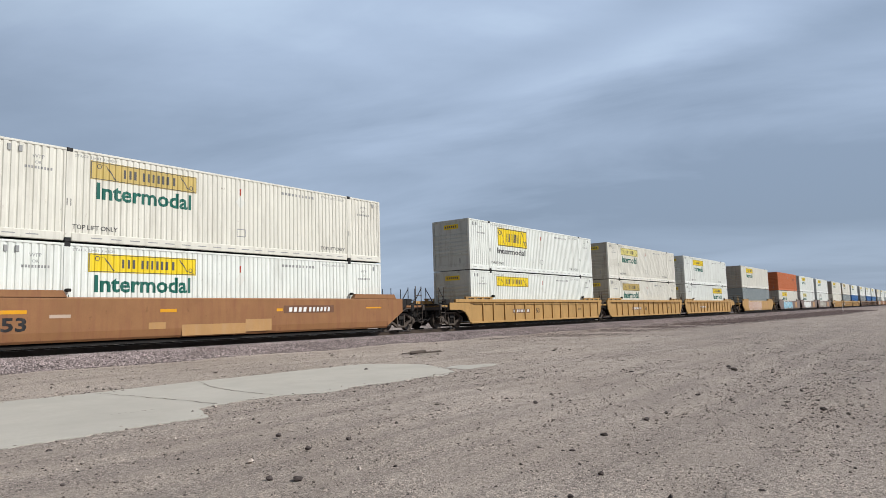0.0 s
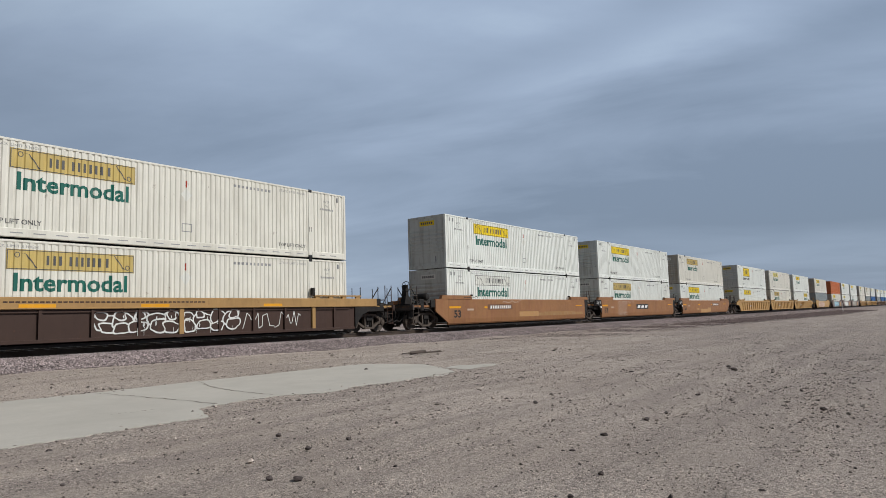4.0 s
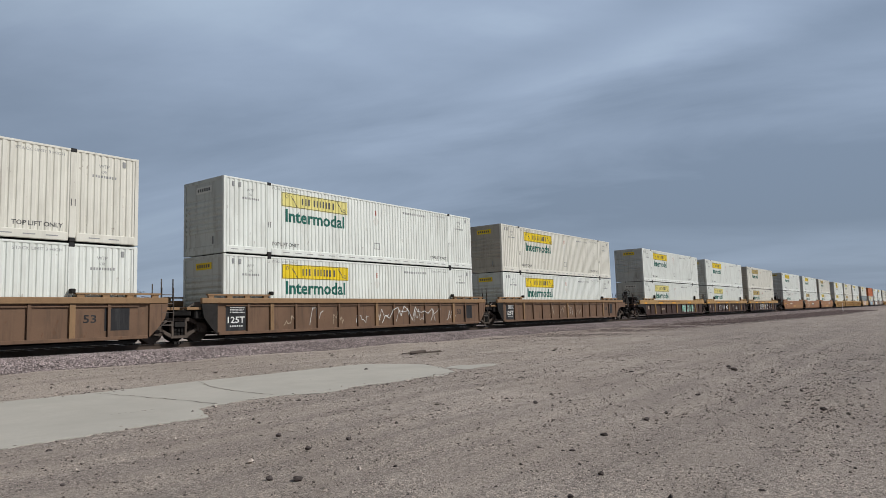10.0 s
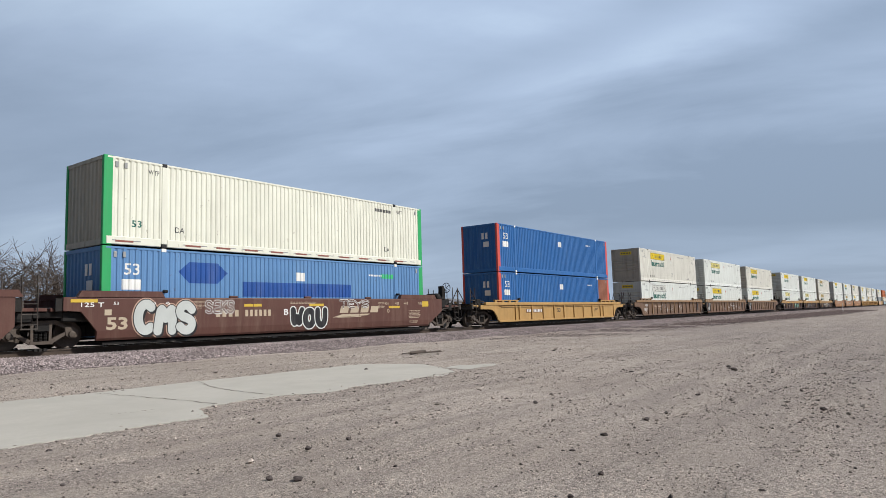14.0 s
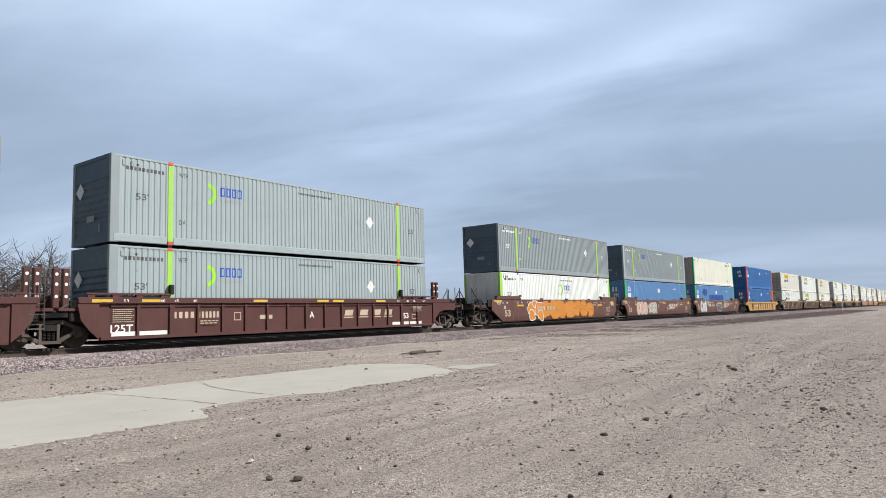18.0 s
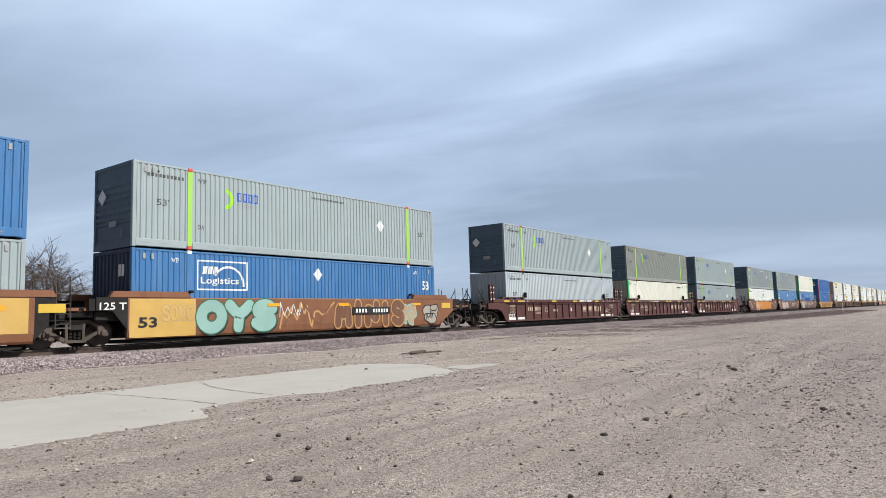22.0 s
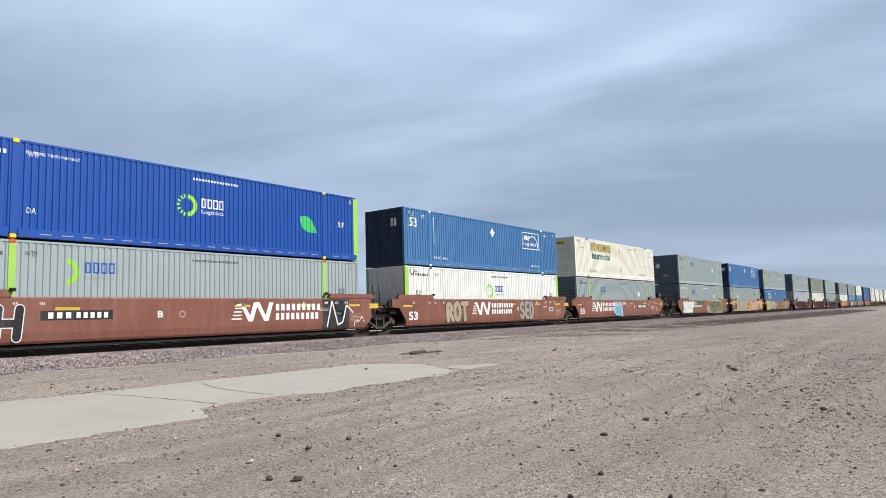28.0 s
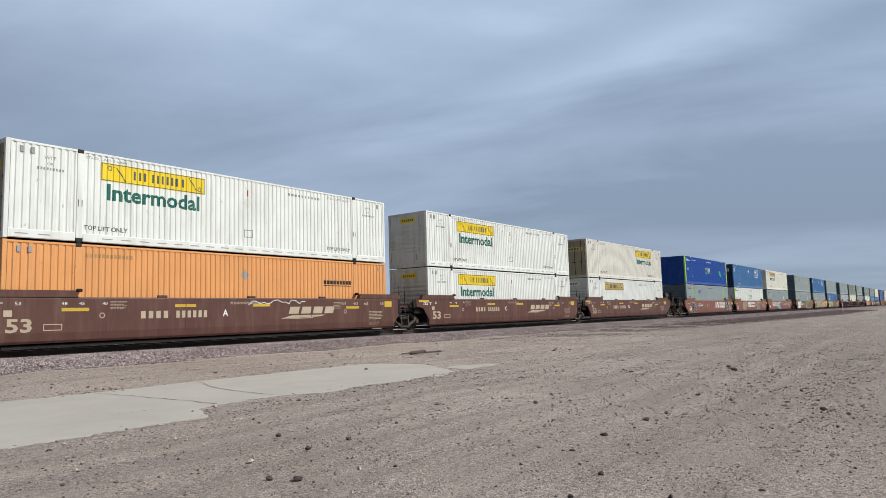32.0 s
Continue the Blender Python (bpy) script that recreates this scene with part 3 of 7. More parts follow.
def cofc(label, body, posts, ends=None, end_kind="ribbed", logo=(3.52, 1.99), ink=D_BLUE, mark_mat=D_LIME, castings=None, digits=None, brand=True, size=1.0, placard=12.1):
    """Gray or white container with coloured lifting posts and a round logistics mark."""
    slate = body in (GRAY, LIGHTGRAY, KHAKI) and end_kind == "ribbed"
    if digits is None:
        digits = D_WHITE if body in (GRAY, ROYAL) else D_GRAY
    c = container(label, body, posts, ends, end_kind, castings=castings or RED, end_mat=SHADEDSLATE if slate else None)
    x, z = logo
    if brand:
        mark("round_mark", ("ring", x, z, size, slate), lambda: poly_bm(ring_mark(c, x, z, 0.40 * size, not slate)), mark_mat, c, 1, "lime green ring mark")
        k = size
        # the name stays four plain blocks
        mark("lettering_bar", ("name", x, z, k), lambda: poly_bm([q for i in range(4) for q in outline(x + (0.57 + 0.245 * i) * k, x + (0.76 + 0.245 * i) * k, z - 0.03 * k, z + 0.31 * k, 0.05 * k)]), ink, c, 1)
        word(c, "Logistics", x + 0.57 * k, x + 1.5 * k, z - 0.28 * k, z - 0.1 * k, ink if body is ROYAL else D_MIDGRAY, 1, 0.005)
    word(c, "53'", 0.85, 1.3, 1.45, 1.68, digits, 1, 0.006)
    word(c, "53'", LEN - 1.25, LEN - 0.85, 1.45, 1.68, digits, 1, 0.006)
    word(c, "WTP", 2.4, 2.75, 2.42, 2.58, digits, 1, 0.006)
    word(c, "DA", 2.42, 2.68, 0.75, 0.92, digits, 1, 0.006)
    bars(c, 10, 0.5, 1.85, 2.42, 2.54, digits, 1, 0.35)
    bars(c, 16, 7.8, 9.7, 2.52, 2.6, digits, 1, 0.35)
    if placard:
        diamond(c, placard, 1.75, 0.26, D_WHITE, 1, label="white diamond placard")
    diamond(c, 0.9, 2.62, 0.05, digits, 1, "small_plate")
    if end_kind == "ribbed":
        pl = part("end_placard", shared("endpl", lambda: box(bmesh.new(), 0, 0.01, -0.2, 0.2, -0.2, 0.2), D_WHITE, "end_placard"), D_WHITE, c, "white diamond placard", (0.0, 0.75, 1.85))
        pl.rotation_euler = (radians(45), 0, 0)
        bx("end_plate", c, D_MIDGRAY, 0.0, 0.01, -0.25, 0.25, 0.75, 0.95)
    return c


def logistics_blue(label, logo_left, body=MIDBLUE):
    c = container(label, body, end_kind="pressed", castings=D_WHITE, end_mat=SHADEDBLUEEND)
    x0 = 2.4 if logo_left else 11.6
    b = mark("logo_frame", ("lf", x0), lambda: poly_bm(outline(x0, x0 + 2.15, 1.52, 2.6, 0.055)), D_WHITE, c, 1, "white framed logo")
    mark("logo_arc", ("la", x0), lambda: poly_bm(arc(x0 + 1.3, 1.72, 0.62, 0.7, -5, 150, 16)), D_WHITE, b, 2)
    bars(b, 3, x0 + 0.2, x0 + 0.8, 2.1, 2.38, D_WHITE, 2, 0.25, slant=0.06)
    word(b, "Logistics", x0 + 0.14, x0 + 1.75, 1.68, 2.0, D_WHITE, 2, 0.016)
    if logo_left:
        word(c, "53", LEN - 1.0, LEN - 0.5, 1.7, 2.15, D_WHITE, 1, 0.02)
    else:
        word(c, "53", 0.45, 1.05, 1.95, 2.42, D_WHITE, 1, 0.025)
        patch(c, 0.62, 0.76, 2.5, 2.64, D_PALE, 1, "small_plate")
    word(c, "WTP", 1.4, 1.7, 2.45, 2.62, D_WHITE, 1, 0.006)
    word(c, "WTP", LEN - 1.7, LEN - 1.4, 2.45, 2.62, D_WHITE, 1, 0.006)
    word(c, "TOP LIFT ONLY", 2.35, 3.65, 0.4, 0.54, D_WHITE, 1, 0.008)
    word(c, "TOP LIFT ONLY", LEN - 3.6, LEN - 2.4, 0.4, 0.52, D_WHITE, 1, 0.008)
    if not logo_left:
        mark("lettering_bar", "vert", lambda: poly_bm([rect(2.42, 2.5, 1.2 + i * 0.14, 1.3 + i * 0.14) for i in range(10)]), D_WHITE, c, 1)
    diamond(c, 8.12, 2.25, 0.25, D_WHITE, 1, label="white diamond placard")
    mark("rail_stripe", "redwhite", lambda: poly_bm([rect(0.3 + i * 1.24, 0.6 + i * 1.24, 0.1, 0.15) for i in range(13) if i not in (1, 11)]), D_BROWNRED, c, 2, wavy=False, y=-HW - 0.018)
    for i, (ya, yb) in enumerate(((0.45, 0.6), (0.66, 0.82))):
        bx("end_digit", c, D_WHITE, 0.004, 0.012, -yb, -ya, 1.98, 2.38)
    return c


def blue_53(label, ends, front_brown=False, patches=False, digits=True, body=BLUE, green_code=False):
    c = container(label, body, None, ends, "pressed", rail_marks=False, castings=D_WHITE)
    if front_brown:
        for i in range(1):
            patch(c, LEN - POST + 0.12, LEN - 0.15, 0.3, HIGH - 0.1, RUSTPANEL, 1, "repair_panel", "brown primer repair panel")
    if digits:
        word(c, "53", 0.72, 1.25, 1.98, 2.36, D_WHITE, 1, 0.012)
        patch(c, 0.66, 1.3, 1.5, 1.84, D_WHITE, 1, "white_plate", "white decal panel")
        patch(c, 7.9, 8.35, 1.95, 2.3, D_WHITE, 1, "white_plate")
        bars(c, 8, 12.2, 13.1, 2.28, 2.36, D_WHITE, 1, 0.3)
        for ya in (0.35, 0.62):
            bx("end_digit", c, D_WHITE, 0.004, 0.012, -ya, -ya + 0.16, 1.98, 2.36)
        bx("end_plate", c, D_WHITE, 0.004, 0.012, -0.7, -0.3, 1.5, 1.82)
    if patches:
        mark("painted_patch", "hex", lambda: poly_bm([[(2.65, 2.15), (3.05, 1.76), (4.2, 1.76), (4.62, 2.15), (4.2, 2.5), (3.05, 2.5)]]), D_NAVY, c, 1, "dark blue overpainted patch")
        patch(c, 5.3, 11.05, 1.3, 1.86, D_NAVY, 1, "painted_patch")
        bars(c, 10, 13.0, 13.9, 2.2, 2.4, D_LEAF if green_code else D_WHITE, 1, 0.3)
    return c


def ivory_plain(label, body=IVORY):
    c = container(label, body, None, GREEN, "pressed", castings=DARK, end_mat=SHADEDGRIMYCREAM)
    word(c, "53", 0.95, 1.3, 0.62, 0.85, D_GREEN, 1, 0.012)
    word(c, "WTP", 1.5, 1.9, 2.45, 2.62, D_GRAY, 1, 0.006)
    word(c, "WTP", LEN - 1.9, LEN - 1.5, 2.45, 2.62, D_GRAY, 1, 0.006)
    word(c, "DA", 2.5, 2.85, 0.55, 0.75, D_GRAY, 1, 0.008)
    word(c, "DA", LEN - 2.85, LEN - 2.5, 0.55, 0.75, D_GRAY, 1, 0.008)
    bars(c, 6, 12.7, 13.8, 2.42, 2.56, D_GRAY, 1, 0.3)
    mark("rail_stripe", "ivst", lambda: poly_bm([rect(0.4 + i * 1.24, 1.0 + i * 1.24, 0.1, 0.16) for i in range(12) if i != 1]), D_BROWNRED, c, 2, wavy=False, y=-HW - 0.018)
    return c


def orange_box(label, body=ORANGE):
    c = container(label, body, rail_marks=False)
    bars(c, 9, 12.2, 13.85, 1.86, 2.02, D_BLACK, 1, 0.2)
    patch(c, 12.2, 13.85, 1.78, 1.81, D_BLACK, 1, "underline")
    diamond(c, 8.2, 2.12, 0.18, D_MIDGRAY, 1)
    bars(c, 12, 2.3, 3.8, 2.48, 2.6, D_PATCH, 1, 0.3)
    return c


def royal_box(label):
    c = cofc(label, ROYAL, ROYAL, LIME, "pressed", logo=(7.57, 1.58), ink=D_WHITE, castings=D_YELLOW, digits=D_WHITE, size=1.0, placard=None)

    def leaf():
        top, bot = [], []
        for i in range(13):
            a = i / 12
            x, z = 12.72 + a * 0.95, 1.68 - a * 0.6
            w = 0.3 * math.sin(math.pi * a ** 0.8)
            top.append((x + w * 0.5, z + w * 0.85))
            bot.append((x - w * 0.5, z - w * 0.85))
        return poly_bm([[bot[i], bot[i + 1], top[i + 1], top[i]] for i in range(12)] + [[(13.62, 1.12), (13.67, 1.08), (13.8, 0.98), (13.76, 1.0)]])
    mark("leaf_mark", "leaf", leaf, D_LEAF, c, 1, "green leaf mark")
    word(c, "STACKING THREE HIGH ONLY", 2.35, 3.9, 2.5, 2.6, D_WHITE, 1, 0.006)
    return c

# ---- well cars ----
RAIL_Y = 22.459           # centre line of the track
AXLE, WHEEL_R = 0.86, 0.43
WHEELSETS = {-1: [], 1: []}


def wheelset_bm():
    bm = bmesh.new()
    for s in (-1, 1):
        prof = [(0.60, 0.10), (0.62, 0.16), (0.66, 0.35), (0.66, 0.46), (0.685, 0.455), (0.70, WHEEL_R + 0.005), (0.80, WHEEL_R - 0.006), (0.81, WHEEL_R - 0.03), (0.79, 0.36), (0.75, 0.17), (0.82, 0.15), (0.83, 0.09)]
        lathe(bm, [(s * y, r) for y, r in prof], 22)
    rod(bm, (0, -1.12, 0), (0, 1.12, 0), 0.075, 10)
    return bm


def sideframe_bm():
    bm = bmesh.new()
    prism(bm, [(-0.72, 0.70), (-0.42, 0.86), (0.42, 0.86), (0.72, 0.70), (0.68, 0.60), (0.40, 0.74), (-0.40, 0.74), (-0.68, 0.60)], -0.06, 0.07)
    for s in (-1, 1):
        pts = [(s * x, z) for x, z in ((0.66, 0.70), (0.88, 0.66), (1.04, 0.56), (1.05, 0.40), (0.97, 0.33), (0.76, 0.33), (0.68, 0.42))]
        prism(bm, pts if s > 0 else pts[::-1], -0.08, 0.08)
        pts = [(s * x, z) for x, z in ((0.70, 0.52), (0.70, 0.42), (0.30, 0.17), (0.24, 0.22), (0.28, 0.30))]
        prism(bm, pts if s > 0 else pts[::-1], -0.06, 0.06)
        pts = [(s * x, z) for x, z in ((0.30, 0.74), (0.21, 0.74), (0.21, 0.2), (0.28, 0.2))]
        prism(bm, pts if s > 0 else pts[::-1], -0.07, 0.07)
    prism(bm, [(-0.32, 0.16), (0.32, 0.16), (0.30, 0.25), (-0.30, 0.25)], -0.09, 0.09)
    return bm


def springs_bm():
    bm = bmesh.new()
    for x in (-0.13, 0.0, 0.13):
        lathe(bm, [(-0.055, 0.001), (-0.055, 0.05), (0.055, 0.05), (0.055, 0.001)], 8, (x, 0, 0))
        for k in range(6):
            z = 0.27 + k * 0.045
            rod(bm, (x, -0.0, z), (x, -0.0, z + 0.026), 0.06, 8)
    box(bm, -0.2, 0.2, -0.12, 0.12, 0.55, 0.72)
    return bm


def truck(car, x, material):
    t = bx("truck", car, BLACK, x - 0.22, x + 0.22, -1.0, 1.0, 0.52, 0.78, bev=0.03)
    off = (0.22, 1.0, -0.52)
    for s in (-1, 1):
        piece("sideframe", "sideframe", sideframe_bm, material, t, "cast steel sideframe", (off[0], off[1] + s * 1.02, off[2]))
        piece("springs", "springs", springs_bm, BLACK, t, "", (off[0], off[1] + s * 1.02, off[2]))
        for a in ((-1, 1) if s < 0 else ()):
            piece("bearing_cap", "cap", lambda: lathe(bmesh.new(), [(-0.07, 0.05), (-0.06, 0.1), (0.07, 0.105)] if True else [], 10), WHEELSTEEL, t, "", (off[0] + a * AXLE, off[1] + s * 1.1, off[2] + WHEEL_R))
    for s in (-1, 1):
        w = piece("wheelset", "wheelset", wheelset_bm, WHEELSTEEL, t, "worn steel wheelset", (off[0] + s * AXLE, off[1], off[2] + WHEEL_R))
        WHEELSETS[s].append(w)
    return t


def ladder_bm(h, w):
    bm = bmesh.new()
    for x in (0, w):
        rod(bm, (x, 0, 0), (x, 0, h), 0.016, 5)
    n = int(h / 0.3)
    for i in range(n):
        rod(bm, (0, 0, 0.12 + i * 0.3), (w, 0, 0.12 + i * 0.3), 0.013, 5)
    return bm


def brake_wheel_bm():
    bm = bmesh.new()
    n = 16
    for i in range(n):
        a, b = 2 * math.pi * i / n, 2 * math.pi * (i + 1) / n
        rod(bm, (0, 0.26 * math.cos(a), 0.26 * math.sin(a)), (0, 0.26 * math.cos(b), 0.26 * math.sin(b)), 0.018, 5)
    for i in range(5):
        a = 2 * math.pi * i / 5
        rod(bm, (0, 0, 0), (0, 0.26 * math.cos(a), 0.26 * math.sin(a)), 0.014, 5)
    return bm


def hose_bm(y):
    bm = bmesh.new()
    pts = [(0.0, y, 0.85), (-0.18, y + 0.03, 0.55), (-0.4, y + 0.05, 0.4), (-0.62, y + 0.03, 0.45)]
    for a, b in zip(pts, pts[1:]):
        rod(bm, a, b, 0.028, 6)
    return bm


def coupler_bm():
    bm = bmesh.new()
    box(bm, -0.42, 0.5, -0.08, 0.08, 0.72, 0.9)
    prism(bm, [(-0.62, 0.66), (-0.36, 0.66), (-0.36, 0.98), (-0.62, 0.98)], -0.16, 0.05)
    prism(bm, [(-0.66, 0.68), (-0.52, 0.68), (-0.52, 0.96), (-0.66, 0.96)], 0.05, 0.17)
    return bm


def car_end(car, s, pack_end, main, trim, truck_mat, brake, posts_tall, make_truck):
    """One end of a car beyond its well: platform, sill, steps, ladders, brake gear; s = -1 is the rear end, 1 the front."""
    def fx(a, b):
        # distances beyond the container's end
        return (-b, -a) if s < 0 else (LEN + a, LEN + b)
    far = 3.05 if pack_end else 1.5
    x0, x1 = fx(0.15, far)
    bx("end_platform", car, main, x0, x1, -1.36, 1.36, 1.12, 1.22, bev=0.01)
    x0, x1 = fx(-0.1, far + 0.03)
    bx("centre_sill", car, BLACK, x0, x1, -0.33, 0.33, 0.72, 1.12)
    x0, x1 = fx(1.3, 1.95)
    bx("bolster", car, BLACK, x0, x1, -1.3, 1.3, 0.92, 1.12, bev=0.02)
    x0, x1 = fx(0.03, 0.11)
    bx("bulkhead", car, BLACK, x0, x1, -1.34, 1.34, 0.35, 1.3)
    if not LEAN[0]:
        # black block added to shut out the bright ground behind the gap
        x0, x1 = fx(0.12, far - 0.2)
        bx("draft_gear", car, BLACK, x0, x1, -0.62, 0.62, 0.34, 0.72, bev=0.03)
        x0, x1 = fx(0.3, 1.15)
        bx("brake_cylinder_box", car, BLACK, x0, x1, -1.3, 1.3, 0.8, 1.12, bev=0.04)
    if make_truck:
        truck(car, -1.62 if s < 0 else LEN + 1.62, truck_mat)
    if pack_end:
        x0, x1 = fx(far - 0.12, far)
        bx("end_sill", car, trim, x0, x1, -1.45, 1.45, 0.98, 1.25, bev=0.015)
        cp = piece("coupler", "coupler", coupler_bm, BLACK, car, "rusty knuckle coupler", (-far if s < 0 else LEN + far, 0, 0))
        if s > 0:
            cp.rotation_euler = (0, 0, math.pi)
        h = piece("air_hose", "hose", lambda: hose_bm(0.0), BLACK, car, "", (-far if s < 0 else LEN + far, -0.35 * 1, 0))
        if s > 0:
            h.rotation_euler = (0, 0, math.pi)
        for y in (-1.4, 1.1):
            xl = fx(far - 0.5, far - 0.1)[0]
            piece("ladder", "ladder_a", lambda: ladder_bm(0.95, 0.36), trim, car, "", (xl, y, 0.42))
        bx("step", car, trim, *fx(far - 0.5, far - 0.1), -1.46, -1.38, 0.38, 0.42)
        for k, y in ((0.06, -1.3), (0.5, -1.3), (0.06, 1.3), (0.06, -0.45), (0.3, 0.5))[:2 if LEAN[0] else 5]:
            xp = fx(far - k - 0.02, far - k)[0]
            piece("grab_post", ("gp", posts_tall), lambda: rod(bmesh.new(), (0, 0, 0), (0, 0, posts_tall), 0.022, 6), trim if y < -1 else BLACK, car, "", (xp, y, 1.22))
        xa, xb = fx(far - 0.52, far - 0.04)
        piece("hand_rail", "hr", lambda: rod(bmesh.new(), (0, 0, 0), (0.48, 0, 0), 0.018, 6), trim, car, "", (xa, -1.3, 1.72))
        if not LEAN[0]:
            xe = -far if s < 0 else LEN + far
            piece("uncoupling_lever", "lever", lambda: rod(rod(bmesh.new(), (0, -1.42, 0.95), (0, -0.2, 0.95), 0.02, 6), (0, -1.42, 0.95), (0, -1.42, 0.62), 0.02, 6), BLACK, car, "", (xe - 0.06 if s < 0 else xe + 0.06, 0, 0))
            for yy in (-0.95, -0.62):
                hz = piece("air_hose", "hose2", lambda: hose_bm(0.0), BLACK, car, "", (xe, yy, 0.05))
                if s > 0:
                    hz.rotation_euler = (0, 0, math.pi)
            bx("brake_rigging", car, BLACK, *fx(2.35, 2.75), -0.9, 0.9, 0.55, 0.95, bev=0.04)
            bx("valve_box", car, BLACK, *fx(1.9, 2.3), -1.25, -0.95, 1.22, 1.55, bev=0.03)
        if not LEAN[0]:
            xe = -far if s < 0 else LEN + far
            piece("brace", ("brace", s), lambda: rod(rod(bmesh.new(), (0.05 * -s, -1.3, 2.1), (0.75 * -s, -1.3, 1.24), 0.024, 6), (0.05 * -s, -0.45, 2.1), (0.8 * -s, -0.45, 1.24), 0.024, 6), BLACK, car, "", (xe, 0, 0))
            bx("walkway", car, BLACK, *fx(far - 0.55, far + 0.06), -1.3, 1.3, 1.26, 1.3)
            bx("control_valve", car, BLACK, *fx(2.05, 2.35), -1.38, -1.12, 0.92, 1.3, bev=0.05)
            piece("brake_pipe", ("bpipe", s), lambda: rod(rod(rod(bmesh.new(), (0.2 * -s, -1.3, 1.12), (1.4 * -s, -1.36, 1.05), 0.025, 6), (1.4 * -s, -1.36, 1.05), (1.9 * -s, -1.3, 0.8), 0.025, 6), (0.4 * -s, -1.1, 1.5), (1.7 * -s, -1.1, 1.42), 0.025, 6), trim, car, "", (xe, 0, 0))
        for k in (() if LEAN[0] else (0.9, 1.5, 2.2)):
            bx("platform_bracket", car, trim if k < 2 else BLACK, *fx(k, k + 0.3), -1.3, -0.9, 1.22, 1.36, bev=0.015)
    else:
        for k, y in ((0.78, -1.42), (1.2, -1.42), (1.25, 1.3))[(0 if s > 0 else 2):(1 if LEAN[0] else 3)]:
            piece("grab_post", ("gp", posts_tall), lambda: rod(bmesh.new(), (0, 0, 0), (0, 0, posts_tall), 0.022, 6), trim, car, "", (fx(k, k + 0.02)[0], y, 1.22))
        if s > 0:
            piece("ladder", "ladder_b", lambda: ladder_bm(1.25, 0.42), trim, car, "", (LEN + 0.78, -1.46, 0.62))
            bx("step", car, trim, LEN + 0.76, LEN + 1.22, -1.47, -1.34, 0.6, 0.64)
        else:
            piece("brake_rod", "brod", lambda: rod(rod(bmesh.new(), (0, 0, 0), (0.62, 0, 0.34), 0.03, 6), (0.1, 0.2, 0.02), (0.7, 0.2, 0.2), 0.025, 6), trim, car, "", (-1.75, -1.2, 1.0))
        bx("platform_bracket", car, trim, *fx(0.55, 0.9), -1.3, -0.85, 1.22, 1.42, bev=0.015)
        bx("articulation_beam", car, BLACK, *fx(1.2, 1.55), -0.8, 0.8, 0.95, 1.25, bev=0.03)
    if brake:
        xs = -far + 0.55 if s < 0 else LEN + far - 0.55
        piece("brake_stand", ("bstand", s), lambda: prism(bmesh.new(), [(-0.3, 0), (0.5, 0), (0.42, 0.16), (0.06, 0.5), (0.05, 1.06), (-0.1, 1.06), (-0.16, 0.5)] if s < 0 else [(0.3, 0), (0.16, 0.5), (0.1, 1.06), (-0.05, 1.06), (-0.06, 0.5), (-0.42, 0.16), (-0.5, 0)], -0.14, 0.14), BLACK, car, "", (xs, -0.55, 1.22))
        piece("brake_wheel", "bwheel", brake_wheel_bm, BLACK, car, "round hand brake wheel", (xs + 0.22 * s, -0.75, 2.18))
        piece("air_tank", "tank", lambda: lathe(bmesh.new(), [(-0.45, 0.06), (-0.42, 0.15), (-0.3, 0.2), (0.3, 0.2), (0.42, 0.15), (0.45, 0.06)], 14), BLACK, car, "", (xs + (1.0 if s < 0 else -1.0), -0.75, 1.66))
        bx("tank_saddle", car, BLACK, xs + (0.75 if s < 0 else -1.25), xs + (1.25 if s < 0 else -0.75), -0.95, -0.55, 1.22, 1.48)


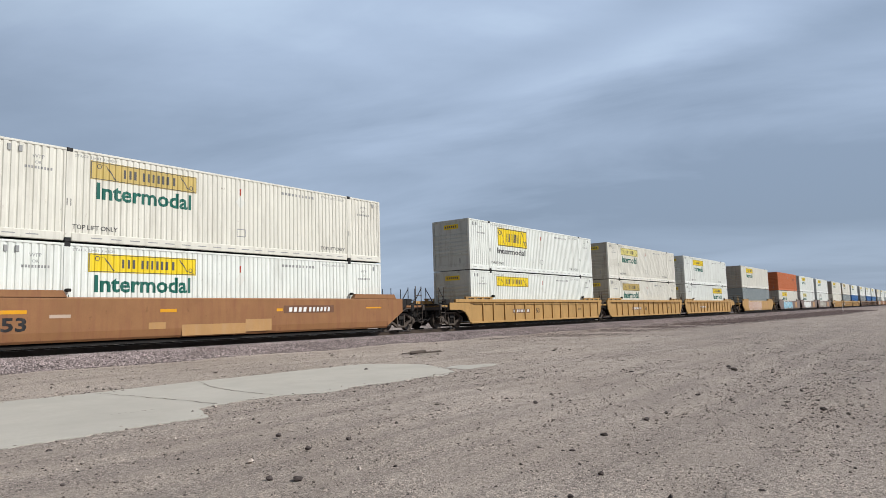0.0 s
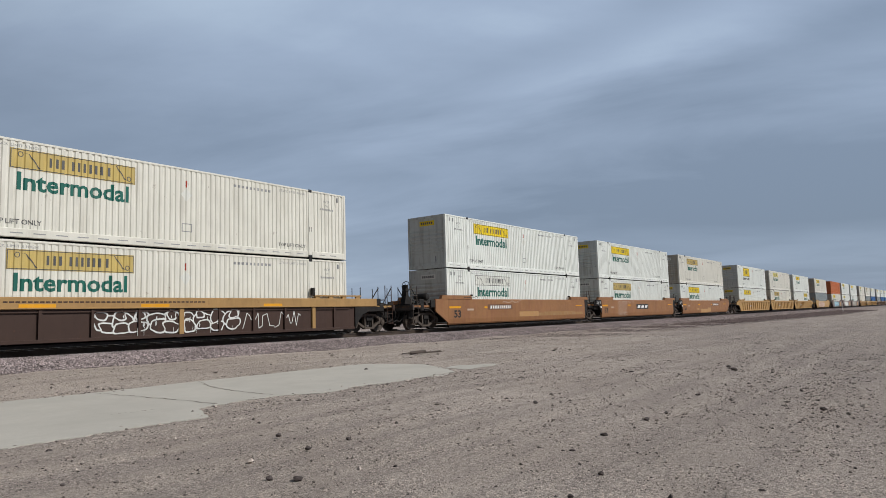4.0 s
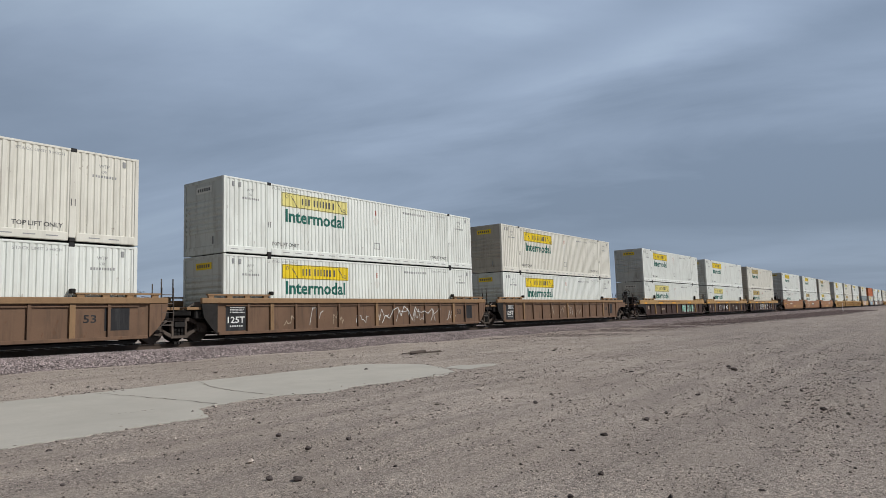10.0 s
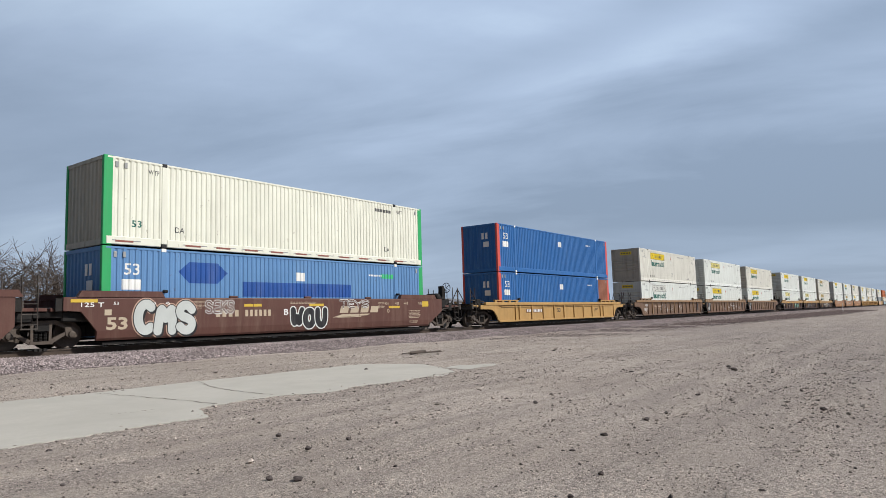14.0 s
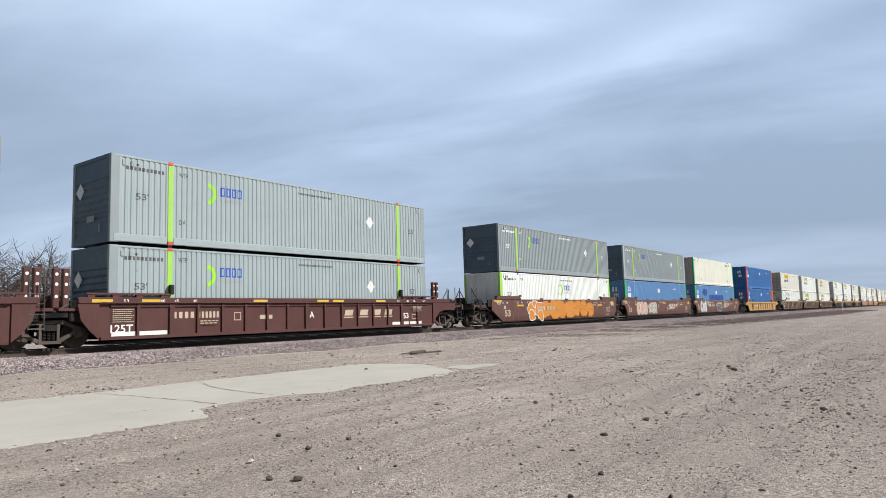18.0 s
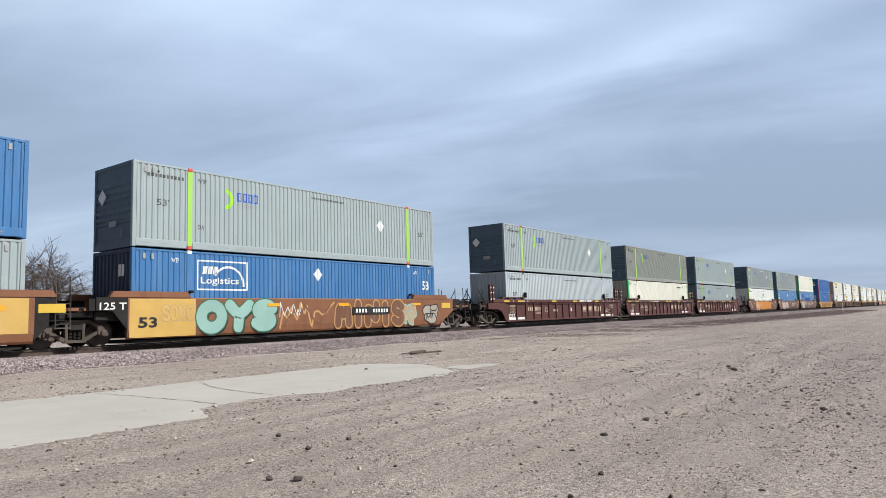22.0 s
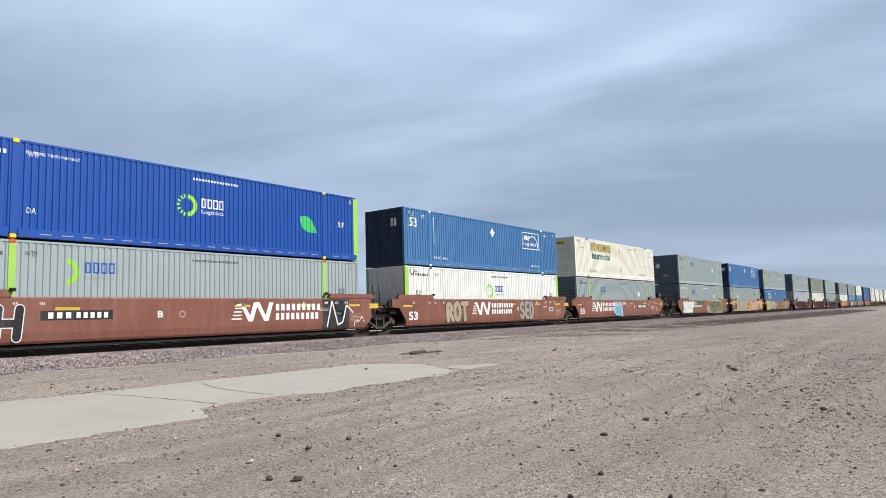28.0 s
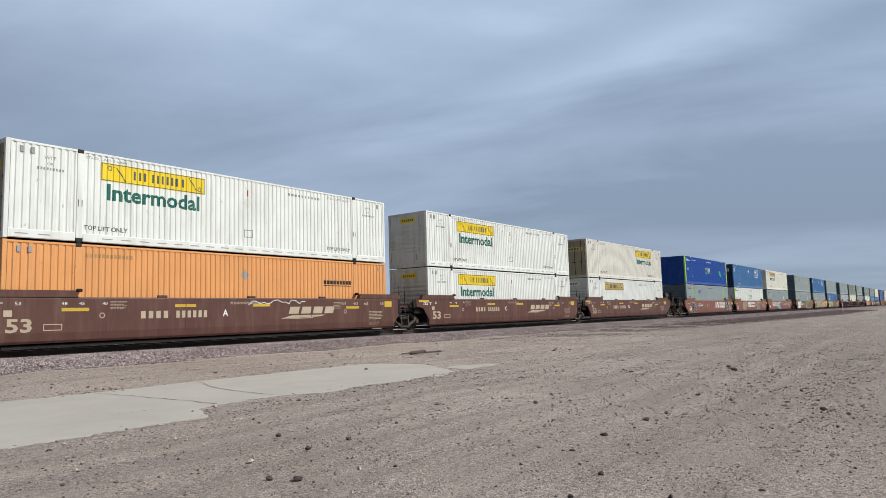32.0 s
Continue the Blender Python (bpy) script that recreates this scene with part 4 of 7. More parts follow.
def well_car(label, kind, main, chord, ends, trim, rear_end, front_end, brake=0, chord_low=1.2, panel_mat=None, tall_castings=False, low=0.0, first=0.91, bays=8):
    """One unit of a well car; z is measured from the rail, x from the rear end of the container it carries."""
    car = new("well_car")
    tagged(car, label, "well car", "well cars of the train")
    top = 1.54 - low
    for sy in (-1, 1):
        def Y(a, b):
            return (a, b) if sy < 0 else (-b, -a)
        if kind == "smooth":
            side = piece("side_sill", ("smooth", sy), lambda: smooth_side_bm(sy), main, car)
            for x0, x1 in ((-0.8, 2.03), (LEN - 2.03, LEN + 0.8)):
                piece("top_cap", ("cap", sy), lambda: prism(bmesh.new(), [(0, 0), (0.12, 0.2), (2.7, 0.2), (2.83, 0)], *Y(-1.52, -1.34)), chord, car, "", (x0, 0, 1.542))
            for s in (-1, 1):
                reach = 1.28 if (rear_end if s < 0 else front_end) else 1.02 if s < 0 else 0.6
                drop = 0.92 if reach > 1 else 0.7
                pts = [(-0.2, 0.3), (-0.2, 1.54), (-reach, 1.54), (-reach, drop)]
                if s < 0 and not rear_end:
                    reach = 1.2
                    pts = [(-0.2, 0.5), (-0.2, 1.54), (-1.2, 1.54), (-1.2, 1.14), (-0.68, 1.1)]
                if s > 0:
                    pts = [(LEN + 0.2, 0.3), (LEN + reach, drop), (LEN + reach, 1.54), (LEN + 0.2, 1.54)]
                piece("end_panel", ("endp", s, sy, reach), lambda: prism(bmesh.new(), pts, *Y(-1.497, -1.42)), ends[0 if s < 0 else 1], car)
                far_x = reach + (0.34 if reach > 1.2 else 0.2)
                pts = [(-reach, 1.12), (-reach, 1.5), (-far_x, 1.5), (-far_x, 1.12)] if s < 0 else [(LEN + reach, 1.12), (LEN + far_x, 1.12), (LEN + far_x, 1.5), (LEN + reach, 1.5)]
                piece("end_bracket", ("endb", s, sy, reach), lambda: prism(bmesh.new(), pts, *Y(-1.46, -1.40)), BLACK, car)
        else:
            bx("top_chord", car, chord, -1.75 if rear_end else -1.0, LEN + (1.75 if front_end else 1.0), *Y(-1.5, -1.36), chord_low - low, top, bev=0.018)
            if sy < 0 and not LEAN[0]:
                bx("chord_ledge", car, chord, -0.3, LEN + 0.3, -1.535, -1.502, chord_low - low + 0.012, chord_low - low + 0.05)
                bx("pipe", car, main, 0.0, LEN, -1.47, -1.44, chord_low - low - 0.1, chord_low - low - 0.06)
            bx("side_web", car, panel_mat or main, -0.35, LEN + 0.35, *Y(-1.415, -1.385), 0.3, chord_low - low)
            bx("bottom_chord", car, main, -0.3, LEN + 0.3, *Y(-1.49, -1.36), 0.2, 0.31, bev=0.012)
            if LEAN[0]:
                bays = min(bays, 7)
            xs = [first, POST] + [POST + (LEN - 2 * POST) * i / bays for i in range(1, bays)] + [LEN - POST, LEN - first]
            for i, x in enumerate(xs):
                wide = 0.17 if i in (1, 1 + bays // 2, len(xs) - 2) else 0.085
                piece("side_post", ("post", wide, sy, chord_low, low), lambda: post_bm(wide, chord_low - low - 0.004, Y), chord if wide > 0.1 else main, car, "", (x, 0, 0))
            for s in (-1, 1):
                at_end = rear_end if s < 0 else front_end
                zt = chord_low - low - 0.004
                pts = [(-0.35, 0.25), (-0.35, zt), (-1.0, zt), (-0.9, 0.85), (-0.62, 0.5)]
                if chord_low < 1.25 and not at_end:
                    pts = [(-0.35, 0.25), (-0.35, zt), (-0.58, zt), (-0.5, 0.4)]
                if at_end:
                    pts = [(-0.35, 0.25), (-0.35, zt), (-2.25, zt), (-2.25, 0.98), (-1.2, 0.96), (-0.85, 0.84), (-0.6, 0.6), (-0.45, 0.36)]
                if s > 0:
                    pts = [(LEN - x, z) for x, z in pts][::-1]
                piece("end_panel", ("rend", s, sy, chord_low, low, at_end), lambda: prism(bmesh.new(), pts, *Y(-1.47, -1.40)), ends[0 if s < 0 else 1], car)
                x0, x1 = ((-0.75, 2.0) if s < 0 else (LEN - 2.0, LEN + 0.75))
                piece("top_cap", ("rcap", sy), lambda: cap_bm(*Y(-1.47, -1.33)), chord, car, "", (x0, 0, top + 0.002))
        for x in (POST, LEN - POST):
            h = 0.42 if tall_castings else 0.24
            bx("container_guide", car, BLACK, x - 0.075, x + 0.075, *Y(-1.5, -1.34), top + (0.2 if kind == "smooth" else 0.15) - 0.04, top + h + 0.02, bev=0.025)
    bx("crossbearer", car, BLACK, LEN / 2 - 0.13, LEN / 2 + 0.13, -1.36, 1.36, 0.16, 0.295)
    bx("well_floor", car, BLACK, 0.05, LEN - 0.05, -1.34, 1.34, 0.06, 0.155)
    car_end(car, -1, rear_end, chord, trim, TRUCK, brake == -1, 0.95, True)
    car_end(car, 1, front_end, chord, trim, TRUCK, brake == 1, 0.95, front_end)
    return car


def cap_bm(y0, y1):
    """A guide plate that stands on four short feet."""
    bm = box(bmesh.new(), 0, 2.75, y0, y1, 0.085, 0.14)
    for x in (0.05, 0.82, 1.6, 2.45):
        box(bm, x, x + 0.22, y0 + 0.02, y1 - 0.02, 0, 0.083)
    return bm


def post_bm(w, top, Y):
    """An upright of a ribbed side, with its gusset under the chord."""
    bm = prism(bmesh.new(), [(-w / 2, 0.305), (w / 2, 0.305), (w / 2, top), (-w / 2, top)], *Y(-1.485, -1.415))
    if w < 0.1:
        prism(bm, [(w / 2 + 0.002, top - 0.19), (w / 2 + 0.16, top), (w / 2 + 0.002, top)], *Y(-1.445, -1.417))
    return bm


def smooth_side_bm(sy):
    """Plain welded side plate with a slightly set-in lower edge."""
    bm = bmesh.new()
    prof = [(-1.42, 0.2), (-1.47, 0.27), (-1.5, 0.5), (-1.5, 1.5), (-1.48, 1.54), (-1.36, 1.54), (-1.36, 0.2)]
    a = [bm.verts.new((-0.2, y * -sy, z)) for y, z in prof]
    b = [bm.verts.new((LEN + 0.2, y * -sy, z)) for y, z in prof]
    bm.faces.new(a)
    bm.faces.new(b[::-1])
    for i in range(len(prof)):
        j = (i + 1) % len(prof)
        bm.faces.new((a[i], b[i], b[j], a[j]))
    return bm


TRUCK = mat("dusty_truck_casting", (0.112, 0.09, 0.075), 0.8, 0.1, 0.35, 0.5, (0.04, 0.032, 0.028), bump=0.25)
SY = -1.5                 # plane of a car's near side


def sw(car, s, x0, x1, z0, z1, material, bold=0.012, layer=1, y=SY, shear=0.0):
    return word(car, s, x0, x1, z0, z1, material, layer, bold, shear, False, y)


def sb(car, n, x0, x1, z0, z1, material, gap=0.3, layer=1, y=SY, slant=0.0):
    return bars(car, n, x0, x1, z0, z1, material, layer, gap + 0.18, False, y, slant=slant)


def sp(car, x0, x1, z0, z1, material, layer=1, name="reflective_stripe", label="", y=SY):
    return patch(car, x0, x1, z0, z1, material, layer, name, label, False, y)


def blob(cx, cz, rx, rz, rnd, n=18):
    ph = [rnd.uniform(0, 6.28) for _ in range(3)]
    pts = []
    for i in range(n):
        a = 2 * math.pi * i / n
        r = 1 + 0.12 * math.sin(2 * a + ph[0]) + 0.09 * math.sin(3 * a + ph[1]) + 0.05 * math.sin(5 * a + ph[2])
        ca, sa = math.cos(a), math.sin(a)
        pts.append((cx + rx * r * math.copysign(abs(ca) ** 0.75, ca), cz + rz * r * math.copysign(abs(sa) ** 0.75, sa)))
    return pts


def thick_line(pts, w, rnd):
    """Quads and round joints along a line, as a fat marker leaves them."""
    ps = []
    for (ax, az), (cx, cz) in zip(pts, pts[1:]):
        d = Vector((cx - ax, cz - az))
        if d.length < 1e-4:
            continue
        m = Vector((-d.y, d.x)).normalized() * w / 2
        ps.append([(ax - m.x, az - m.y), (cx - m.x, cz - m.y), (cx + m.x, cz + m.y), (ax + m.x, az + m.y)])
    for ax, az in pts:
        ps.append([(ax + w * 0.5 * math.cos(2 * math.pi * i / 10), az + w * 0.5 * math.sin(2 * math.pi * i / 10)) for i in range(10)])
    return ps


def stacked(name, key, items, material, parent, layer, y, label=""):
    """One coat of sprayed paint: forms (step, outline) that lie over one another a hair apart."""
    def make():
        bm = bmesh.new()
        for step, pts in items:
            bm.faces.new([bm.verts.new((x, y - 0.004 * layer - 0.0009 * step, z)) for x, z in pts])
        for f in bm.faces:
            f.normal_update()
            if f.normal.y > 0:
                f.normal_flip()
        me = bpy.data.meshes.new(name)
        bm.to_mesh(me)
        bm.free()
        me.materials.append(material)
        return me
    return part(name, make(), material, parent, label)


def graffiti(car, seed, x0, x1, z0, z1, n, fill, line, layer=1, y=SY, strokes=True, ground=None):
    """A throw-up of swollen, overlapping forms with dark seams; it spells nothing."""
    rnd = random.Random(seed)
    w, h = (x1 - x0) / n, z1 - z0
    e = 0.05 if h > 0.7 else 0.032
    if ground:
        mark("graffiti_ground", ("gg", seed), lambda: poly_bm([blob((x0 + x1) / 2, (z0 + z1) / 2, (x1 - x0) * 0.54, h * 0.5, random.Random(seed + 5), 40)]), ground, car, layer, "", False, y)
        layer += 1
    rims, fills, k = [], [], 0

    def form(cx, cz, rx, rz):
        nonlocal k
        q = rnd.randrange(9999)
        cx, cz = min(max(cx, x0 + rx * 0.9), x1 - rx * 0.9), min(max(cz, z0 + rz), z1 - rz)
        rims.append((k, blob(cx, cz, rx + e, rz + e, random.Random(q), 26)))
        fills.append((k + 1, blob(cx, cz, rx, rz, random.Random(q), 26)))
        k += 2
    for i in range(n):
        cx = x0 + (i + 0.5) * w
        form(cx + rnd.uniform(-0.08, 0.08) * w, z0 + h * rnd.uniform(0.52, 0.62), w * rnd.uniform(0.46, 0.6), h * rnd.uniform(0.3, 0.36))
        form(cx + rnd.uniform(-0.2, 0.2) * w, z0 + h * rnd.uniform(0.2, 0.32), w * rnd.uniform(0.34, 0.48), h * rnd.uniform(0.17, 0.25))
        if rnd.random() < 0.7:
            form(cx + rnd.uniform(-0.3, 0.3) * w, z0 + h * 0.8, w * rnd.uniform(0.22, 0.34), h * rnd.uniform(0.12, 0.17))
    if strokes:
        for i in range(n * 2):
            # open eyes of the forms, short bent seams and runs of paint
            cx, cz, r = x0 + rnd.uniform(0.15, 0.85) * (x1 - x0), z0 + h * rnd.uniform(0.25, 0.8), h * rnd.uniform(0.05, 0.11)
            if i % 2:
                rims.append((k, blob(cx, cz, r * 0.35, r, rnd, 12)))
            else:
                a0 = rnd.uniform(0, 360)
                rims.extend((k, q) for q in arc(cx, cz, r * 1.5, r * 1.5 + 0.022, a0, a0 + rnd.uniform(70, 150), 8))
        for i in range(n):
            xx = x0 + rnd.uniform(0.05, 0.95) * (x1 - x0)
            rims.append((k, rect(xx, xx + 0.012, max(0.25, z0 - rnd.uniform(0.0, 0.15)), z0 + h * 0.2)))
    g = stacked("graffiti", seed, rims, line, car, layer, y, "sprayed graffiti forms")
    stacked("graffiti_fill", seed, fills, fill, g, layer, y)
    return g


def ring_stroke(cx, cz, rx, rz, a0, a1, n=14):
    return [(cx + rx * math.cos(radians(a0 + (a1 - a0) * i / n)), cz + rz * math.sin(radians(a0 + (a1 - a0) * i / n))) for i in range(n + 1)]


STROKES = {
    "B": [[(0.1, 0), (0.1, 1), (0.6, 1), (0.88, 0.78), (0.55, 0.53), (0.15, 0.52)], [(0.5, 0.53), (0.98, 0.3), (0.65, 0), (0.1, 0)]],
    "C": [ring_stroke(0.55, 0.5, 0.5, 0.5, 50, 310)],
    "D": [[(0.1, 0), (0.1, 1), (0.5, 1), (0.98, 0.7), (0.98, 0.3), (0.5, 0), (0.1, 0)]],
    "E": [[(0.95, 1), (0.1, 1), (0.1, 0), (0.95, 0)], [(0.1, 0.5), (0.8, 0.5)]],
    "H": [[(0.05, 0), (0.05, 1)], [(0.95, 0), (0.95, 1)], [(0.05, 0.5), (0.95, 0.5)]],
    "I": [[(0.5, 0), (0.5, 1)]],
    "J": [[(0.8, 1), (0.8, 0.25), (0.5, 0), (0.1, 0.2)]],
    "K": [[(0.1, 0), (0.1, 1)], [(0.95, 1), (0.2, 0.5), (0.95, 0)]],
    "M": [[(0, 0), (0.1, 1), (0.5, 0.3), (0.9, 1), (1, 0)]],
    "N": [[(0.05, 0), (0.05, 1), (0.95, 0), (0.95, 1)]],
    "O": [ring_stroke(0.5, 0.5, 0.48, 0.5, 0, 360, 20)],
    "R": [[(0.1, 0), (0.1, 1), (0.65, 1), (0.92, 0.78), (0.6, 0.5), (0.12, 0.5)], [(0.5, 0.5), (0.98, 0)]],
    "S": [[(0.95, 0.82), (0.7, 1), (0.3, 1), (0.05, 0.8), (0.15, 0.58), (0.5, 0.5), (0.85, 0.42), (0.95, 0.2), (0.7, 0), (0.3, 0), (0.05, 0.15)]],
    "T": [[(0, 1), (1, 1)], [(0.5, 1), (0.5, 0)]],
    "U": [[(0.05, 1), (0.05, 0.3), (0.3, 0), (0.7, 0), (0.95, 0.3), (0.95, 1)]],
    "W": [[(0, 1), (0.2, 0), (0.5, 0.7), (0.8, 0), (1, 1)]],
    "Y": [[(0, 1), (0.5, 0.5), (1, 1)], [(0.5, 0.5), (0.5, 0)]],
}


def rounded(pts):
    """Cuts the corners of a line twice."""
    for _ in range(2):
        out = [pts[0]]
        for (ax, az), (cx, cz) in zip(pts, pts[1:]):
            out += [(ax * 0.75 + cx * 0.25, az * 0.75 + cz * 0.25), (ax * 0.25 + cx * 0.75, az * 0.25 + cz * 0.75)]
        pts = out + [pts[-1]]
    return pts


def throw_up(car, seed, s, x0, x1, z0, z1, fill, line, layer=1, y=SY, fat=0.36, glow=None, shade=None, soft=True, rim=0.045):
    """Swollen sprayed letters that crowd one another, each with its own rim."""
    rnd = random.Random(seed)
    h, w = z1 - z0, (x1 - x0) / len(s)
    t = fat * min(w, h * 0.8)
    glows, rims, fills, shades, n = [], [], [], [], 0
    for i, ch in enumerate(s):
        tilt, k = rnd.uniform(-0.08, 0.1), rnd.uniform(0.92, 1.0)
        gx, gw, gh = x0 + i * w + t * 0.42, w * 1.06 - t * 0.84, (h - t) * k
        gz = z0 + t / 2 + (h - t - gh) * rnd.random()
        for j, stroke in enumerate(STROKES[ch]):
            pts = [(gx + a * gw + tilt * (b - 0.5) * gh, gz + b * gh) for a, b in (rounded(stroke) if soft and len(stroke) < 12 else stroke)]
            for out, ww, base in ((glows, t + rim * 4.5, 0), (rims, t + rim * 2, 2 * i), (fills, t, 2 * i + 1)):
                for p in thick_line(pts, ww, rnd):
                    out.append((base + 0.012 * (n % 70), p))
                    n += 1
            if shade:
                for p in thick_line([(a + 0.05, b - 0.06) for a, b in pts], t + rim, rnd):
                    shades.append((0.012 * (n % 70), p))
                    n += 1
    if glow:
        stacked("graffiti_ground", seed, glows, glow, car, layer, y, "sprayed halo")
        layer += 1
    if shade:
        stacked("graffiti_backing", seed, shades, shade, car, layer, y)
        layer += 1
    g = stacked("graffiti", seed, rims, line, car, layer, y, "sprayed graffiti letters")
    stacked("graffiti_fill", seed, fills, fill, g, layer, y)
    return g


def block_letters(car, s, x0, x1, z0, z1, fill, line, e, layer=1, y=SY):
    """Upright slab letters with a sprayed edge."""
    word(car, s, x0 - e, x1 + e, z0 - e, z1 + e, line, layer, 0.075, 0.0, False, y, "graffiti", "sprayed slab letters")
    word(car, s, x0, x1, z0, z1, fill, layer + 1, 0.035, 0.0, False, y, "graffiti_fill")


def scribble(car, seed, x0, x1, z0, z1, n, material, layer=1, y=SY, w=0.03):
    """A thin sprayed scrawl of jagged strokes."""
    def make():
        rnd = random.Random(seed)
        ps = []
        px, pz = x0, z0
        for i in range(n):
            qx, qz = x0 + (x1 - x0) * (i + 1) / n + rnd.uniform(-0.06, 0.06), rnd.uniform(z0, z1)
            d = Vector((qx - px, qz - pz)).normalized()
            m = Vector((-d.y, d.x)) * w / 2
            ps.append([(px - m.x, pz - m.y), (qx - m.x, qz - m.y), (qx + m.x, qz + m.y), (px + m.x, pz + m.y)])
            px, pz = qx, qz
        return poly_bm(ps)
    return mark("sprayed_scrawl", ("scr", seed, x0, x1, z0, z1), make, material, car, layer, "", False, y)


# ---- track and ground ----


def ground_height(x, y):
    """Falls from the foot of the ballast towards the camera; low bumps."""
    foot = RAIL_Y - 3.9
    z = -0.47 - 0.0265 * np.clip(foot - y, 0, 40)
    rise = np.clip((x - 90) / 160, 0, 1)
    z = z + 0.12 * rise * rise * (3 - 2 * rise)
    return z


def ground_bump(x, y):
    near = np.exp(-((x - 12) ** 2 + (y - 8) ** 2) / 2500.0)
    near = near * np.where((y > 8.2) & (y < 13.7) & (x < 15.2), 0.0, 1.0)
    return near * (0.02 * np.sin(x * 0.9 + 1.3 * np.sin(y * 0.45)) + 0.014 * np.sin(y * 1.7 + 0.8 * np.sin(x * 0.7)))


def make_ground():
    xs = np.unique(np.concatenate([-np.geomspace(12, 3500, 24), np.arange(-10, 60, 0.4), np.arange(60, 140, 3.0), np.geomspace(142, 3500, 30)]))
    ys = np.unique(np.concatenate([-np.geomspace(6, 3500, 22), np.arange(-5, 28, 0.35), np.geomspace(29, 3500, 34)]))
    X, Yg = np.meshgrid(xs, ys, indexing="ij")
    Z = ground_height(X, Yg) + ground_bump(X, Yg)
    rng = np.random.RandomState(4)
    Z = Z + np.where((np.abs(X - 25) < 40) & (np.abs(Yg - 10) < 18) & ~((Yg > 8.2) & (Yg < 13.7) & (X < 15.2)), rng.uniform(-0.008, 0.008, X.shape), 0)
    v = np.stack([X, Yg, Z], -1).reshape(-1, 3)
    ny = len(ys)
    i = np.arange((len(xs) - 1) * (ny - 1))
    a = (i // (ny - 1)) * ny + i % (ny - 1)
    f = np.stack([a, a + ny, a + ny + 1, a + 1], -1)
    me = bpy.data.meshes.new("ground")
    me.from_pydata(v.tolist(), [], f.tolist())
    me.materials.append(ground_material())
    me.shade_smooth()
    return tagged(new("ground", me), "pinkish tan gravelly desert dirt beside the track", "ground", kind="structure")


def ground_material():
    mt = bpy.data.materials.new("desert_dirt")
    mt.use_nodes = True
    nt = mt.node_tree
    N, L = nt.nodes, nt.links
    b = N["Principled BSDF"]
    b.inputs["Roughness"].default_value = 0.95
    b.inputs["Specular IOR Level"].default_value = 0.2
    tc = N.new("ShaderNodeTexCoord")

    def nz(scale, detail=6, rough=0.6, stretch=(1, 1, 1), rot=0.0):
        mp, n = N.new("ShaderNodeMapping"), N.new("ShaderNodeTexNoise")
        mp.inputs["Scale"].default_value, mp.inputs["Rotation"].default_value = stretch, (0, 0, rot)
        L.new(tc.outputs["Object"], mp.inputs[0])
        L.new(mp.outputs[0], n.inputs["Vector"])
        n.inputs["Scale"].default_value, n.inputs["Detail"].default_value, n.inputs["Roughness"].default_value = scale, detail, rough
        return n.outputs[0]

    def rg(v, lo, hi, a=0.0, z=1.0):
        n = N.new("ShaderNodeMapRange")
        L.new(v, n.inputs[0])
        for i, k in enumerate((lo, hi, a, z)):
            n.inputs[i + 1].default_value = k
        return n.outputs[0]

    def mx(f, a, c):
        n = N.new("ShaderNodeMix")
        n.data_type = "RGBA"
        for i, v in ((0, f), (6, a), (7, c)):
            if isinstance(v, tuple):
                n.inputs[i].default_value = (*v, 1)
            else:
                L.new(v, n.inputs[i])
        return n.outputs[2]
    col = mx(rg(nz(0.22, 4), 0.35, 0.65), (0.405, 0.345, 0.30), (0.495, 0.43, 0.378))
    col = mx(rg(nz(2.2, 8, 0.7), 0.48, 0.74, 0, 0.45), col, (0.33, 0.28, 0.248))
    # wheel tracks and drifts run along the line
    col = mx(rg(nz(0.5, 5, 0.55, (0.09, 1.0, 1)), 0.48, 0.66, 0, 0.45), col, (0.49, 0.42, 0.365))
    # combed rows of darker gravel left by a grader
    col = mx(rg(nz(1.0, 6, 0.65, (0.07, 2.4, 1), 0.05), 0.46, 0.66, 0, 0.6), col, (0.285, 0.243, 0.22))
    col = mx(rg(nz(38, 4, 0.7), 0.52, 0.7, 0, 0.5), col, (0.24, 0.205, 0.185))
    col = mx(rg(nz(55, 3, 0.6), 0.62, 0.72, 0, 0.55), col, (0.52, 0.46, 0.41))
    # the dirt turns to darker gravel away from the track, towards the east
    sx = N.new("ShaderNodeSeparateXYZ")
    L.new(tc.outputs["Object"], sx.inputs[0])
    off = N.new("ShaderNodeMath")
    off.operation = "MULTIPLY_ADD"
    L.new(sx.outputs[1], off.inputs[0])
    off.inputs[1].default_value = -2.3
    L.new(sx.outputs[0], off.inputs[2])
    both = N.new("ShaderNodeMath")
    both.operation = "MULTIPLY"
    L.new(rg(off.outputs[0], -4.0, 14.0), both.inputs[0])
    L.new(rg(nz(0.9, 6, 0.7, (0.25, 1.0, 1), 0.12), 0.36, 0.6, 0.15, 0.62), both.inputs[1])
    col = mx(both.outputs[0], col, (0.255, 0.22, 0.205))
    # mauve ballast fines spread along the foot of the far embankment
    strip = N.new("ShaderNodeMath")
    strip.operation = "MULTIPLY"
    L.new(rg(sx.outputs[1], 12.0, 16.0), strip.inputs[0])
    L.new(rg(sx.outputs[0], 24.0, 60.0), strip.inputs[1])
    strip2 = N.new("ShaderNodeMath")
    strip2.operation = "MULTIPLY"
    L.new(strip.outputs[0], strip2.inputs[0])
    L.new(rg(nz(0.3, 6, 0.65, (0.3, 1.0, 1)), 0.4, 0.6, 0.2, 0.85), strip2.inputs[1])
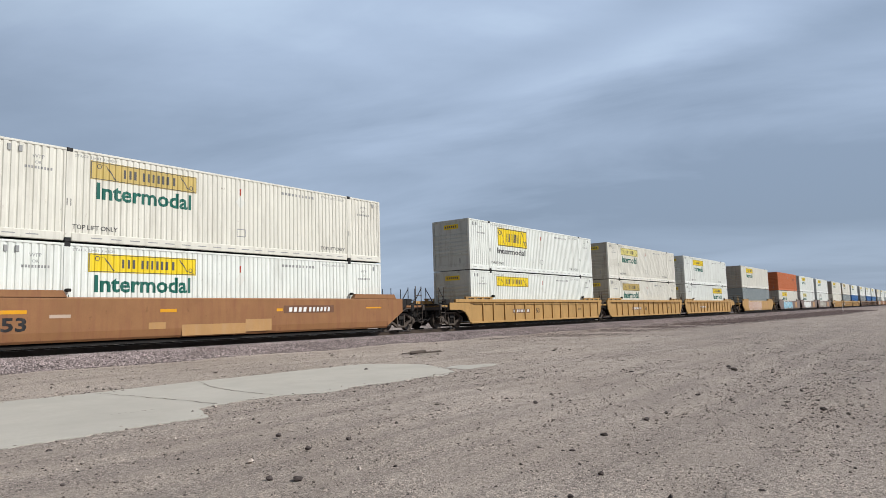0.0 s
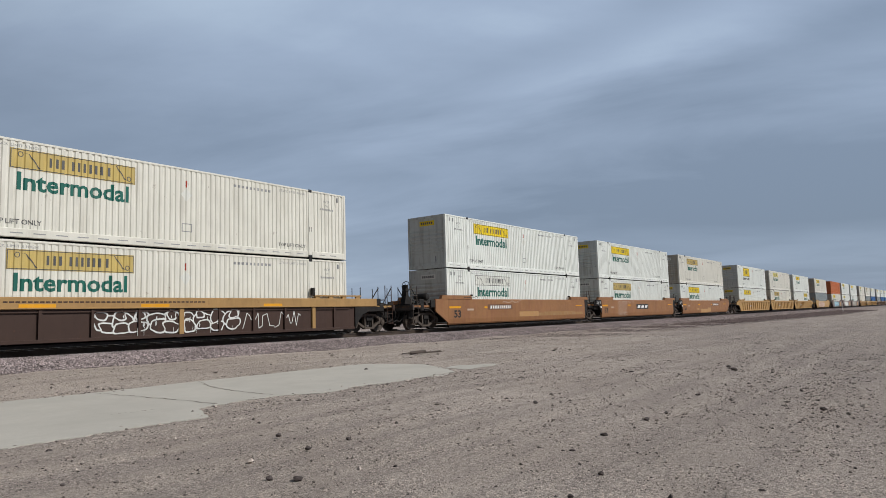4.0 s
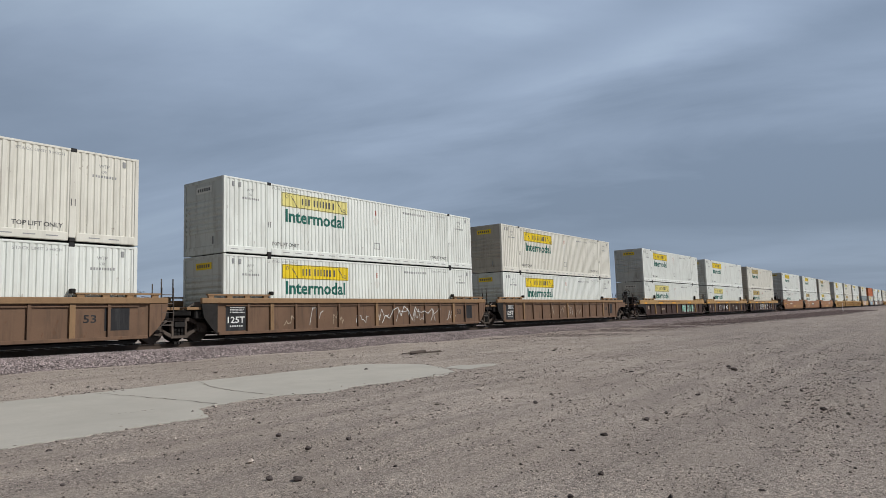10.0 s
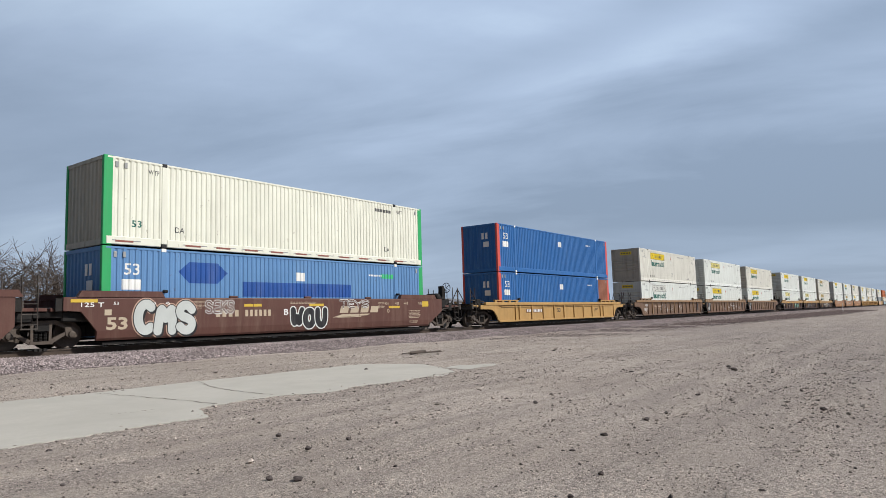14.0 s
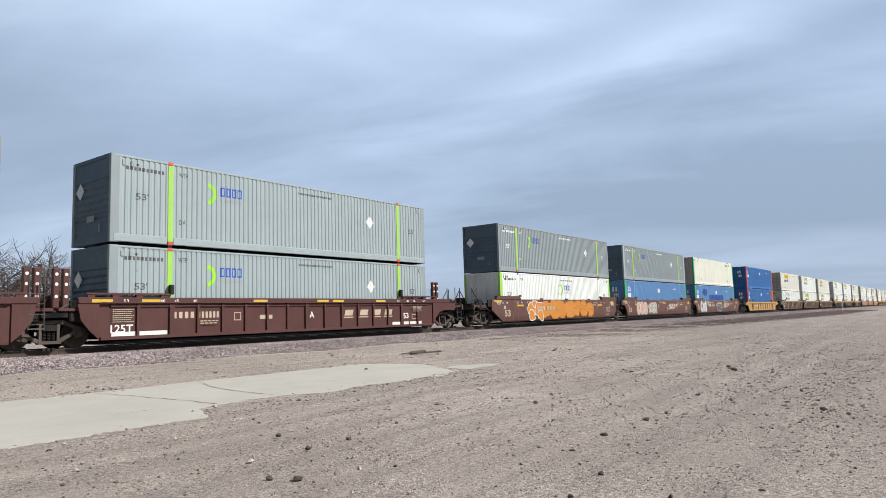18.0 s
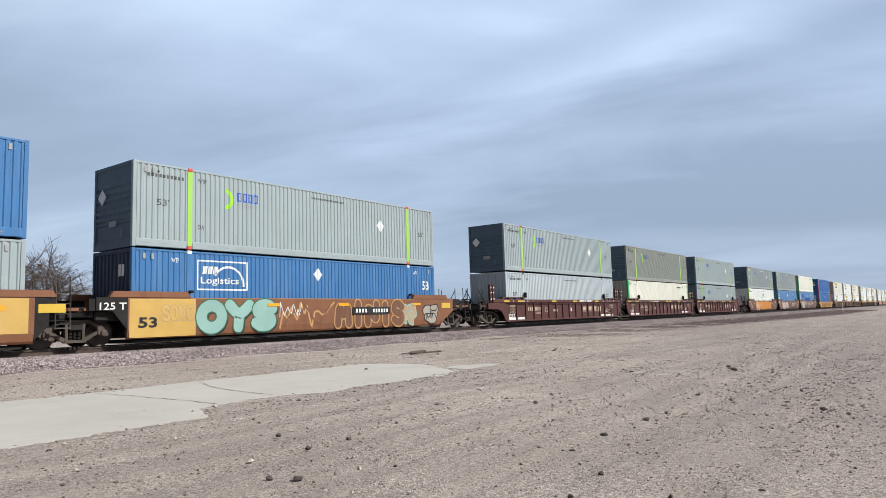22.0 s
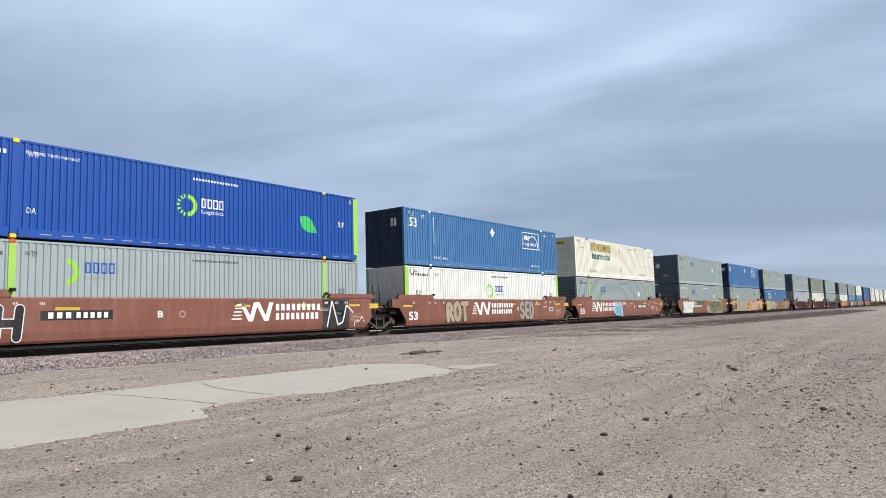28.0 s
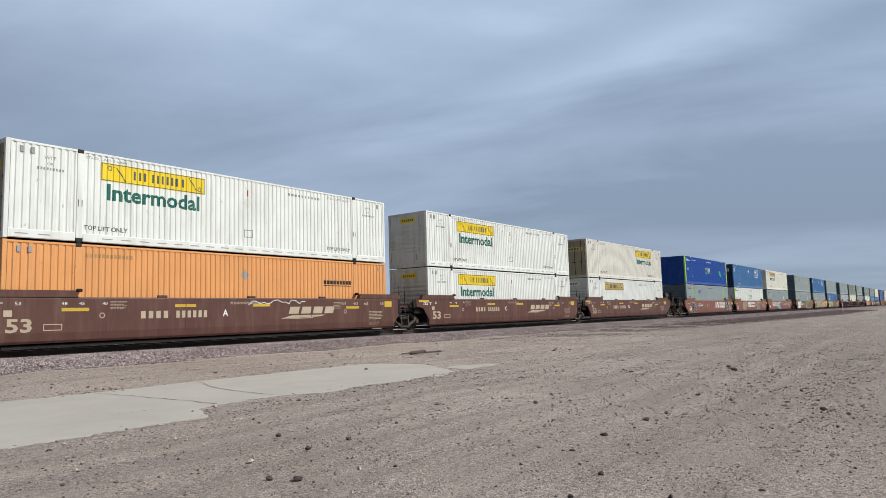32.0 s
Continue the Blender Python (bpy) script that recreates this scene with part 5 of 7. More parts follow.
    col = mx(strip2.outputs[0], col, (0.215, 0.168, 0.163))
    # single grains of gravel, each of its own tone, at two sizes
    grain_h = []
    for sc, lo, hi, cut in ((38.0, 0.62, 1.36, 0.4), (90.0, 0.6, 1.4, 0.3)):
        vo = N.new("ShaderNodeTexVoronoi")
        vo.inputs["Scale"].default_value = sc
        L.new(tc.outputs["Object"], vo.inputs["Vector"])
        sp_ = N.new("ShaderNodeSeparateColor")
        L.new(vo.outputs["Color"], sp_.inputs[0])
        tone = rg(sp_.outputs[0], 0, 1, lo, hi)
        cc = N.new("ShaderNodeCombineColor")
        for i in range(3):
            L.new(tone, cc.inputs[i])
        mu = N.new("ShaderNodeMix")
        mu.data_type, mu.blend_type = "RGBA", "MULTIPLY"
        L.new(rg(nz(0.9, 4, 0.6), cut, cut + 0.25, 0.35, 1.0), mu.inputs[0])
        L.new(col, mu.inputs[6])
        L.new(cc.outputs[0], mu.inputs[7])
        col = mu.outputs[2]
        grain_h.append(sp_.outputs[1])
    L.new(col, b.inputs["Base Color"])
    bp = N.new("ShaderNodeBump")
    bp.inputs["Strength"].default_value, bp.inputs["Distance"].default_value = 1.0, 0.03
    h = N.new("ShaderNodeMath")
    h.operation = "ADD"
    L.new(nz(24, 6, 0.75), h.inputs[0])
    L.new(nz(3.5, 5, 0.6), h.inputs[1])
    h2 = N.new("ShaderNodeMath")
    h2.operation = "MULTIPLY_ADD"
    L.new(grain_h[0], h2.inputs[0])
    h2.inputs[1].default_value = 0.55
    L.new(h.outputs[0], h2.inputs[2])
    L.new(h2.outputs[0], bp.inputs["Height"])
    L.new(bp.outputs[0], b.inputs["Normal"])
    return mt


def stones(name, pos, size, material, seed, label, flat=0.7):
    """Loose stones: each an eight-faced lump of its own shape, in one mesh."""
    rng = np.random.RandomState(seed)
    n = len(pos)
    base = np.array([(1, 0, 0), (-1, 0, 0), (0, 1, 0), (0, -1, 0), (0, 0, 1), (0, 0, -1)], float)
    tri = np.array([(0, 2, 4), (2, 1, 4), (1, 3, 4), (3, 0, 4), (2, 0, 5), (1, 2, 5), (3, 1, 5), (0, 3, 5)])
    v = base[None] * rng.uniform(0.55, 1.25, (n, 6, 1)) + rng.uniform(-0.25, 0.25, (n, 6, 3))
    a = rng.uniform(0, 6.28, n)
    c, s = np.cos(a)[:, None], np.sin(a)[:, None]
    v = np.stack([v[..., 0] * c - v[..., 1] * s, v[..., 0] * s + v[..., 1] * c, v[..., 2] * flat], -1) * size[:, None, None] + pos[:, None]
    f = tri[None] + (np.arange(n) * 6)[:, None, None]
    me = bpy.data.meshes.new(name)
    me.from_pydata(v.reshape(-1, 3).tolist(), [], f.reshape(-1, 3).tolist())
    me.materials.append(material)
    return tagged(new(name, me), label, name.replace("_", " "), kind="stuff")


def ballast_height(y):
    d = np.abs(y - RAIL_Y)
    return np.interp(d, [0, 1.3, 1.6, 2.45, 3.85, 4.1], [-0.2, -0.2, -0.22, -0.23, -0.47, -0.62])


def make_track():
    rng = np.random.RandomState(8)
    stone = mat("ballast_stone", (0.36, 0.302, 0.298), 0.9, 0, 0.3, island=True, per_object=0.48, scale=20)
    bed_m = mat("ballast_bed", (0.22, 0.183, 0.178), 0.95, 0, 0.35, 0.3, (0.10, 0.08, 0.08), bump=1.0, scale=12)
    bm = bmesh.new()
    prof = [-4.1, -3.85, -2.45, -1.6, -1.3, 1.3, 1.6, 2.45, 3.85, 4.1]
    a = [bm.verts.new((-400, RAIL_Y + d, float(ballast_height(RAIL_Y + d)))) for d in prof]
    b = [bm.verts.new((1500, RAIL_Y + d, float(ballast_height(RAIL_Y + d)))) for d in prof]
    for i in range(len(prof) - 1):
        bm.faces.new((a[i], b[i], b[i + 1], a[i + 1]))
    bed = tagged(new("ballast_bed", finish("ballast_bed", bm, bed_m)), "reddish gray crushed stone track bed", "track bed", kind="structure")
    # loose ballast stones, densest where the camera looks closest
    n = 42000
    x = 4 + 60 * rng.uniform(0, 1, n) ** 1.5
    y = RAIL_Y - rng.uniform(0.95, 4.15, n)
    size = rng.uniform(0.022, 0.05, n)
    stones("ballast_stones", np.stack([x, y, ballast_height(y) + size * 0.3], -1), size, stone, 3, "loose reddish gray crushed ballast stones")
    n = 9000
    x = 60 + 130 * rng.uniform(0, 1, n) ** 1.2
    y = RAIL_Y - rng.uniform(1.2, 4.2, n)
    size = rng.uniform(0.05, 0.09, n)
    stones("ballast_stones", np.stack([x, y, ballast_height(y)], -1), size, stone, 5, "loose reddish gray crushed ballast stones")
    track = tagged(new("railway_track"), "steel rails on concrete ties in ballast", "railway track", kind="structure")
    steel = mat("rail_steel", (0.10, 0.075, 0.06), 0.6, 0.4, 0.3, 0.3)
    shine = mat("polished_rail_head", (0.45, 0.44, 0.43), 0.25, 1.0, 0.2)
    for s in (-1, 1):
        bm2 = bmesh.new()
        for y0, y1, z0, z1 in ((-0.07, 0.07, -0.175, -0.15), (-0.01, 0.01, -0.15, -0.045), (-0.036, 0.036, -0.045, -0.004)):
            box(bm2, -400, 1500, s * 0.755 + RAIL_Y + y0, s * 0.755 + RAIL_Y + y1, z0, z1)
        r = part("rail", bm2, steel, track)
        part("rail_head", box(bmesh.new(), -400, 1500, s * 0.755 + RAIL_Y - 0.03, s * 0.755 + RAIL_Y + 0.03, -0.004, 0.0), shine, r)
    tie = mat("concrete_tie", (0.30, 0.28, 0.26), 0.9, 0, 0.2, 0.4)
    for i in range(130):
        bx("tie", track, tie, -6 + i * 0.61, -6 + i * 0.61 + 0.25, RAIL_Y - 1.3, RAIL_Y + 1.3, -0.38, -0.19)


def make_slab():
    """Strip of old concrete road along the track, broken up towards its far end."""
    m = mat("old_concrete", (0.475, 0.452, 0.405), 0.9, 0, 0.07, 0.22, (0.36, 0.33, 0.29), bump=0.15, scale=3)
    y0, y1 = 8.75, 13.1
    road = tagged(new("concrete_road"), "worn pale concrete road strip half buried in dirt", "road", kind="structure")
    rnd = random.Random(12)

    def edge(x, base, amp):
        return base + amp * noise.noise(Vector((x * 0.55, base, 0))) + amp * 0.5 * noise.noise(Vector((x * 2.1, base, 5))) + 0.07 * noise.noise(Vector((x * 7.0, base, 9))) + 0.05 * noise.noise(Vector((x * 17.0, base, 2)))
    near, far = [], []
    cuts = [-30.0, 0.5, 14.45]
    for a, b in zip(cuts, cuts[1:]):
        n = max(6, int((b - a) * (4 if a < 0 else 16)))
        lo, hi = [], []
        for i in range(n + 1):
            x = a + 0.012 + (b - a - 0.024) * i / n
            bay = float(np.interp(x, [5.9, 6.3, 8.1, 8.7, 13.2, 14.0, 14.45], [0, 0.95, 1.05, 0.7, 0.8, 1.9, 2.8]))
            lo.append((x, edge(x, y0, 0.1 if x < 6 else 0.2) + bay))
            hi.append((x, edge(x + 40, y1, 0.07) - float(np.interp(x, [13.3, 13.7, 14.45], [0, 0.15, 1.5]))))
        bm = bmesh.new()
        t = [[bm.verts.new((x, y, float(ground_height(x, y)) + 0.012)) for x, y in row] for row in (lo, hi)]
        u = [[bm.verts.new((x, y, float(ground_height(x, y)) - 0.15)) for x, y in row] for row in (lo, hi)]
        for i in range(n):
            bm.faces.new((t[0][i], t[0][i + 1], t[1][i + 1], t[1][i]))
            bm.faces.new((u[0][i], u[0][i + 1], t[0][i + 1], t[0][i]))
            bm.faces.new((t[1][i], t[1][i + 1], u[1][i + 1], u[1][i]))
        bm.faces.new((u[0][0], t[0][0], t[1][0], u[1][0]))
        bm.faces.new((u[0][n], u[1][n], t[1][n], t[0][n]))
        part("slab", bm, m, road)
    # its last thin scraps beyond the broken end, one running into the next
    for cx, cy, rx, ry, turn, seed in ((12.75, 10.15, 1.15, 0.62, 0.3, 1), (14.6, 10.1, 0.85, 0.42, -0.1, 2)):
        bm = bmesh.new()
        q = random.Random(seed)
        vs = []
        for i in range(40):
            k = 2 * math.pi * i / 40
            r = 1 + 0.16 * math.sin(3 * k + seed) + 0.1 * math.sin(5 * k) + q.uniform(-0.07, 0.07)
            a, b = rx * r * math.cos(k), ry * r * math.sin(k)
            x, y = cx + a * math.cos(turn) - b * math.sin(turn), cy + a * math.sin(turn) + b * math.cos(turn)
            vs.append(bm.verts.new((x, y, float(ground_height(x, y)) + 0.004 + 0.003 * seed)))
        bm.faces.new(vs)
        part("slab", bm, m, road)


def cracks():
    """Open joints and cracks in the slab, and drifted dirt in them."""
    m = mat("crack_dirt", (0.19, 0.155, 0.13), 0.95, 0, 0.3)
    rnd = random.Random(5)
    for pts, w in ((((6.25, 13.0), (6.4, 12.3), (6.6, 11.0), (6.74, 9.85)), 0.03), (((8.5, 13.05), (8.2, 12.3), (8.0, 11.5), (7.93, 10.6), (8.0, 9.95)), 0.026), (((5.1, 10.15), (5.45, 10.1), (5.85, 10.12)), 0.035), (((-0.5, 12.9), (-0.2, 8.9)), 0.04)):
        bm = bmesh.new()
        fine = []
        for (ax, ay), (bx_, by) in zip(pts, pts[1:]):
            for k in range(8):
                t = k / 8
                fine.append((ax + (bx_ - ax) * t + rnd.uniform(-0.035, 0.035), ay + (by - ay) * t + rnd.uniform(-0.035, 0.035)))
        fine.append(pts[-1])
        vs = []
        for x, y in fine:
            h, z = w * rnd.uniform(0.1, 0.75), float(ground_height(x, y)) + 0.016
            vs.append((bm.verts.new((x - h, y - h * 0.3, z)), bm.verts.new((x + h, y + h * 0.3, z))))
        for a, b in zip(vs, vs[1:]):
            bm.faces.new((a[0], a[1], b[1], b[0]))
        tagged(new("slab_crack", finish("slab_crack", bm, m)), "dirt-filled crack across the concrete strip", "crack", kind="structure")


GRAVEL_SPILLS = [(7.21, 6.08, 0.4, 160), (4.0, 6.07, 0.3, 140), (17.84, 4.71, 0.6, 260), (13.89, 2.45, 0.5, 260), (11.12, 1.4, 0.5, 240), (8.31, 1.24, 0.45, 260), (21.5, 11.19, 0.8, 240), (20.16, 8.25, 0.8, 240), (21.31, 2.3, 0.8, 300), (7.43, 9.2, 0.5, 160)]


def make_pebbles():
    rng = np.random.RandomState(21)
    pm = mat("desert_pebble", (0.40, 0.345, 0.305), 0.9, 0, 0.2, island=True, per_object=0.6, scale=20)
    dk = mat("dark_pebble", (0.14, 0.117, 0.106), 0.9, 0, 0.2, island=True, per_object=0.5, scale=20)
    n = 270000
    u = rng.uniform(0, 1, n)
    dist = 3.2 * (70 / 3.2) ** u
    ang = rng.uniform(radians(12), radians(94), n)
    x, y = dist * np.sin(ang), dist * np.cos(ang)
    # gravel gathers in drifts, thickest off the wheel tracks to the side
    drift = 0.5 + 0.5 * np.sin(x * 0.55 + 2.0 * np.sin(y * 0.6)) * np.sin(y * 1.3 + 1.1 * np.sin(x * 0.4))
    side = np.clip((x - 3.2 * y - 1.0) / 9, 0, 1) * (x < 40)
    rows = 0.5 + 0.5 * np.sin(y * 4.3 + 0.5 * np.sin(x * 0.25))
    thick = 0.2 + 0.36 * drift + 0.3 * rows ** 3 + 0.85 * side * (0.15 + 1.1 * rows ** 2)
    keep = (y < RAIL_Y - 3.8) & (y > -6) & (rng.uniform(0, 1.25, n) < thick)
    on_slab = (y > 8.6) & (y < 13.15) & (x < 14.5) & ~((y < 9.8) & (x > 5.8))
    keep &= ~(on_slab & (rng.uniform(0, 1, n) > 0.006))
    x, y, side = x[keep], y[keep], side[keep]
    # crumbs along the broken edges of the slab
    ex = rng.uniform(-2, 14.6, 2600)
    ey = np.where(rng.uniform(0, 1, 2600) < 0.7, 8.75 + np.interp(ex, [5.9, 6.3, 8.1, 8.7, 13.2, 14.0, 14.45], [0, 0.95, 1.05, 0.7, 0.8, 1.9, 2.8]), 13.08) + rng.normal(0, 0.13, 2600)
    x, y, side = np.concatenate([x, ex]), np.concatenate([y, ey]), np.concatenate([side, np.zeros(2600)])
    # small spills of dark gravel on the dirt
    for cx, cy, spread, count in GRAVEL_SPILLS:
        x = np.concatenate([x, cx + rng.normal(0, spread * 1.5, count)])
        y = np.concatenate([y, cy + rng.normal(0, spread * 0.55, count)])
        side = np.concatenate([side, np.full(count, 3.0)])
    size = rng.lognormal(-5.15, 0.55, len(x)) * np.clip(np.hypot(x, y) / 8, 0.85, 1.7)
    z = ground_height(x, y) + ground_bump(x, y) + size * 0.25
    sel = rng.uniform(0, 1, len(x)) < 0.24 + 0.12 * side
    stones("pebbles", np.stack([x, y, z], -1)[~sel], size[~sel], pm, 2, "small tan and gray pebbles on dirt", 0.6)
    stones("dark_pebbles", np.stack([x, y, z], -1)[sel], size[sel], dk, 6, "small dark pebbles on dirt", 0.6)


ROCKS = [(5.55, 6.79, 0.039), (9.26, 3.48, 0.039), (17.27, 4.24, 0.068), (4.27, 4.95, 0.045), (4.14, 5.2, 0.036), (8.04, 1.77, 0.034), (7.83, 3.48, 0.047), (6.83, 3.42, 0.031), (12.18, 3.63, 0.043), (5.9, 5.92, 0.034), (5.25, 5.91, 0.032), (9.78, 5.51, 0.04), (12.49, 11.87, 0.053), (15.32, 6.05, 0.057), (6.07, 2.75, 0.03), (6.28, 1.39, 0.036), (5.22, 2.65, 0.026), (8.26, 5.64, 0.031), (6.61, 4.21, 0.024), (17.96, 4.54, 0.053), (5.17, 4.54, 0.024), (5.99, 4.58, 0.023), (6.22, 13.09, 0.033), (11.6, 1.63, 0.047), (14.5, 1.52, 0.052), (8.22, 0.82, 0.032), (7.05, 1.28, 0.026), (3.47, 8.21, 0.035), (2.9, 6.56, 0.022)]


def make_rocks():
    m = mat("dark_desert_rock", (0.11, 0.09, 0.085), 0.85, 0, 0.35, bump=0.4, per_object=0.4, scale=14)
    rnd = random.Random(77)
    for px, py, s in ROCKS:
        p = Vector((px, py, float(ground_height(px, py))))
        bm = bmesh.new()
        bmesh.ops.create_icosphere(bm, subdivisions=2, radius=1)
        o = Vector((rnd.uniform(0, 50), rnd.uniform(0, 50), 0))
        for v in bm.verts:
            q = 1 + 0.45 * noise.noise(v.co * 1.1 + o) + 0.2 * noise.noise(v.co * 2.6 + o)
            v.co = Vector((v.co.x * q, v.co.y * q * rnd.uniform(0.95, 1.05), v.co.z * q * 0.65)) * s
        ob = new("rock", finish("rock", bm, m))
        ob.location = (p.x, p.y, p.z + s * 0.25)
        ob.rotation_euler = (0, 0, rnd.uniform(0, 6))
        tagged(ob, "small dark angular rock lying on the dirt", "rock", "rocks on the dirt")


# ---- trees and distance ----
def branch_mesh(rnd, height, spread):
    """A leafless desert tree: trunk and limbs, and the fine twigs apart."""
    limbs, twigs = bmesh.new(), bmesh.new()

    def grow(p, d, length, r, level):
        # limbs rise, spread and arch over under their own weight
        n = 5 if level < 4 else 3
        for i in range(n):
            q = p + d * length / n
            rod(limbs if level < 3 else twigs, p, q, r, 6 if level < 2 else 4 if level < 4 else 3, r * 0.9)
            p, r = q, r * 0.9
            sag = 0.0 if level < 2 else 0.1
            d = (d + Vector((rnd.uniform(-1, 1), rnd.uniform(-1, 1), rnd.uniform(-0.6, 0.6) - sag * 2)) * 0.17).normalized()
            if level < 5 and (i > 0 or level > 1) and rnd.random() < (0.95 if level < 4 else 0.8):
                side = Vector((rnd.uniform(-1, 1), rnd.uniform(-1, 1), rnd.uniform(-0.3, 0.6))).normalized()
                grow(p, (d * 0.8 + side * spread * 0.8).normalized(), length * rnd.uniform(0.5, 0.75), max(0.013, r * 0.6), level + 1)
        if level < 5:
            grow(p, (d + Vector((rnd.uniform(-0.3, 0.3), rnd.uniform(-0.3, 0.3), -0.05))).normalized(), length * 0.7, max(0.012, r * 0.85), level + 1)
    for k in range(3):
        a = rnd.uniform(0, 6.28)
        grow(Vector((0, 0, 0)), Vector((0.45 * math.cos(a), 0.45 * math.sin(a), 1)).normalized(), height * 0.36, height * 0.024, 1)
    return limbs, twigs


def make_trees():
    bark = mat("bare_bark", (0.135, 0.11, 0.096), 0.9, 0, 0.3, bump=0.3)
    for i, (x, y, h, sp_) in enumerate(((19.0, 55, 10.6, 1.25), (24.5, 57, 9.4, 1.35), (28.6, 59, 7.6, 1.35))):
        rnd = random.Random(40 + i)
        t = tagged(new("bare_tree"), "leafless spreading tree with fine dark twigs behind the track", "tree", "bare trees behind the track")
        t.location = (x, y, float(ground_height(x, y)) - 0.05)
        a, b = branch_mesh(rnd, h, sp_)
        part("trunk", a, bark, t)
        part("crown", b, bark, t, "dense fine bare twigs")
    shrub_m = mat("dry_shrub_leaf", (0.13, 0.125, 0.085), 0.9, 0, 0.4, island=True, per_object=0.4)
    rnd = random.Random(9)
    for x, y, h in ((50, 78, 4.2), (56, 80, 4.6), (62, 82, 4.0), (44, 76, 3.4), (75, 84, 4.2), (83, 86, 3.6), (33, 74, 3.0)):
        s = tagged(new("shrub"), "dry gray-green desert shrub behind the track", "shrub", "shrubs behind the track")
        s.location = (x, y, float(ground_height(x, y)))
        st, lf = bmesh.new(), bmesh.new()
        for k in range(26):
            a, r = rnd.uniform(0, 6.28), rnd.uniform(0.2, 1) * h * 0.6
            tip = Vector((r * math.cos(a), r * math.sin(a), h * rnd.uniform(0.55, 1.0)))
            rod(st, (0, 0, 0), tip, 0.03, 4, 0.008)
            for _ in range(26):
                p = tip * rnd.uniform(0.45, 1.05) + Vector((rnd.gauss(0, 0.25), rnd.gauss(0, 0.25), rnd.gauss(0, 0.22)))
                e = Vector((rnd.uniform(-1, 1), rnd.uniform(-1, 1), rnd.uniform(-1, 1))) * 0.16
                g = e.orthogonal() * 0.7
                lf.faces.new([lf.verts.new(p + q) for q in (-e, g, e, -g)])
        part("stem", st, bark, s)
        part("crown", lf, shrub_m, s)
    # dead twigs on the dirt, and a white marker post far along the line
    d = tagged(new("dead_branch"), "dry dead branch lying on the dirt", "branch")
    d.location = (17.4, 14.2, float(ground_height(17.4, 14.2)) + 0.05)
    tw = bmesh.new()
    for k in range(14):
        a, l = rnd.uniform(-0.3, 0.3) - 0.35 + (math.pi if k % 2 else 0), rnd.uniform(0.3, 0.75)
        p = Vector((rnd.uniform(-0.55, 0.55), 0, 0.0))
        p.y = -0.36 * p.x + rnd.uniform(-0.1, 0.1)
        rod(tw, p, p + Vector((l * math.cos(a), l * math.sin(a), rnd.uniform(-0.03, 0.05))), 0.024, 5, 0.008)
    rod(tw, (-0.25, 0.08, 0.0), (0.3, -0.1, 0.05), 0.06, 7, 0.04)
    part("twigs", tw, bark, d)
    mp = tagged(new("marker_post"), "thin white marker post beside the track", "marker post")
    mp.location = (134.0, 14.5, float(ground_height(134.0, 14.5)) - 0.05)
    part("post", bevelled(box(bmesh.new(), -0.06, 0.06, -0.03, 0.03, 0, 1.5), 0.01), D_WHITE, mp)
    # spilled dark ballast on the dirt far along
    rng = np.random.RandomState(33)
    n = 26000
    x = 26 + 134 * rng.uniform(0, 1, n) ** 0.9
    y = 16.2 - 1.6 * np.clip((x - 40) / 60, 0, 1) + rng.normal(0, 1.3, n)
    ok = y < RAIL_Y - 3.9
    x, y = x[ok], y[ok]
    stones("spilled_ballast", np.stack([x, y, ground_height(x, y) + 0.01], -1), rng.uniform(0.02, 0.055, len(x)) * np.clip(x / 45, 0.8, 2.2), mat("spilled_stone", (0.15, 0.112, 0.108), 0.95, 0, 0.2, island=True, per_object=0.4), 9, "dark reddish ballast spilled on the dirt", 0.4)
    # a far line of hills
    hm = mat("far_hill", (0.20, 0.20, 0.22), 1.0, 0, 0.15, scale=0.05)
    for k, (dist, hh, a0, a1) in enumerate(((2300, 105, -20, 48), (2900, 90, 30, 75))):
        bm = bmesh.new()
        top, bot, back = [], [], []
        n = 80
        for i in range(n + 1):
            a = radians(a0 + (a1 - a0) * i / n)
            fall = math.sin(math.pi * i / n) ** 0.5
            z = hh * fall * (0.75 + 0.5 * noise.noise(Vector((i * 0.11, k * 7, 0))) + 0.2 * noise.noise(Vector((i * 0.4, k, 3))))
            d = Vector((math.sin(a), math.cos(a), 0))
            top.append(bm.verts.new(d * (dist + 260) + Vector((0, 0, z - 2))))
            bot.append(bm.verts.new(d * dist + Vector((0, 0, -4))))
            back.append(bm.verts.new(d * (dist + 600) + Vector((0, 0, -4))))
        for i in range(n):
            bm.faces.new((bot[i], bot[i + 1], top[i + 1], top[i]))
            bm.faces.new((top[i], top[i + 1], back[i + 1], back[i]))
        tagged(new("hill_range", finish("hill_range", bm, hm)), "low bluish desert hills on the horizon", "hills", kind="structure")

make_ground()
make_track()
make_slab()
cracks()
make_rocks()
make_pebbles()
make_trees()

# ---- the train ----
MOVING = []               # (thing, x at the clip's start, z)
WELL_Z, STACK_Z = 0.30, 3.236


def place(thing, x, z):
    thing.location = (x, RAIL_Y, z)
    MOVING.append((thing, x, z))


def couple(x, upper, lower, car, lift=(0.0, 0.0)):
    place(car, x, 0.0)
    place(lower, x, WELL_Z + lift[0])
    place(upper, x, STACK_Z + lift[1])
    # interbox connectors lie between the boxes: part of the upper one
    for px in (POST, LEN - POST):
        for y in (-HW - 0.01,):
            bx("twist_lock", upper, BLACK, px - 0.07, px + 0.07, y, y + 0.16, WELL_Z + HIGH - STACK_Z + lift[0] - lift[1], 0.0)


STRIPE = D_ORANGE


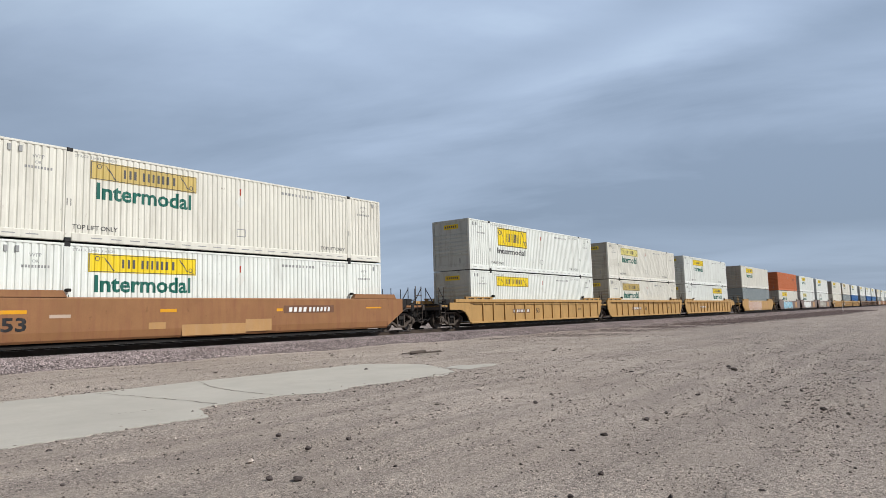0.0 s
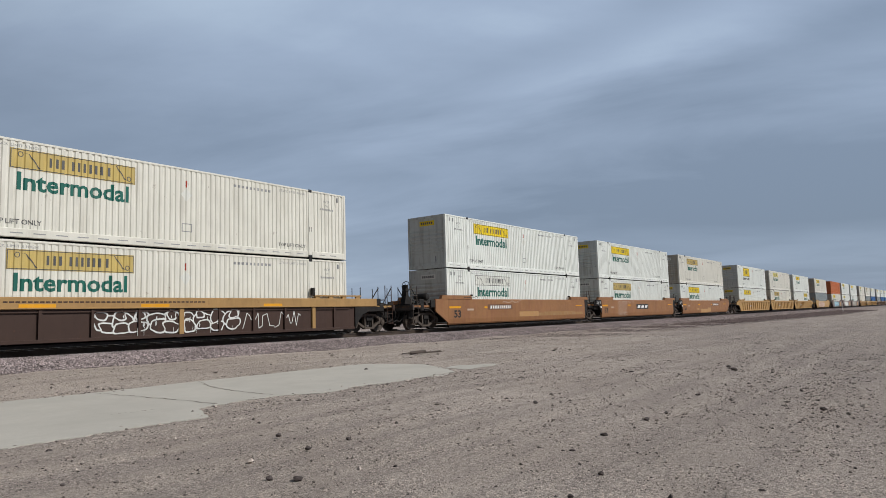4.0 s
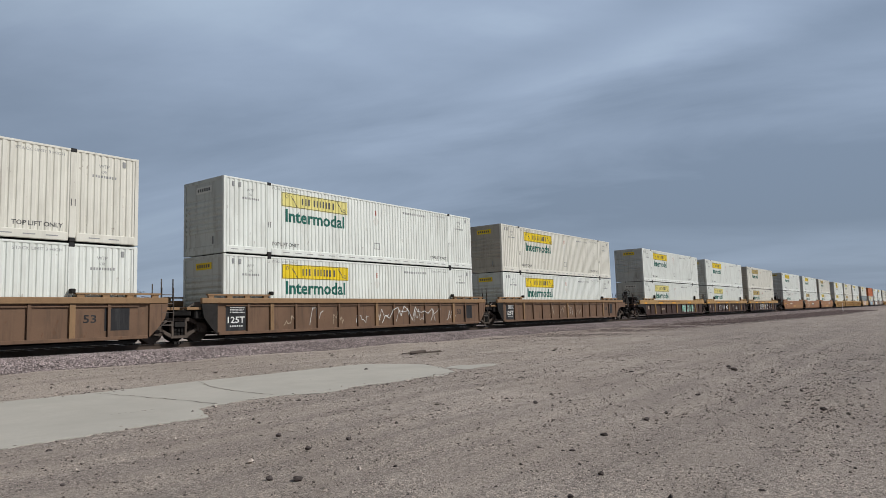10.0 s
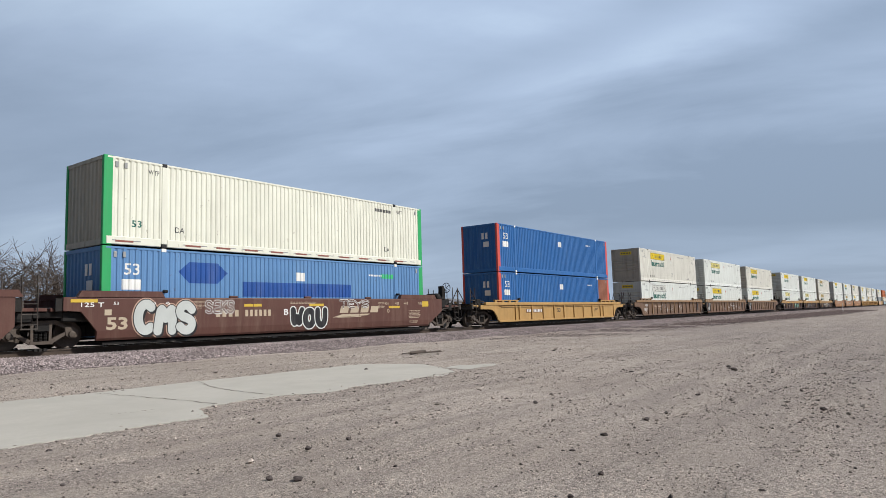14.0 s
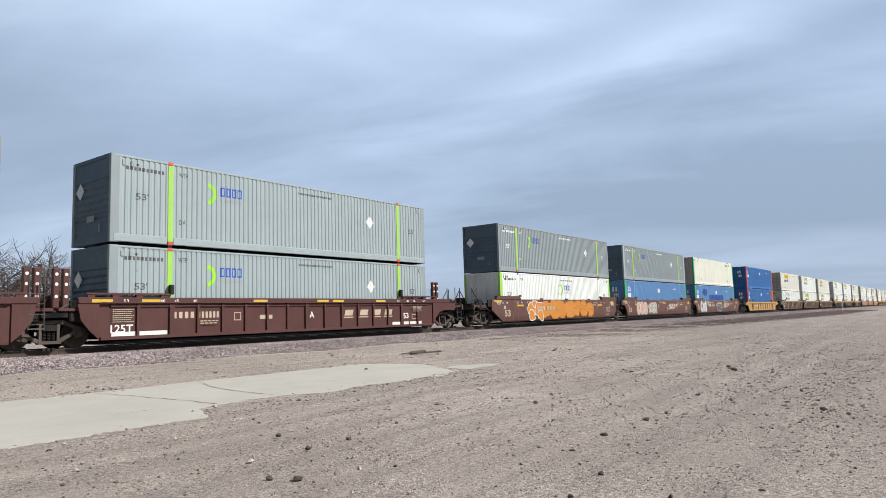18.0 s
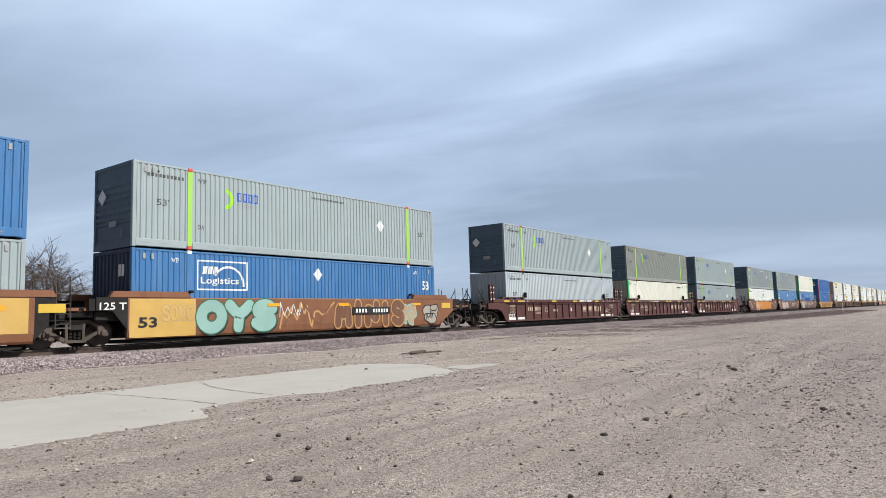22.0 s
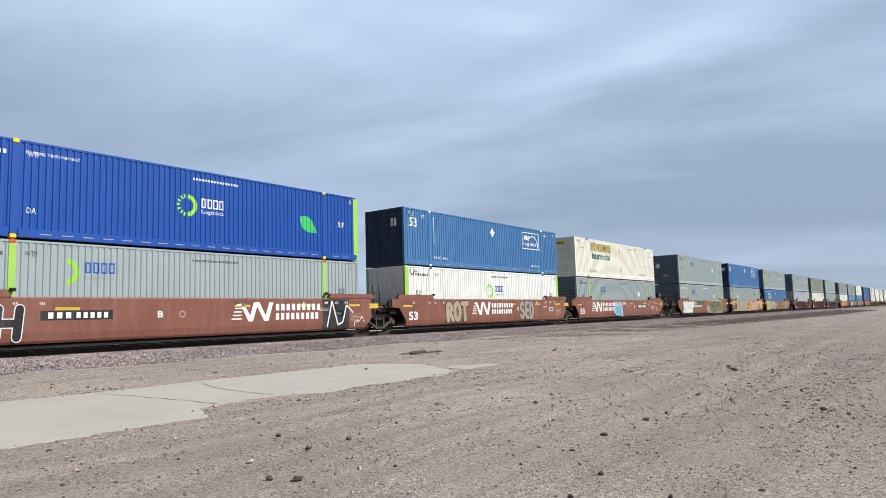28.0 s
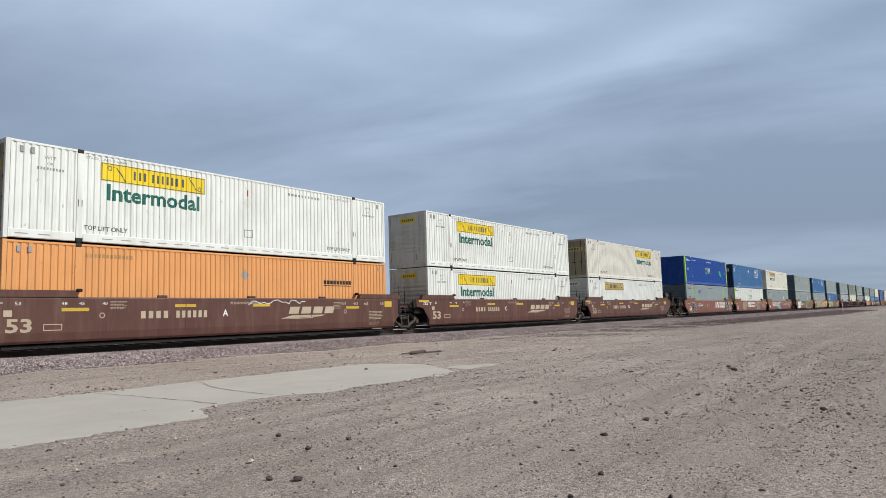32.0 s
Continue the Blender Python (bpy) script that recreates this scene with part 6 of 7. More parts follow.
def tens(car, x, z, material):
    """Load marks along the car's top."""
    for dx, s in ((0.0, "53"), (1.25, "48"), (1.75, "45"), (2.45, "40")):
        sw(car, s, x + dx, x + dx + 0.16, z, z + 0.1, material, 0.0)


def data_block(car, x0, x1, z0, z1, rows, material, n=8):
    def make():
        ps = []
        for i in range(rows):
            z, k = z1 - (i + 1) * (z1 - z0) / rows, n - (i % 3)
            p = (x1 - 0.05 * (i % 3) - x0) / k
            ps += [rect(x0 + j * p, x0 + (j + 0.75) * p, z + 0.012, z + (z1 - z0) / rows * 0.6) for j in range(k)]
        return poly_bm(ps)
    mark("stencil_block", ("data", x0, x1, z0, z1, rows, n), make, material, car, 1, "", False, SY)


def brown_car(k, rear, front, dark_rear, dark_front, number_x, big=None, patches=(), brake=0):
    car = well_car("faded orange-brown smooth-sided well car with dusty trucks", "smooth", C_BROWN, C_BROWN, (BLACK if dark_rear else C_BROWN, BLACK if dark_front else C_BROWN), TRIM, rear, front, brake)
    sw(car, "53", 0.3, 0.95, 0.55, 0.95, D_BLACK, 0.03)
    for a, b in ((-0.1, 0.95), (5.0, 5.6), (14.9, 15.9)):
        sp(car, a, b, 1.05 if a < 13 else 1.1, 1.16, STRIPE)
    sp(car, 1.55, 2.15, 0.92, 1.02, D_PINKISH)
    if dark_rear:
        sw(car, "125 T", -1.05, -0.35, 1.22, 1.4, D_WHITE, 0.01, 1, -1.497)
        sp(car, -0.42, -0.22, 0.92, 1.08, D_WHITE, 1, "white_plate", "", -1.497)
    if big is not None:
        b = sp(car, big, big + 2.8, 0.78, 1.2, D_BLACK, 1, "logo_ground", "dark logo board")
        mark("logo_block", ("ttl", big), lambda: poly_bm([
            [(big + 0.2 + 0.85 * i, 0.86), (big + 0.78 + 0.85 * i, 0.86), (big + 0.92 + 0.85 * i, 1.1), (big + 0.34 + 0.85 * i, 1.1)] for i in range(3)]), D_WHITE, b, 2, "", False, SY)
    else:
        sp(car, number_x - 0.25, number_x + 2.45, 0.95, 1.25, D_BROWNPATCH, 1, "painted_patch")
        sb(car, 4, number_x, number_x + 0.9, 1.0, 1.18, D_WHITE, 0.2, 2, slant=0.03)
        sb(car, 6, number_x + 1.05, number_x + 2.2, 1.0, 1.18, D_WHITE, 0.25, 2, slant=0.03)
        sp(car, number_x - 0.6, number_x - 0.3, 1.03, 1.14, STRIPE)
    if k == 1:
        throw_up(car, 15, "SNE", 2.9, 4.7, 0.3, 1.42, C_BROWN, G_WHITE, 1, SY, 0.3, rim=0.025)
        scribble(car, 16, 4.9, 6.4, 1.3, 1.48, 14, D_PINKISH)
    if k == 2:
        scribble(car, 17, 5.2, 7.4, 1.32, 1.46, 18, D_PINKISH)
        scribble(car, 18, 1.2, 2.6, 1.58, 1.7, 9, D_BLACK, 1, -1.52)
    for a, b, c, d, m in patches:
        sp(car, a, b, c, d, m, 1, "painted_patch", "buff repainted patch")
    return car


D_PINKISH = decal("faded_white_stripe", (0.55, 0.42, 0.33))
D_DUST = decal("golden_dust_coat", (0.34, 0.19, 0.075))
D_BROWNPATCH = decal("brown_number_patch", (0.16, 0.075, 0.04))


def chord_car(seed, rear, front, brake=0):
    # both end panels are black in place of the shadow beyond the web
    car = well_car("dark brown ribbed well car with rusty ochre top chord", "ribbed", C_DARKBROWN, C_OCHRE, (BLACK, BLACK), C_DARKBROWN, rear, front, brake, 1.18, tall_castings=True)
    for a, b in ((-0.7, -0.1), (3.0, 4.0), (6.6, 7.6), (11.5, 12.4)):
        sp(car, a, b, 1.22, 1.33, STRIPE)
    data_block(car, 2.6, 9.0, 1.36, 1.45, 1, C_DARKBROWN, 40)
    y = -1.415
    if seed == 5:
        for ch, a, b in (("M", 9.72, 10.45), ("i", 10.55, 10.83), ("L", 11.08, 11.5), ("D", 11.55, 12.05), ("U", 12.3, 12.72), ("E", 12.78, 13.3)):
            block_letters(car, ch, a, b, 0.44, 1.06, G_MINT, G_WHITE, 0.035, 1, y)
        sb(car, 5, 3.8, 4.6, 0.62, 0.82, D_BUFF, 0.3, 1, y)
        scribble(car, 55, 13.2, 14.2, 0.5, 0.8, 5, G_WHITE, 1, y)
    elif seed == 4:
        graffiti(car, 41, 3.75, 4.75, 0.5, 1.02, 1, C_DARKBROWN, G_WHITE, 1, y)
        sb(car, 2, 5.35, 6.35, 0.55, 0.95, D_MIDGRAY, 0.3, 1, y)
        mark("logo_block", "xx", lambda: poly_bm([[(6.6, 0.55), (6.9, 0.55), (7.75, 0.97), (7.45, 0.97)], [(7.45, 0.55), (7.75, 0.55), (6.95, 0.97), (6.65, 0.97)]]), G_WHITE, car, 1, "", False, y)
        scribble(car, 42, 11.0, 12.2, 0.45, 1.0, 14, G_WHITE, 1, y)
        sw(car, "125 T", 1.08, 1.86, 0.5, 0.75, D_MIDGRAY, 0.015, 1, y)
        scribble(car, 43, 10.0, 10.7, 0.75, 1.0, 6, D_BUFF, 1, y)
    else:
        graffiti(car, 31, 5.2, 10.4, 0.4, 1.1, 9, C_DARKBROWN, G_WHITE, 1, y)
        scribble(car, 32, 10.6, 13.4, 0.4, 1.05, 26, G_WHITE, 1, y)
    sp(car, 0.35, 0.6, 0.75, 1.0, D_BUFF, 1, "white_plate", "", y)
    return car


def tan_car(seed, rear, front, brake=0, main=None, label=None):
    main = main or C_TAN
    car = well_car(label or "sun-bleached brown ribbed well car with sprayed scrawls", "ribbed", main, C_TANCHORD if main is C_TAN else main, (BLACK if seed in (6, 7) else main, main), TRIM, rear, front, brake, 1.34, first=0.98, bays=10)
    y = -1.415
    if seed != 8:
        sp(car, 0.02, 0.9, 0.34, 1.3, D_BLACK, 1, "data_panel", "black data panel", y)
    sw(car, "125T", 0.1, 0.85, 0.62, 0.86, D_WHITE, 0.02, 2, y)
    data_block(car, 0.15, 0.8, 0.98, 1.22, 4, D_WHITE, 11)
    sb(car, 6, 0.2, 0.75, 0.48, 0.54, D_WHITE, 0.3, 2, y)
    sw(car, "53", LEN - 1.75, LEN - 1.35, 0.75, 1.0, D_BLACK, 0.015, 1, y)
    sp(car, LEN - 1.1, LEN - 0.3, 0.5, 1.2, D_BLACK, 1, "data_panel", "", y)
    rnd = random.Random(seed)
    for i in range(6 if seed != 7 else 9):
        a = 2.6 + i * 1.35
        if rnd.random() < 0.75:
            scribble(car, seed * 10 + i, a + 0.1, a + rnd.uniform(0.7, 1.15), 0.45, 1.15, rnd.randint(7, 14), D_BUFF if rnd.random() < 0.4 else G_WHITE, 1, y, 0.022)
    if seed == 7:
        scribble(car, 777, 8.4, 12.4, 0.42, 1.2, 15, G_WHITE, 1, -1.49, 0.03)
    if seed == 8:
        sp(car, 2.5, 4.6, 0.85, 1.1, D_BROWNPATCH, 1, "number_board", "", y)
        sb(car, 4, 2.65, 3.35, 0.9, 1.05, D_BUFF, 0.25, 2, y)
        sb(car, 6, 3.5, 4.5, 0.9, 1.05, D_BUFF, 0.25, 2, y)
    return car


def yellow_car(low=0.17, rear=True, front=True, number=2.6, brake=0, label="yellow ribbed well car with dusty dark trucks"):
    car = well_car(label, "ribbed", C_YELLOW, C_YELLOW, (C_YELLOW, C_YELLOW), TRIM, rear, front, brake, 1.36, low=low, first=0.95 if low == 0 else POST - 0.5, bays=10 if low == 0 else 8)
    y = -1.415
    sp(car, number, number + 2.1, 0.72, 0.96, D_BROWNPATCH, 1, "number_board", "", y)
    sb(car, 4, number + 0.12, number + 0.8, 0.76, 0.92, D_WHITE, 0.25, 2, y)
    sb(car, 6, number + 0.95, number + 2.0, 0.76, 0.92, D_WHITE, 0.25, 2, y)
    sw(car, "53", 7.1, 7.55, 0.7, 0.98, D_BLACK, 0.015, 1, y)
    data_block(car, 13.0, 13.5, 0.8, 0.95, 2, D_BLACK, 4)
    return car


def maroon_ribbed(letter, seed, rear, front, brake=0):
    car = well_car("maroon ribbed well car with white stencils and yellow stripes", "ribbed", C_MAROON, C_MAROON, (C_MAROON, C_MAROON), TRIM, rear, front, brake, 1.34, tall_castings=True, first=0.9, bays=12)
    for a in (-0.6, 1.0, 5.4, 8.6, 9.5, 12.2):
        sp(car, a, a + 0.65, 1.38, 1.48, D_GOLDSTRIPE)
    tens(car, 0.4, 1.38, D_WHITE)
    y = -1.415
    sw(car, "125T", 0.03, 0.76, 0.42, 0.68, D_WHITE, 0.02, 1, y)
    data_block(car, 0.05, 0.75, 0.74, 1.2, 7, D_BUFF, 12)
    for a, b in ((0.06, 0.85), (0.95, 1.95), (LEN - 2.75, LEN - 1.55), (LEN - 1.45, LEN - 0.55)):
        sp(car, a, b, 0.315, 0.45, D_PLAIN, 1, "painted_patch", "pale repainted panel", y)
    for dx, n in ((0.35, "53"), (1.1, "48"), (1.6, "45"), (2.3, "40")):
        sw(car, n, LEN - dx - 0.18, LEN - dx, 1.38, 1.48, D_WHITE, 0.004)
    sb(car, 4, 2.15, 2.95, 0.84, 1.06, D_BUFF, 0.22, 1, y)
    sb(car, 6, 3.1, 3.95, 0.84, 1.06, D_BUFF, 0.22, 1, y)
    data_block(car, 3.15, 3.9, 0.62, 0.78, 2, D_BUFF, 5)
    mark("stencil_frame", "stf", lambda: poly_bm(outline(4.6, 4.9, 0.72, 1.02, 0.03)), D_BUFF, car, 1, "", False, y)
    sp(car, 5.75, 6.35, 0.75, 0.9, D_BUFF, 1, "white_plate", "", y)
    sw(car, letter, 8.25, 8.5, 0.75, 1.0, D_WHITE, 0.02, 1, y)
    # the road's name stays four plain blocks, one between each pair of posts
    for x in (10.25, 11.2, 12.05, 12.85):
        mark("lettering_bar", ("rib", x), lambda: poly_bm([[(x, 0.8), (x + 0.5, 0.8), (x + 0.58, 1.05), (x + 0.08, 1.05)], [(x - 0.05, 0.7), (x + 0.55, 0.7), (x + 0.57, 0.75), (x - 0.03, 0.75)]]), D_BUFF, car, 1, "", False, y)
    sw(car, "53", LEN - 1.95, LEN - 1.55, 0.6, 0.86, D_WHITE, 0.02, 1, y)
    data_block(car, LEN - 1.3, LEN - 0.6, 0.92, 1.2, 5, D_BUFF, 12)
    mark("stencil_frame", "stg", lambda: poly_bm(outline(LEN - 1.3, LEN - 0.85, 0.55, 0.8, 0.03)), D_BUFF, car, 1, "", False, y)
    if seed == 15:
        sw(car, "GRAPHIX GRIMEG", 9.66, 11.75, 1.365, 1.515, G_WHITE, 0.04, 2)
    if seed == 14:
        scribble(car, 141, 3.6, 6.6, 1.37, 1.5, 20, G_WHITE, 2)
        scribble(car, 142, 6.8, 8.4, 0.9, 1.2, 4, G_BLACK, 1, y, 0.05)
    # tall slotted stands at the coupled ends
    for dx in (-1.6, -1.32, LEN + 0.72, LEN + 1.0):
        st = bx("end_stand", car, C_MAROON, dx, dx + 0.19, -1.2, -1.05, 1.22, 2.42, "maroon slotted end stand", 0.02)
        for z in (0.35, 0.72, 1.02):
            piece("stand_hole", "hole", lambda: lathe(bmesh.new(), [(-0.005, 0.001), (-0.004, 0.05), (0.0, 0.051)], 12), D_PLAIN, st, "", (0.095, -0.003, z))
    return car


D_GOLDSTRIPE = decal("old_gold_stripe_film", (0.62, 0.42, 0.05))


def swoosh(car, x0, z0, w, h, material):
    """The road's slanted emblem as plain slanted blocks with a tail."""
    def make():
        ps = []
        for i in range(4):
            a = x0 + w * (0.14 + 0.215 * i)
            ps.append([(a, z0 + h * 0.42), (a + w * 0.17, z0 + h * 0.42), (a + w * 0.2, z0 + h), (a + w * 0.03, z0 + h)])
        ps.append([(x0, z0 + h * 0.02), (x0 + w * 0.2, z0 + h * 0.3), (x0 + w * 0.8, z0 + h * 0.3), (x0 + w * 0.72, z0 + h * 0.16)])
        ps.append([(x0, z0), (x0 + w * 0.55, z0 + h * 0.1), (x0 + w * 0.6, z0 + h * 0.03), (x0 + w * 0.3, z0)])
        return poly_bm(ps)
    mark("road_emblem", ("sw", x0, z0, w, h), make, material, car, 1, "buff slanted emblem", False, SY)


def maroon_smooth(letter, seed, rear, front, number=4.0, brake=0, dark_rear=True):
    car = well_car("maroon smooth-sided well car with buff stencils", "smooth", C_DUSTMAROON, C_DUSTMAROON, (C_DUSTMAROON, C_DUSTMAROON), TRIM, rear, front, brake)
    tens(car, 0.3, 1.3, D_WHITE)
    sw(car, "125 T", -0.7, 0.0, 1.24, 1.38, D_WHITE, 0.008, 1, -1.5)
    sw(car, "53", 0.08, 0.76, 0.52, 0.92, D_BUFF, 0.03)
    for a, z in ((-1.0, 1.38), (1.55, 1.12), (5.2, 1.22), (8.4, 1.22), (13.3, 1.1)):
        sp(car, a, a + 0.8, z, z + 0.1, D_GOLDSTRIPE)
    sp(car, LEN - 0.35, LEN + 0.15, 1.16, 1.42, D_GOLDSTRIPE, 1, "yellow_plate")
    sp(car, 0.02, 0.24, 0.98, 1.16, D_BUFF, 1, "white_plate")
    data_block(car, 3.0, 3.55, 1.16, 1.44, 6, D_BUFF, 11)
    mark("round_stencil", ("rs", 2.75), lambda: poly_bm(arc(2.75, 0.98, 0.06, 0.09, 0, 360, 12)), D_BUFF, car, 1, "", False, SY)
    if seed in (22, 23, 24):
        mark("stencil_frame", "tfr", lambda: poly_bm(outline(1.06, 1.58, 0.56, 0.75, 0.025)), D_BUFF, car, 1, "", False, SY)
    up = 9 if seed == 12 else 1
    sb(car, 4, number, number + 0.95, 0.86, 1.1, D_BUFF, 0.22, up)
    sb(car, 6, number + 1.25, number + 2.43, 0.86, 1.1, D_BUFF, 0.22, up)
    sw(car, letter, number + 3.08, number + 3.3, 0.88, 1.12, D_WHITE, 0.02)
    data_block(car, 7.4, 8.8, 1.3, 1.42, 2, D_BUFF, 10)
    swoosh(car, 9.7, 0.72, 2.95, 0.48, D_BUFF)
    data_block(car, LEN - 1.4, LEN - 0.5, 0.6, 1.0, 6, D_BUFF, 16)
    for dx, n in ((0.45, "53"), (1.55, "48"), (2.2, "45"), (2.95, "40")):
        sw(car, n, LEN - dx - 0.2, LEN - dx, 1.26, 1.37, D_BUFF, 0.004)
        sp(car, LEN - dx + 0.04, LEN - dx + 0.07, 1.25, 1.39, D_BUFF, 1, "load_tick")
    data_block(car, LEN - 3.6, LEN - 3.15, 1.1, 1.4, 5, D_BUFF, 8)
    data_block(car, LEN - 1.4, LEN - 0.7, 0.36, 0.5, 3, D_BUFF, 12)
    mark("round_stencil", ("rs3", 2.75), lambda: poly_bm(arc(LEN - 2.9, 0.98, 0.06, 0.09, 0, 360, 12)), D_BUFF, car, 1, "", False, SY)
    for x in (5.6, 11.3):
        bx("weld_seam", car, C_DUSTMAROON, x, x + 0.025, -1.505, -1.49, 0.52, 1.5)
    for x in (4.6, 8.2, 11.8):
        bx("side_lug", car, C_DUSTMAROON, x, x + 0.35, -1.48, -1.38, 1.542, 1.62, bev=0.02)
    if seed == 12:
        graffiti(car, 121, 3.0, 4.9, 0.24, 1.5, 2, G_ORANGE, G_WHITE, 1, SY, False)
        graffiti(car, 125, 4.4, 9.2, 0.3, 1.5, 4, G_ORANGE, G_ORANGE, 2, SY, False)
        graffiti(car, 122, 8.2, 12.5, 0.34, 1.5, 4, G_ORANGE, G_RUST, 2, SY, False)
        scribble(car, 124, LEN - 0.7, LEN + 0.2, 1.0, 1.4, 8, G_WHITE, 2)
    elif seed == 11:
        throw_up(car, 111, "COS", 1.9, 4.3, 0.3, 1.35, G_PINK, G_WHITE, 1, SY, 0.4)
        scribble(car, 112, 9.5, 11.5, 0.5, 1.2, 12, G_WHITE)
        throw_up(car, 113, "NER", 4.8, 6.7, 0.4, 1.3, G_GRAY, G_WHITE, 1, SY, 0.36)
    elif seed == 10:
        throw_up(car, 101, "CMS", 0.95, 3.15, 0.26, 1.48, G_SILVER, G_BLACK, 1, SY, 0.42, G_PINK, G_BLACK, True, 0.03)
        throw_up(car, 102, "SEKS", 3.55, 4.75, 0.98, 1.46, C_DUSTMAROON, G_WHITE, 1, SY, 0.2, rim=0.022)
        throw_up(car, 103, "WOU", 7.4, 9.35, 0.3, 1.2, G_BLACK, G_WHITE, 1, SY, 0.42)
        throw_up(car, 104, "TEYS", 10.1, 11.9, 1.12, 1.48, C_DUSTMAROON, G_WHITE, 6, SY, 0.14, rim=0.02)
    elif seed == 24:
        scribble(car, 241, 8.2, 11.0, 1.28, 1.48, 16, G_WHITE)
    return car


def container_road(seed, rear, front, brake=0):
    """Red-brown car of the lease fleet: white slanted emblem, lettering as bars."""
    car = well_car("red-brown smooth-sided well car with white emblem and graffiti", "smooth", C_REDBROWN, C_REDBROWN, (C_REDBROWN, C_REDBROWN), TRIM, rear, front, brake)
    tens(car, 0.3, 1.3, D_WHITE)
    sw(car, "53", 0.0, 0.7, 0.5, 0.92, D_WHITE, 0.03)
    for a, z in ((-0.4, 1.15), (3.2, 1.15), (9.4, 1.2), (12.5, 1.2), (15.3, 1.2)):
        sp(car, a, a + 0.7, z, z + 0.09, D_GOLDSTRIPE)
        sp(car, a, a + 0.7, z + 0.09, z + 0.24, D_BROWNPATCH, 1, "painted_patch")
    sp(car, LEN + 0.45, LEN + 1.05, 1.1, 1.32, D_GOLDSTRIPE, 1, "yellow_plate", "", -1.497)
    x = 9.6 if seed == 21 else 5.75 if seed == 20 else 2.3

    def wings():
        ps = []
        for i in range(4):
            a = x + i * 0.36
            ps.append([(a, 1.38), (a + 0.2, 1.38), (a + 0.62, 0.66), (a + 0.42, 0.66)] if i % 2 == 0 else [(a + 0.06, 0.66), (a + 0.26, 0.66), (a + 0.5, 1.38), (a + 0.3, 1.38)])
        for k in range(5):
            z = 0.74 + k * 0.13
            ps.append([(x - 0.35 + k * 0.05, z), (x + 0.1, z), (x + 0.12, z + 0.05), (x - 0.3 + k * 0.05, z + 0.05)])
        return poly_bm(ps)
    mark("road_emblem", ("wing", x), wings, D_WHITE, car, 1, "white slanted emblem", False, SY)
    sb(car, 9, x + 1.7, x + 4.0, 1.06, 1.32, D_WHITE, 0.2)
    sb(car, 9, x + 1.7, x + 3.9, 0.7, 0.96, D_WHITE, 0.2)
    nx = 2.9 if seed == 21 else 11.1
    if seed != 20:
        sp(car, nx - 0.1, nx + 2.0, 0.86, 1.14, D_BLACK, 1, "number_board")
        sb(car, 3, nx + 0.1, nx + 0.75, 0.91, 1.09, D_WHITE, 0.22, 2)
        sb(car, 5, nx + 0.9, nx + 1.85, 0.91, 1.09, D_WHITE, 0.22, 2)
    sw(car, {19: "A", 20: "C", 21: "B"}[seed], 6.4 if seed == 21 else 10.3, 6.6 if seed == 21 else 10.5, 0.88, 1.1, D_WHITE, 0.02)
    mark("round_stencil", ("rs2", nx), lambda: poly_bm(arc(nx + 4.4 if seed == 21 else nx - 2.0, 0.98, 0.09, 0.12, 0, 360, 12)), D_BUFF, car, 1, "", False, SY)
    data_block(car, LEN - 0.75, LEN - 0.1, 0.55, 0.9, 6, D_BUFF, 12)
    data_block(car, LEN - 2.6, LEN - 2.0, 1.02, 1.16, 3, D_WHITE, 10)
    for dx, n in ((0.9, "53"), (1.5, "45"), (2.1, "48"), (3.3, "40")):
        sw(car, n, LEN - dx - 0.2, LEN - dx, 1.3, 1.41, D_WHITE, 0.004)
    sp(car, LEN - 1.75, LEN - 1.25, 0.78, 1.02, D_PLAIN, 1, "white_plate", "white framed data plate")
    sp(car, LEN - 1.68, LEN - 1.32, 0.83, 0.97, G_DEEP, 2, "plate_ground")
    if seed == 21:
        throw_up(car, 211, "BH", 0.82, 2.3, 0.26, 1.32, G_BLACK, G_WHITE, 1, SY, 0.3, rim=0.03)
        sp(car, 13.75, 15.3, 0.28, 1.5, G_BLACK, 1, "painted_patch", "black sprayed patch with white strokes")
        scribble(car, 212, 14.0, 15.5, 0.35, 1.45, 5, G_WHITE, 2, SY, 0.07)
        scribble(car, 213, 15.6, 16.2, 0.3, 0.9, 10, G_WHITE, 2)
    elif seed == 20:
        throw_up(car, 201, "ROT", 3.0, 5.06, 0.3, 1.45, G_TAN, G_BLACK, 1, SY, 0.4)
        throw_up(car, 202, "SED", 10.6, 12.3, 0.3, 1.45, G_GRAY, G_BLACK, 1, SY, 0.4)
    else:
        graffiti(car, 191, 6.4, 7.8, 0.26, 1.46, 2, G_SKY, G_PINK, 1, SY, False)
        graffiti(car, 192, 6.1, 7.3, 0.28, 0.95, 2, G_SKY, G_BLACK, 5, SY)
        sw(car, "505", 7.9, 8.5, 1.15, 1.35, D_WHITE, 0.02)
        scribble(car, 193, 6.0, 6.7, 1.2, 1.45, 6, G_WHITE, 2)
    return car


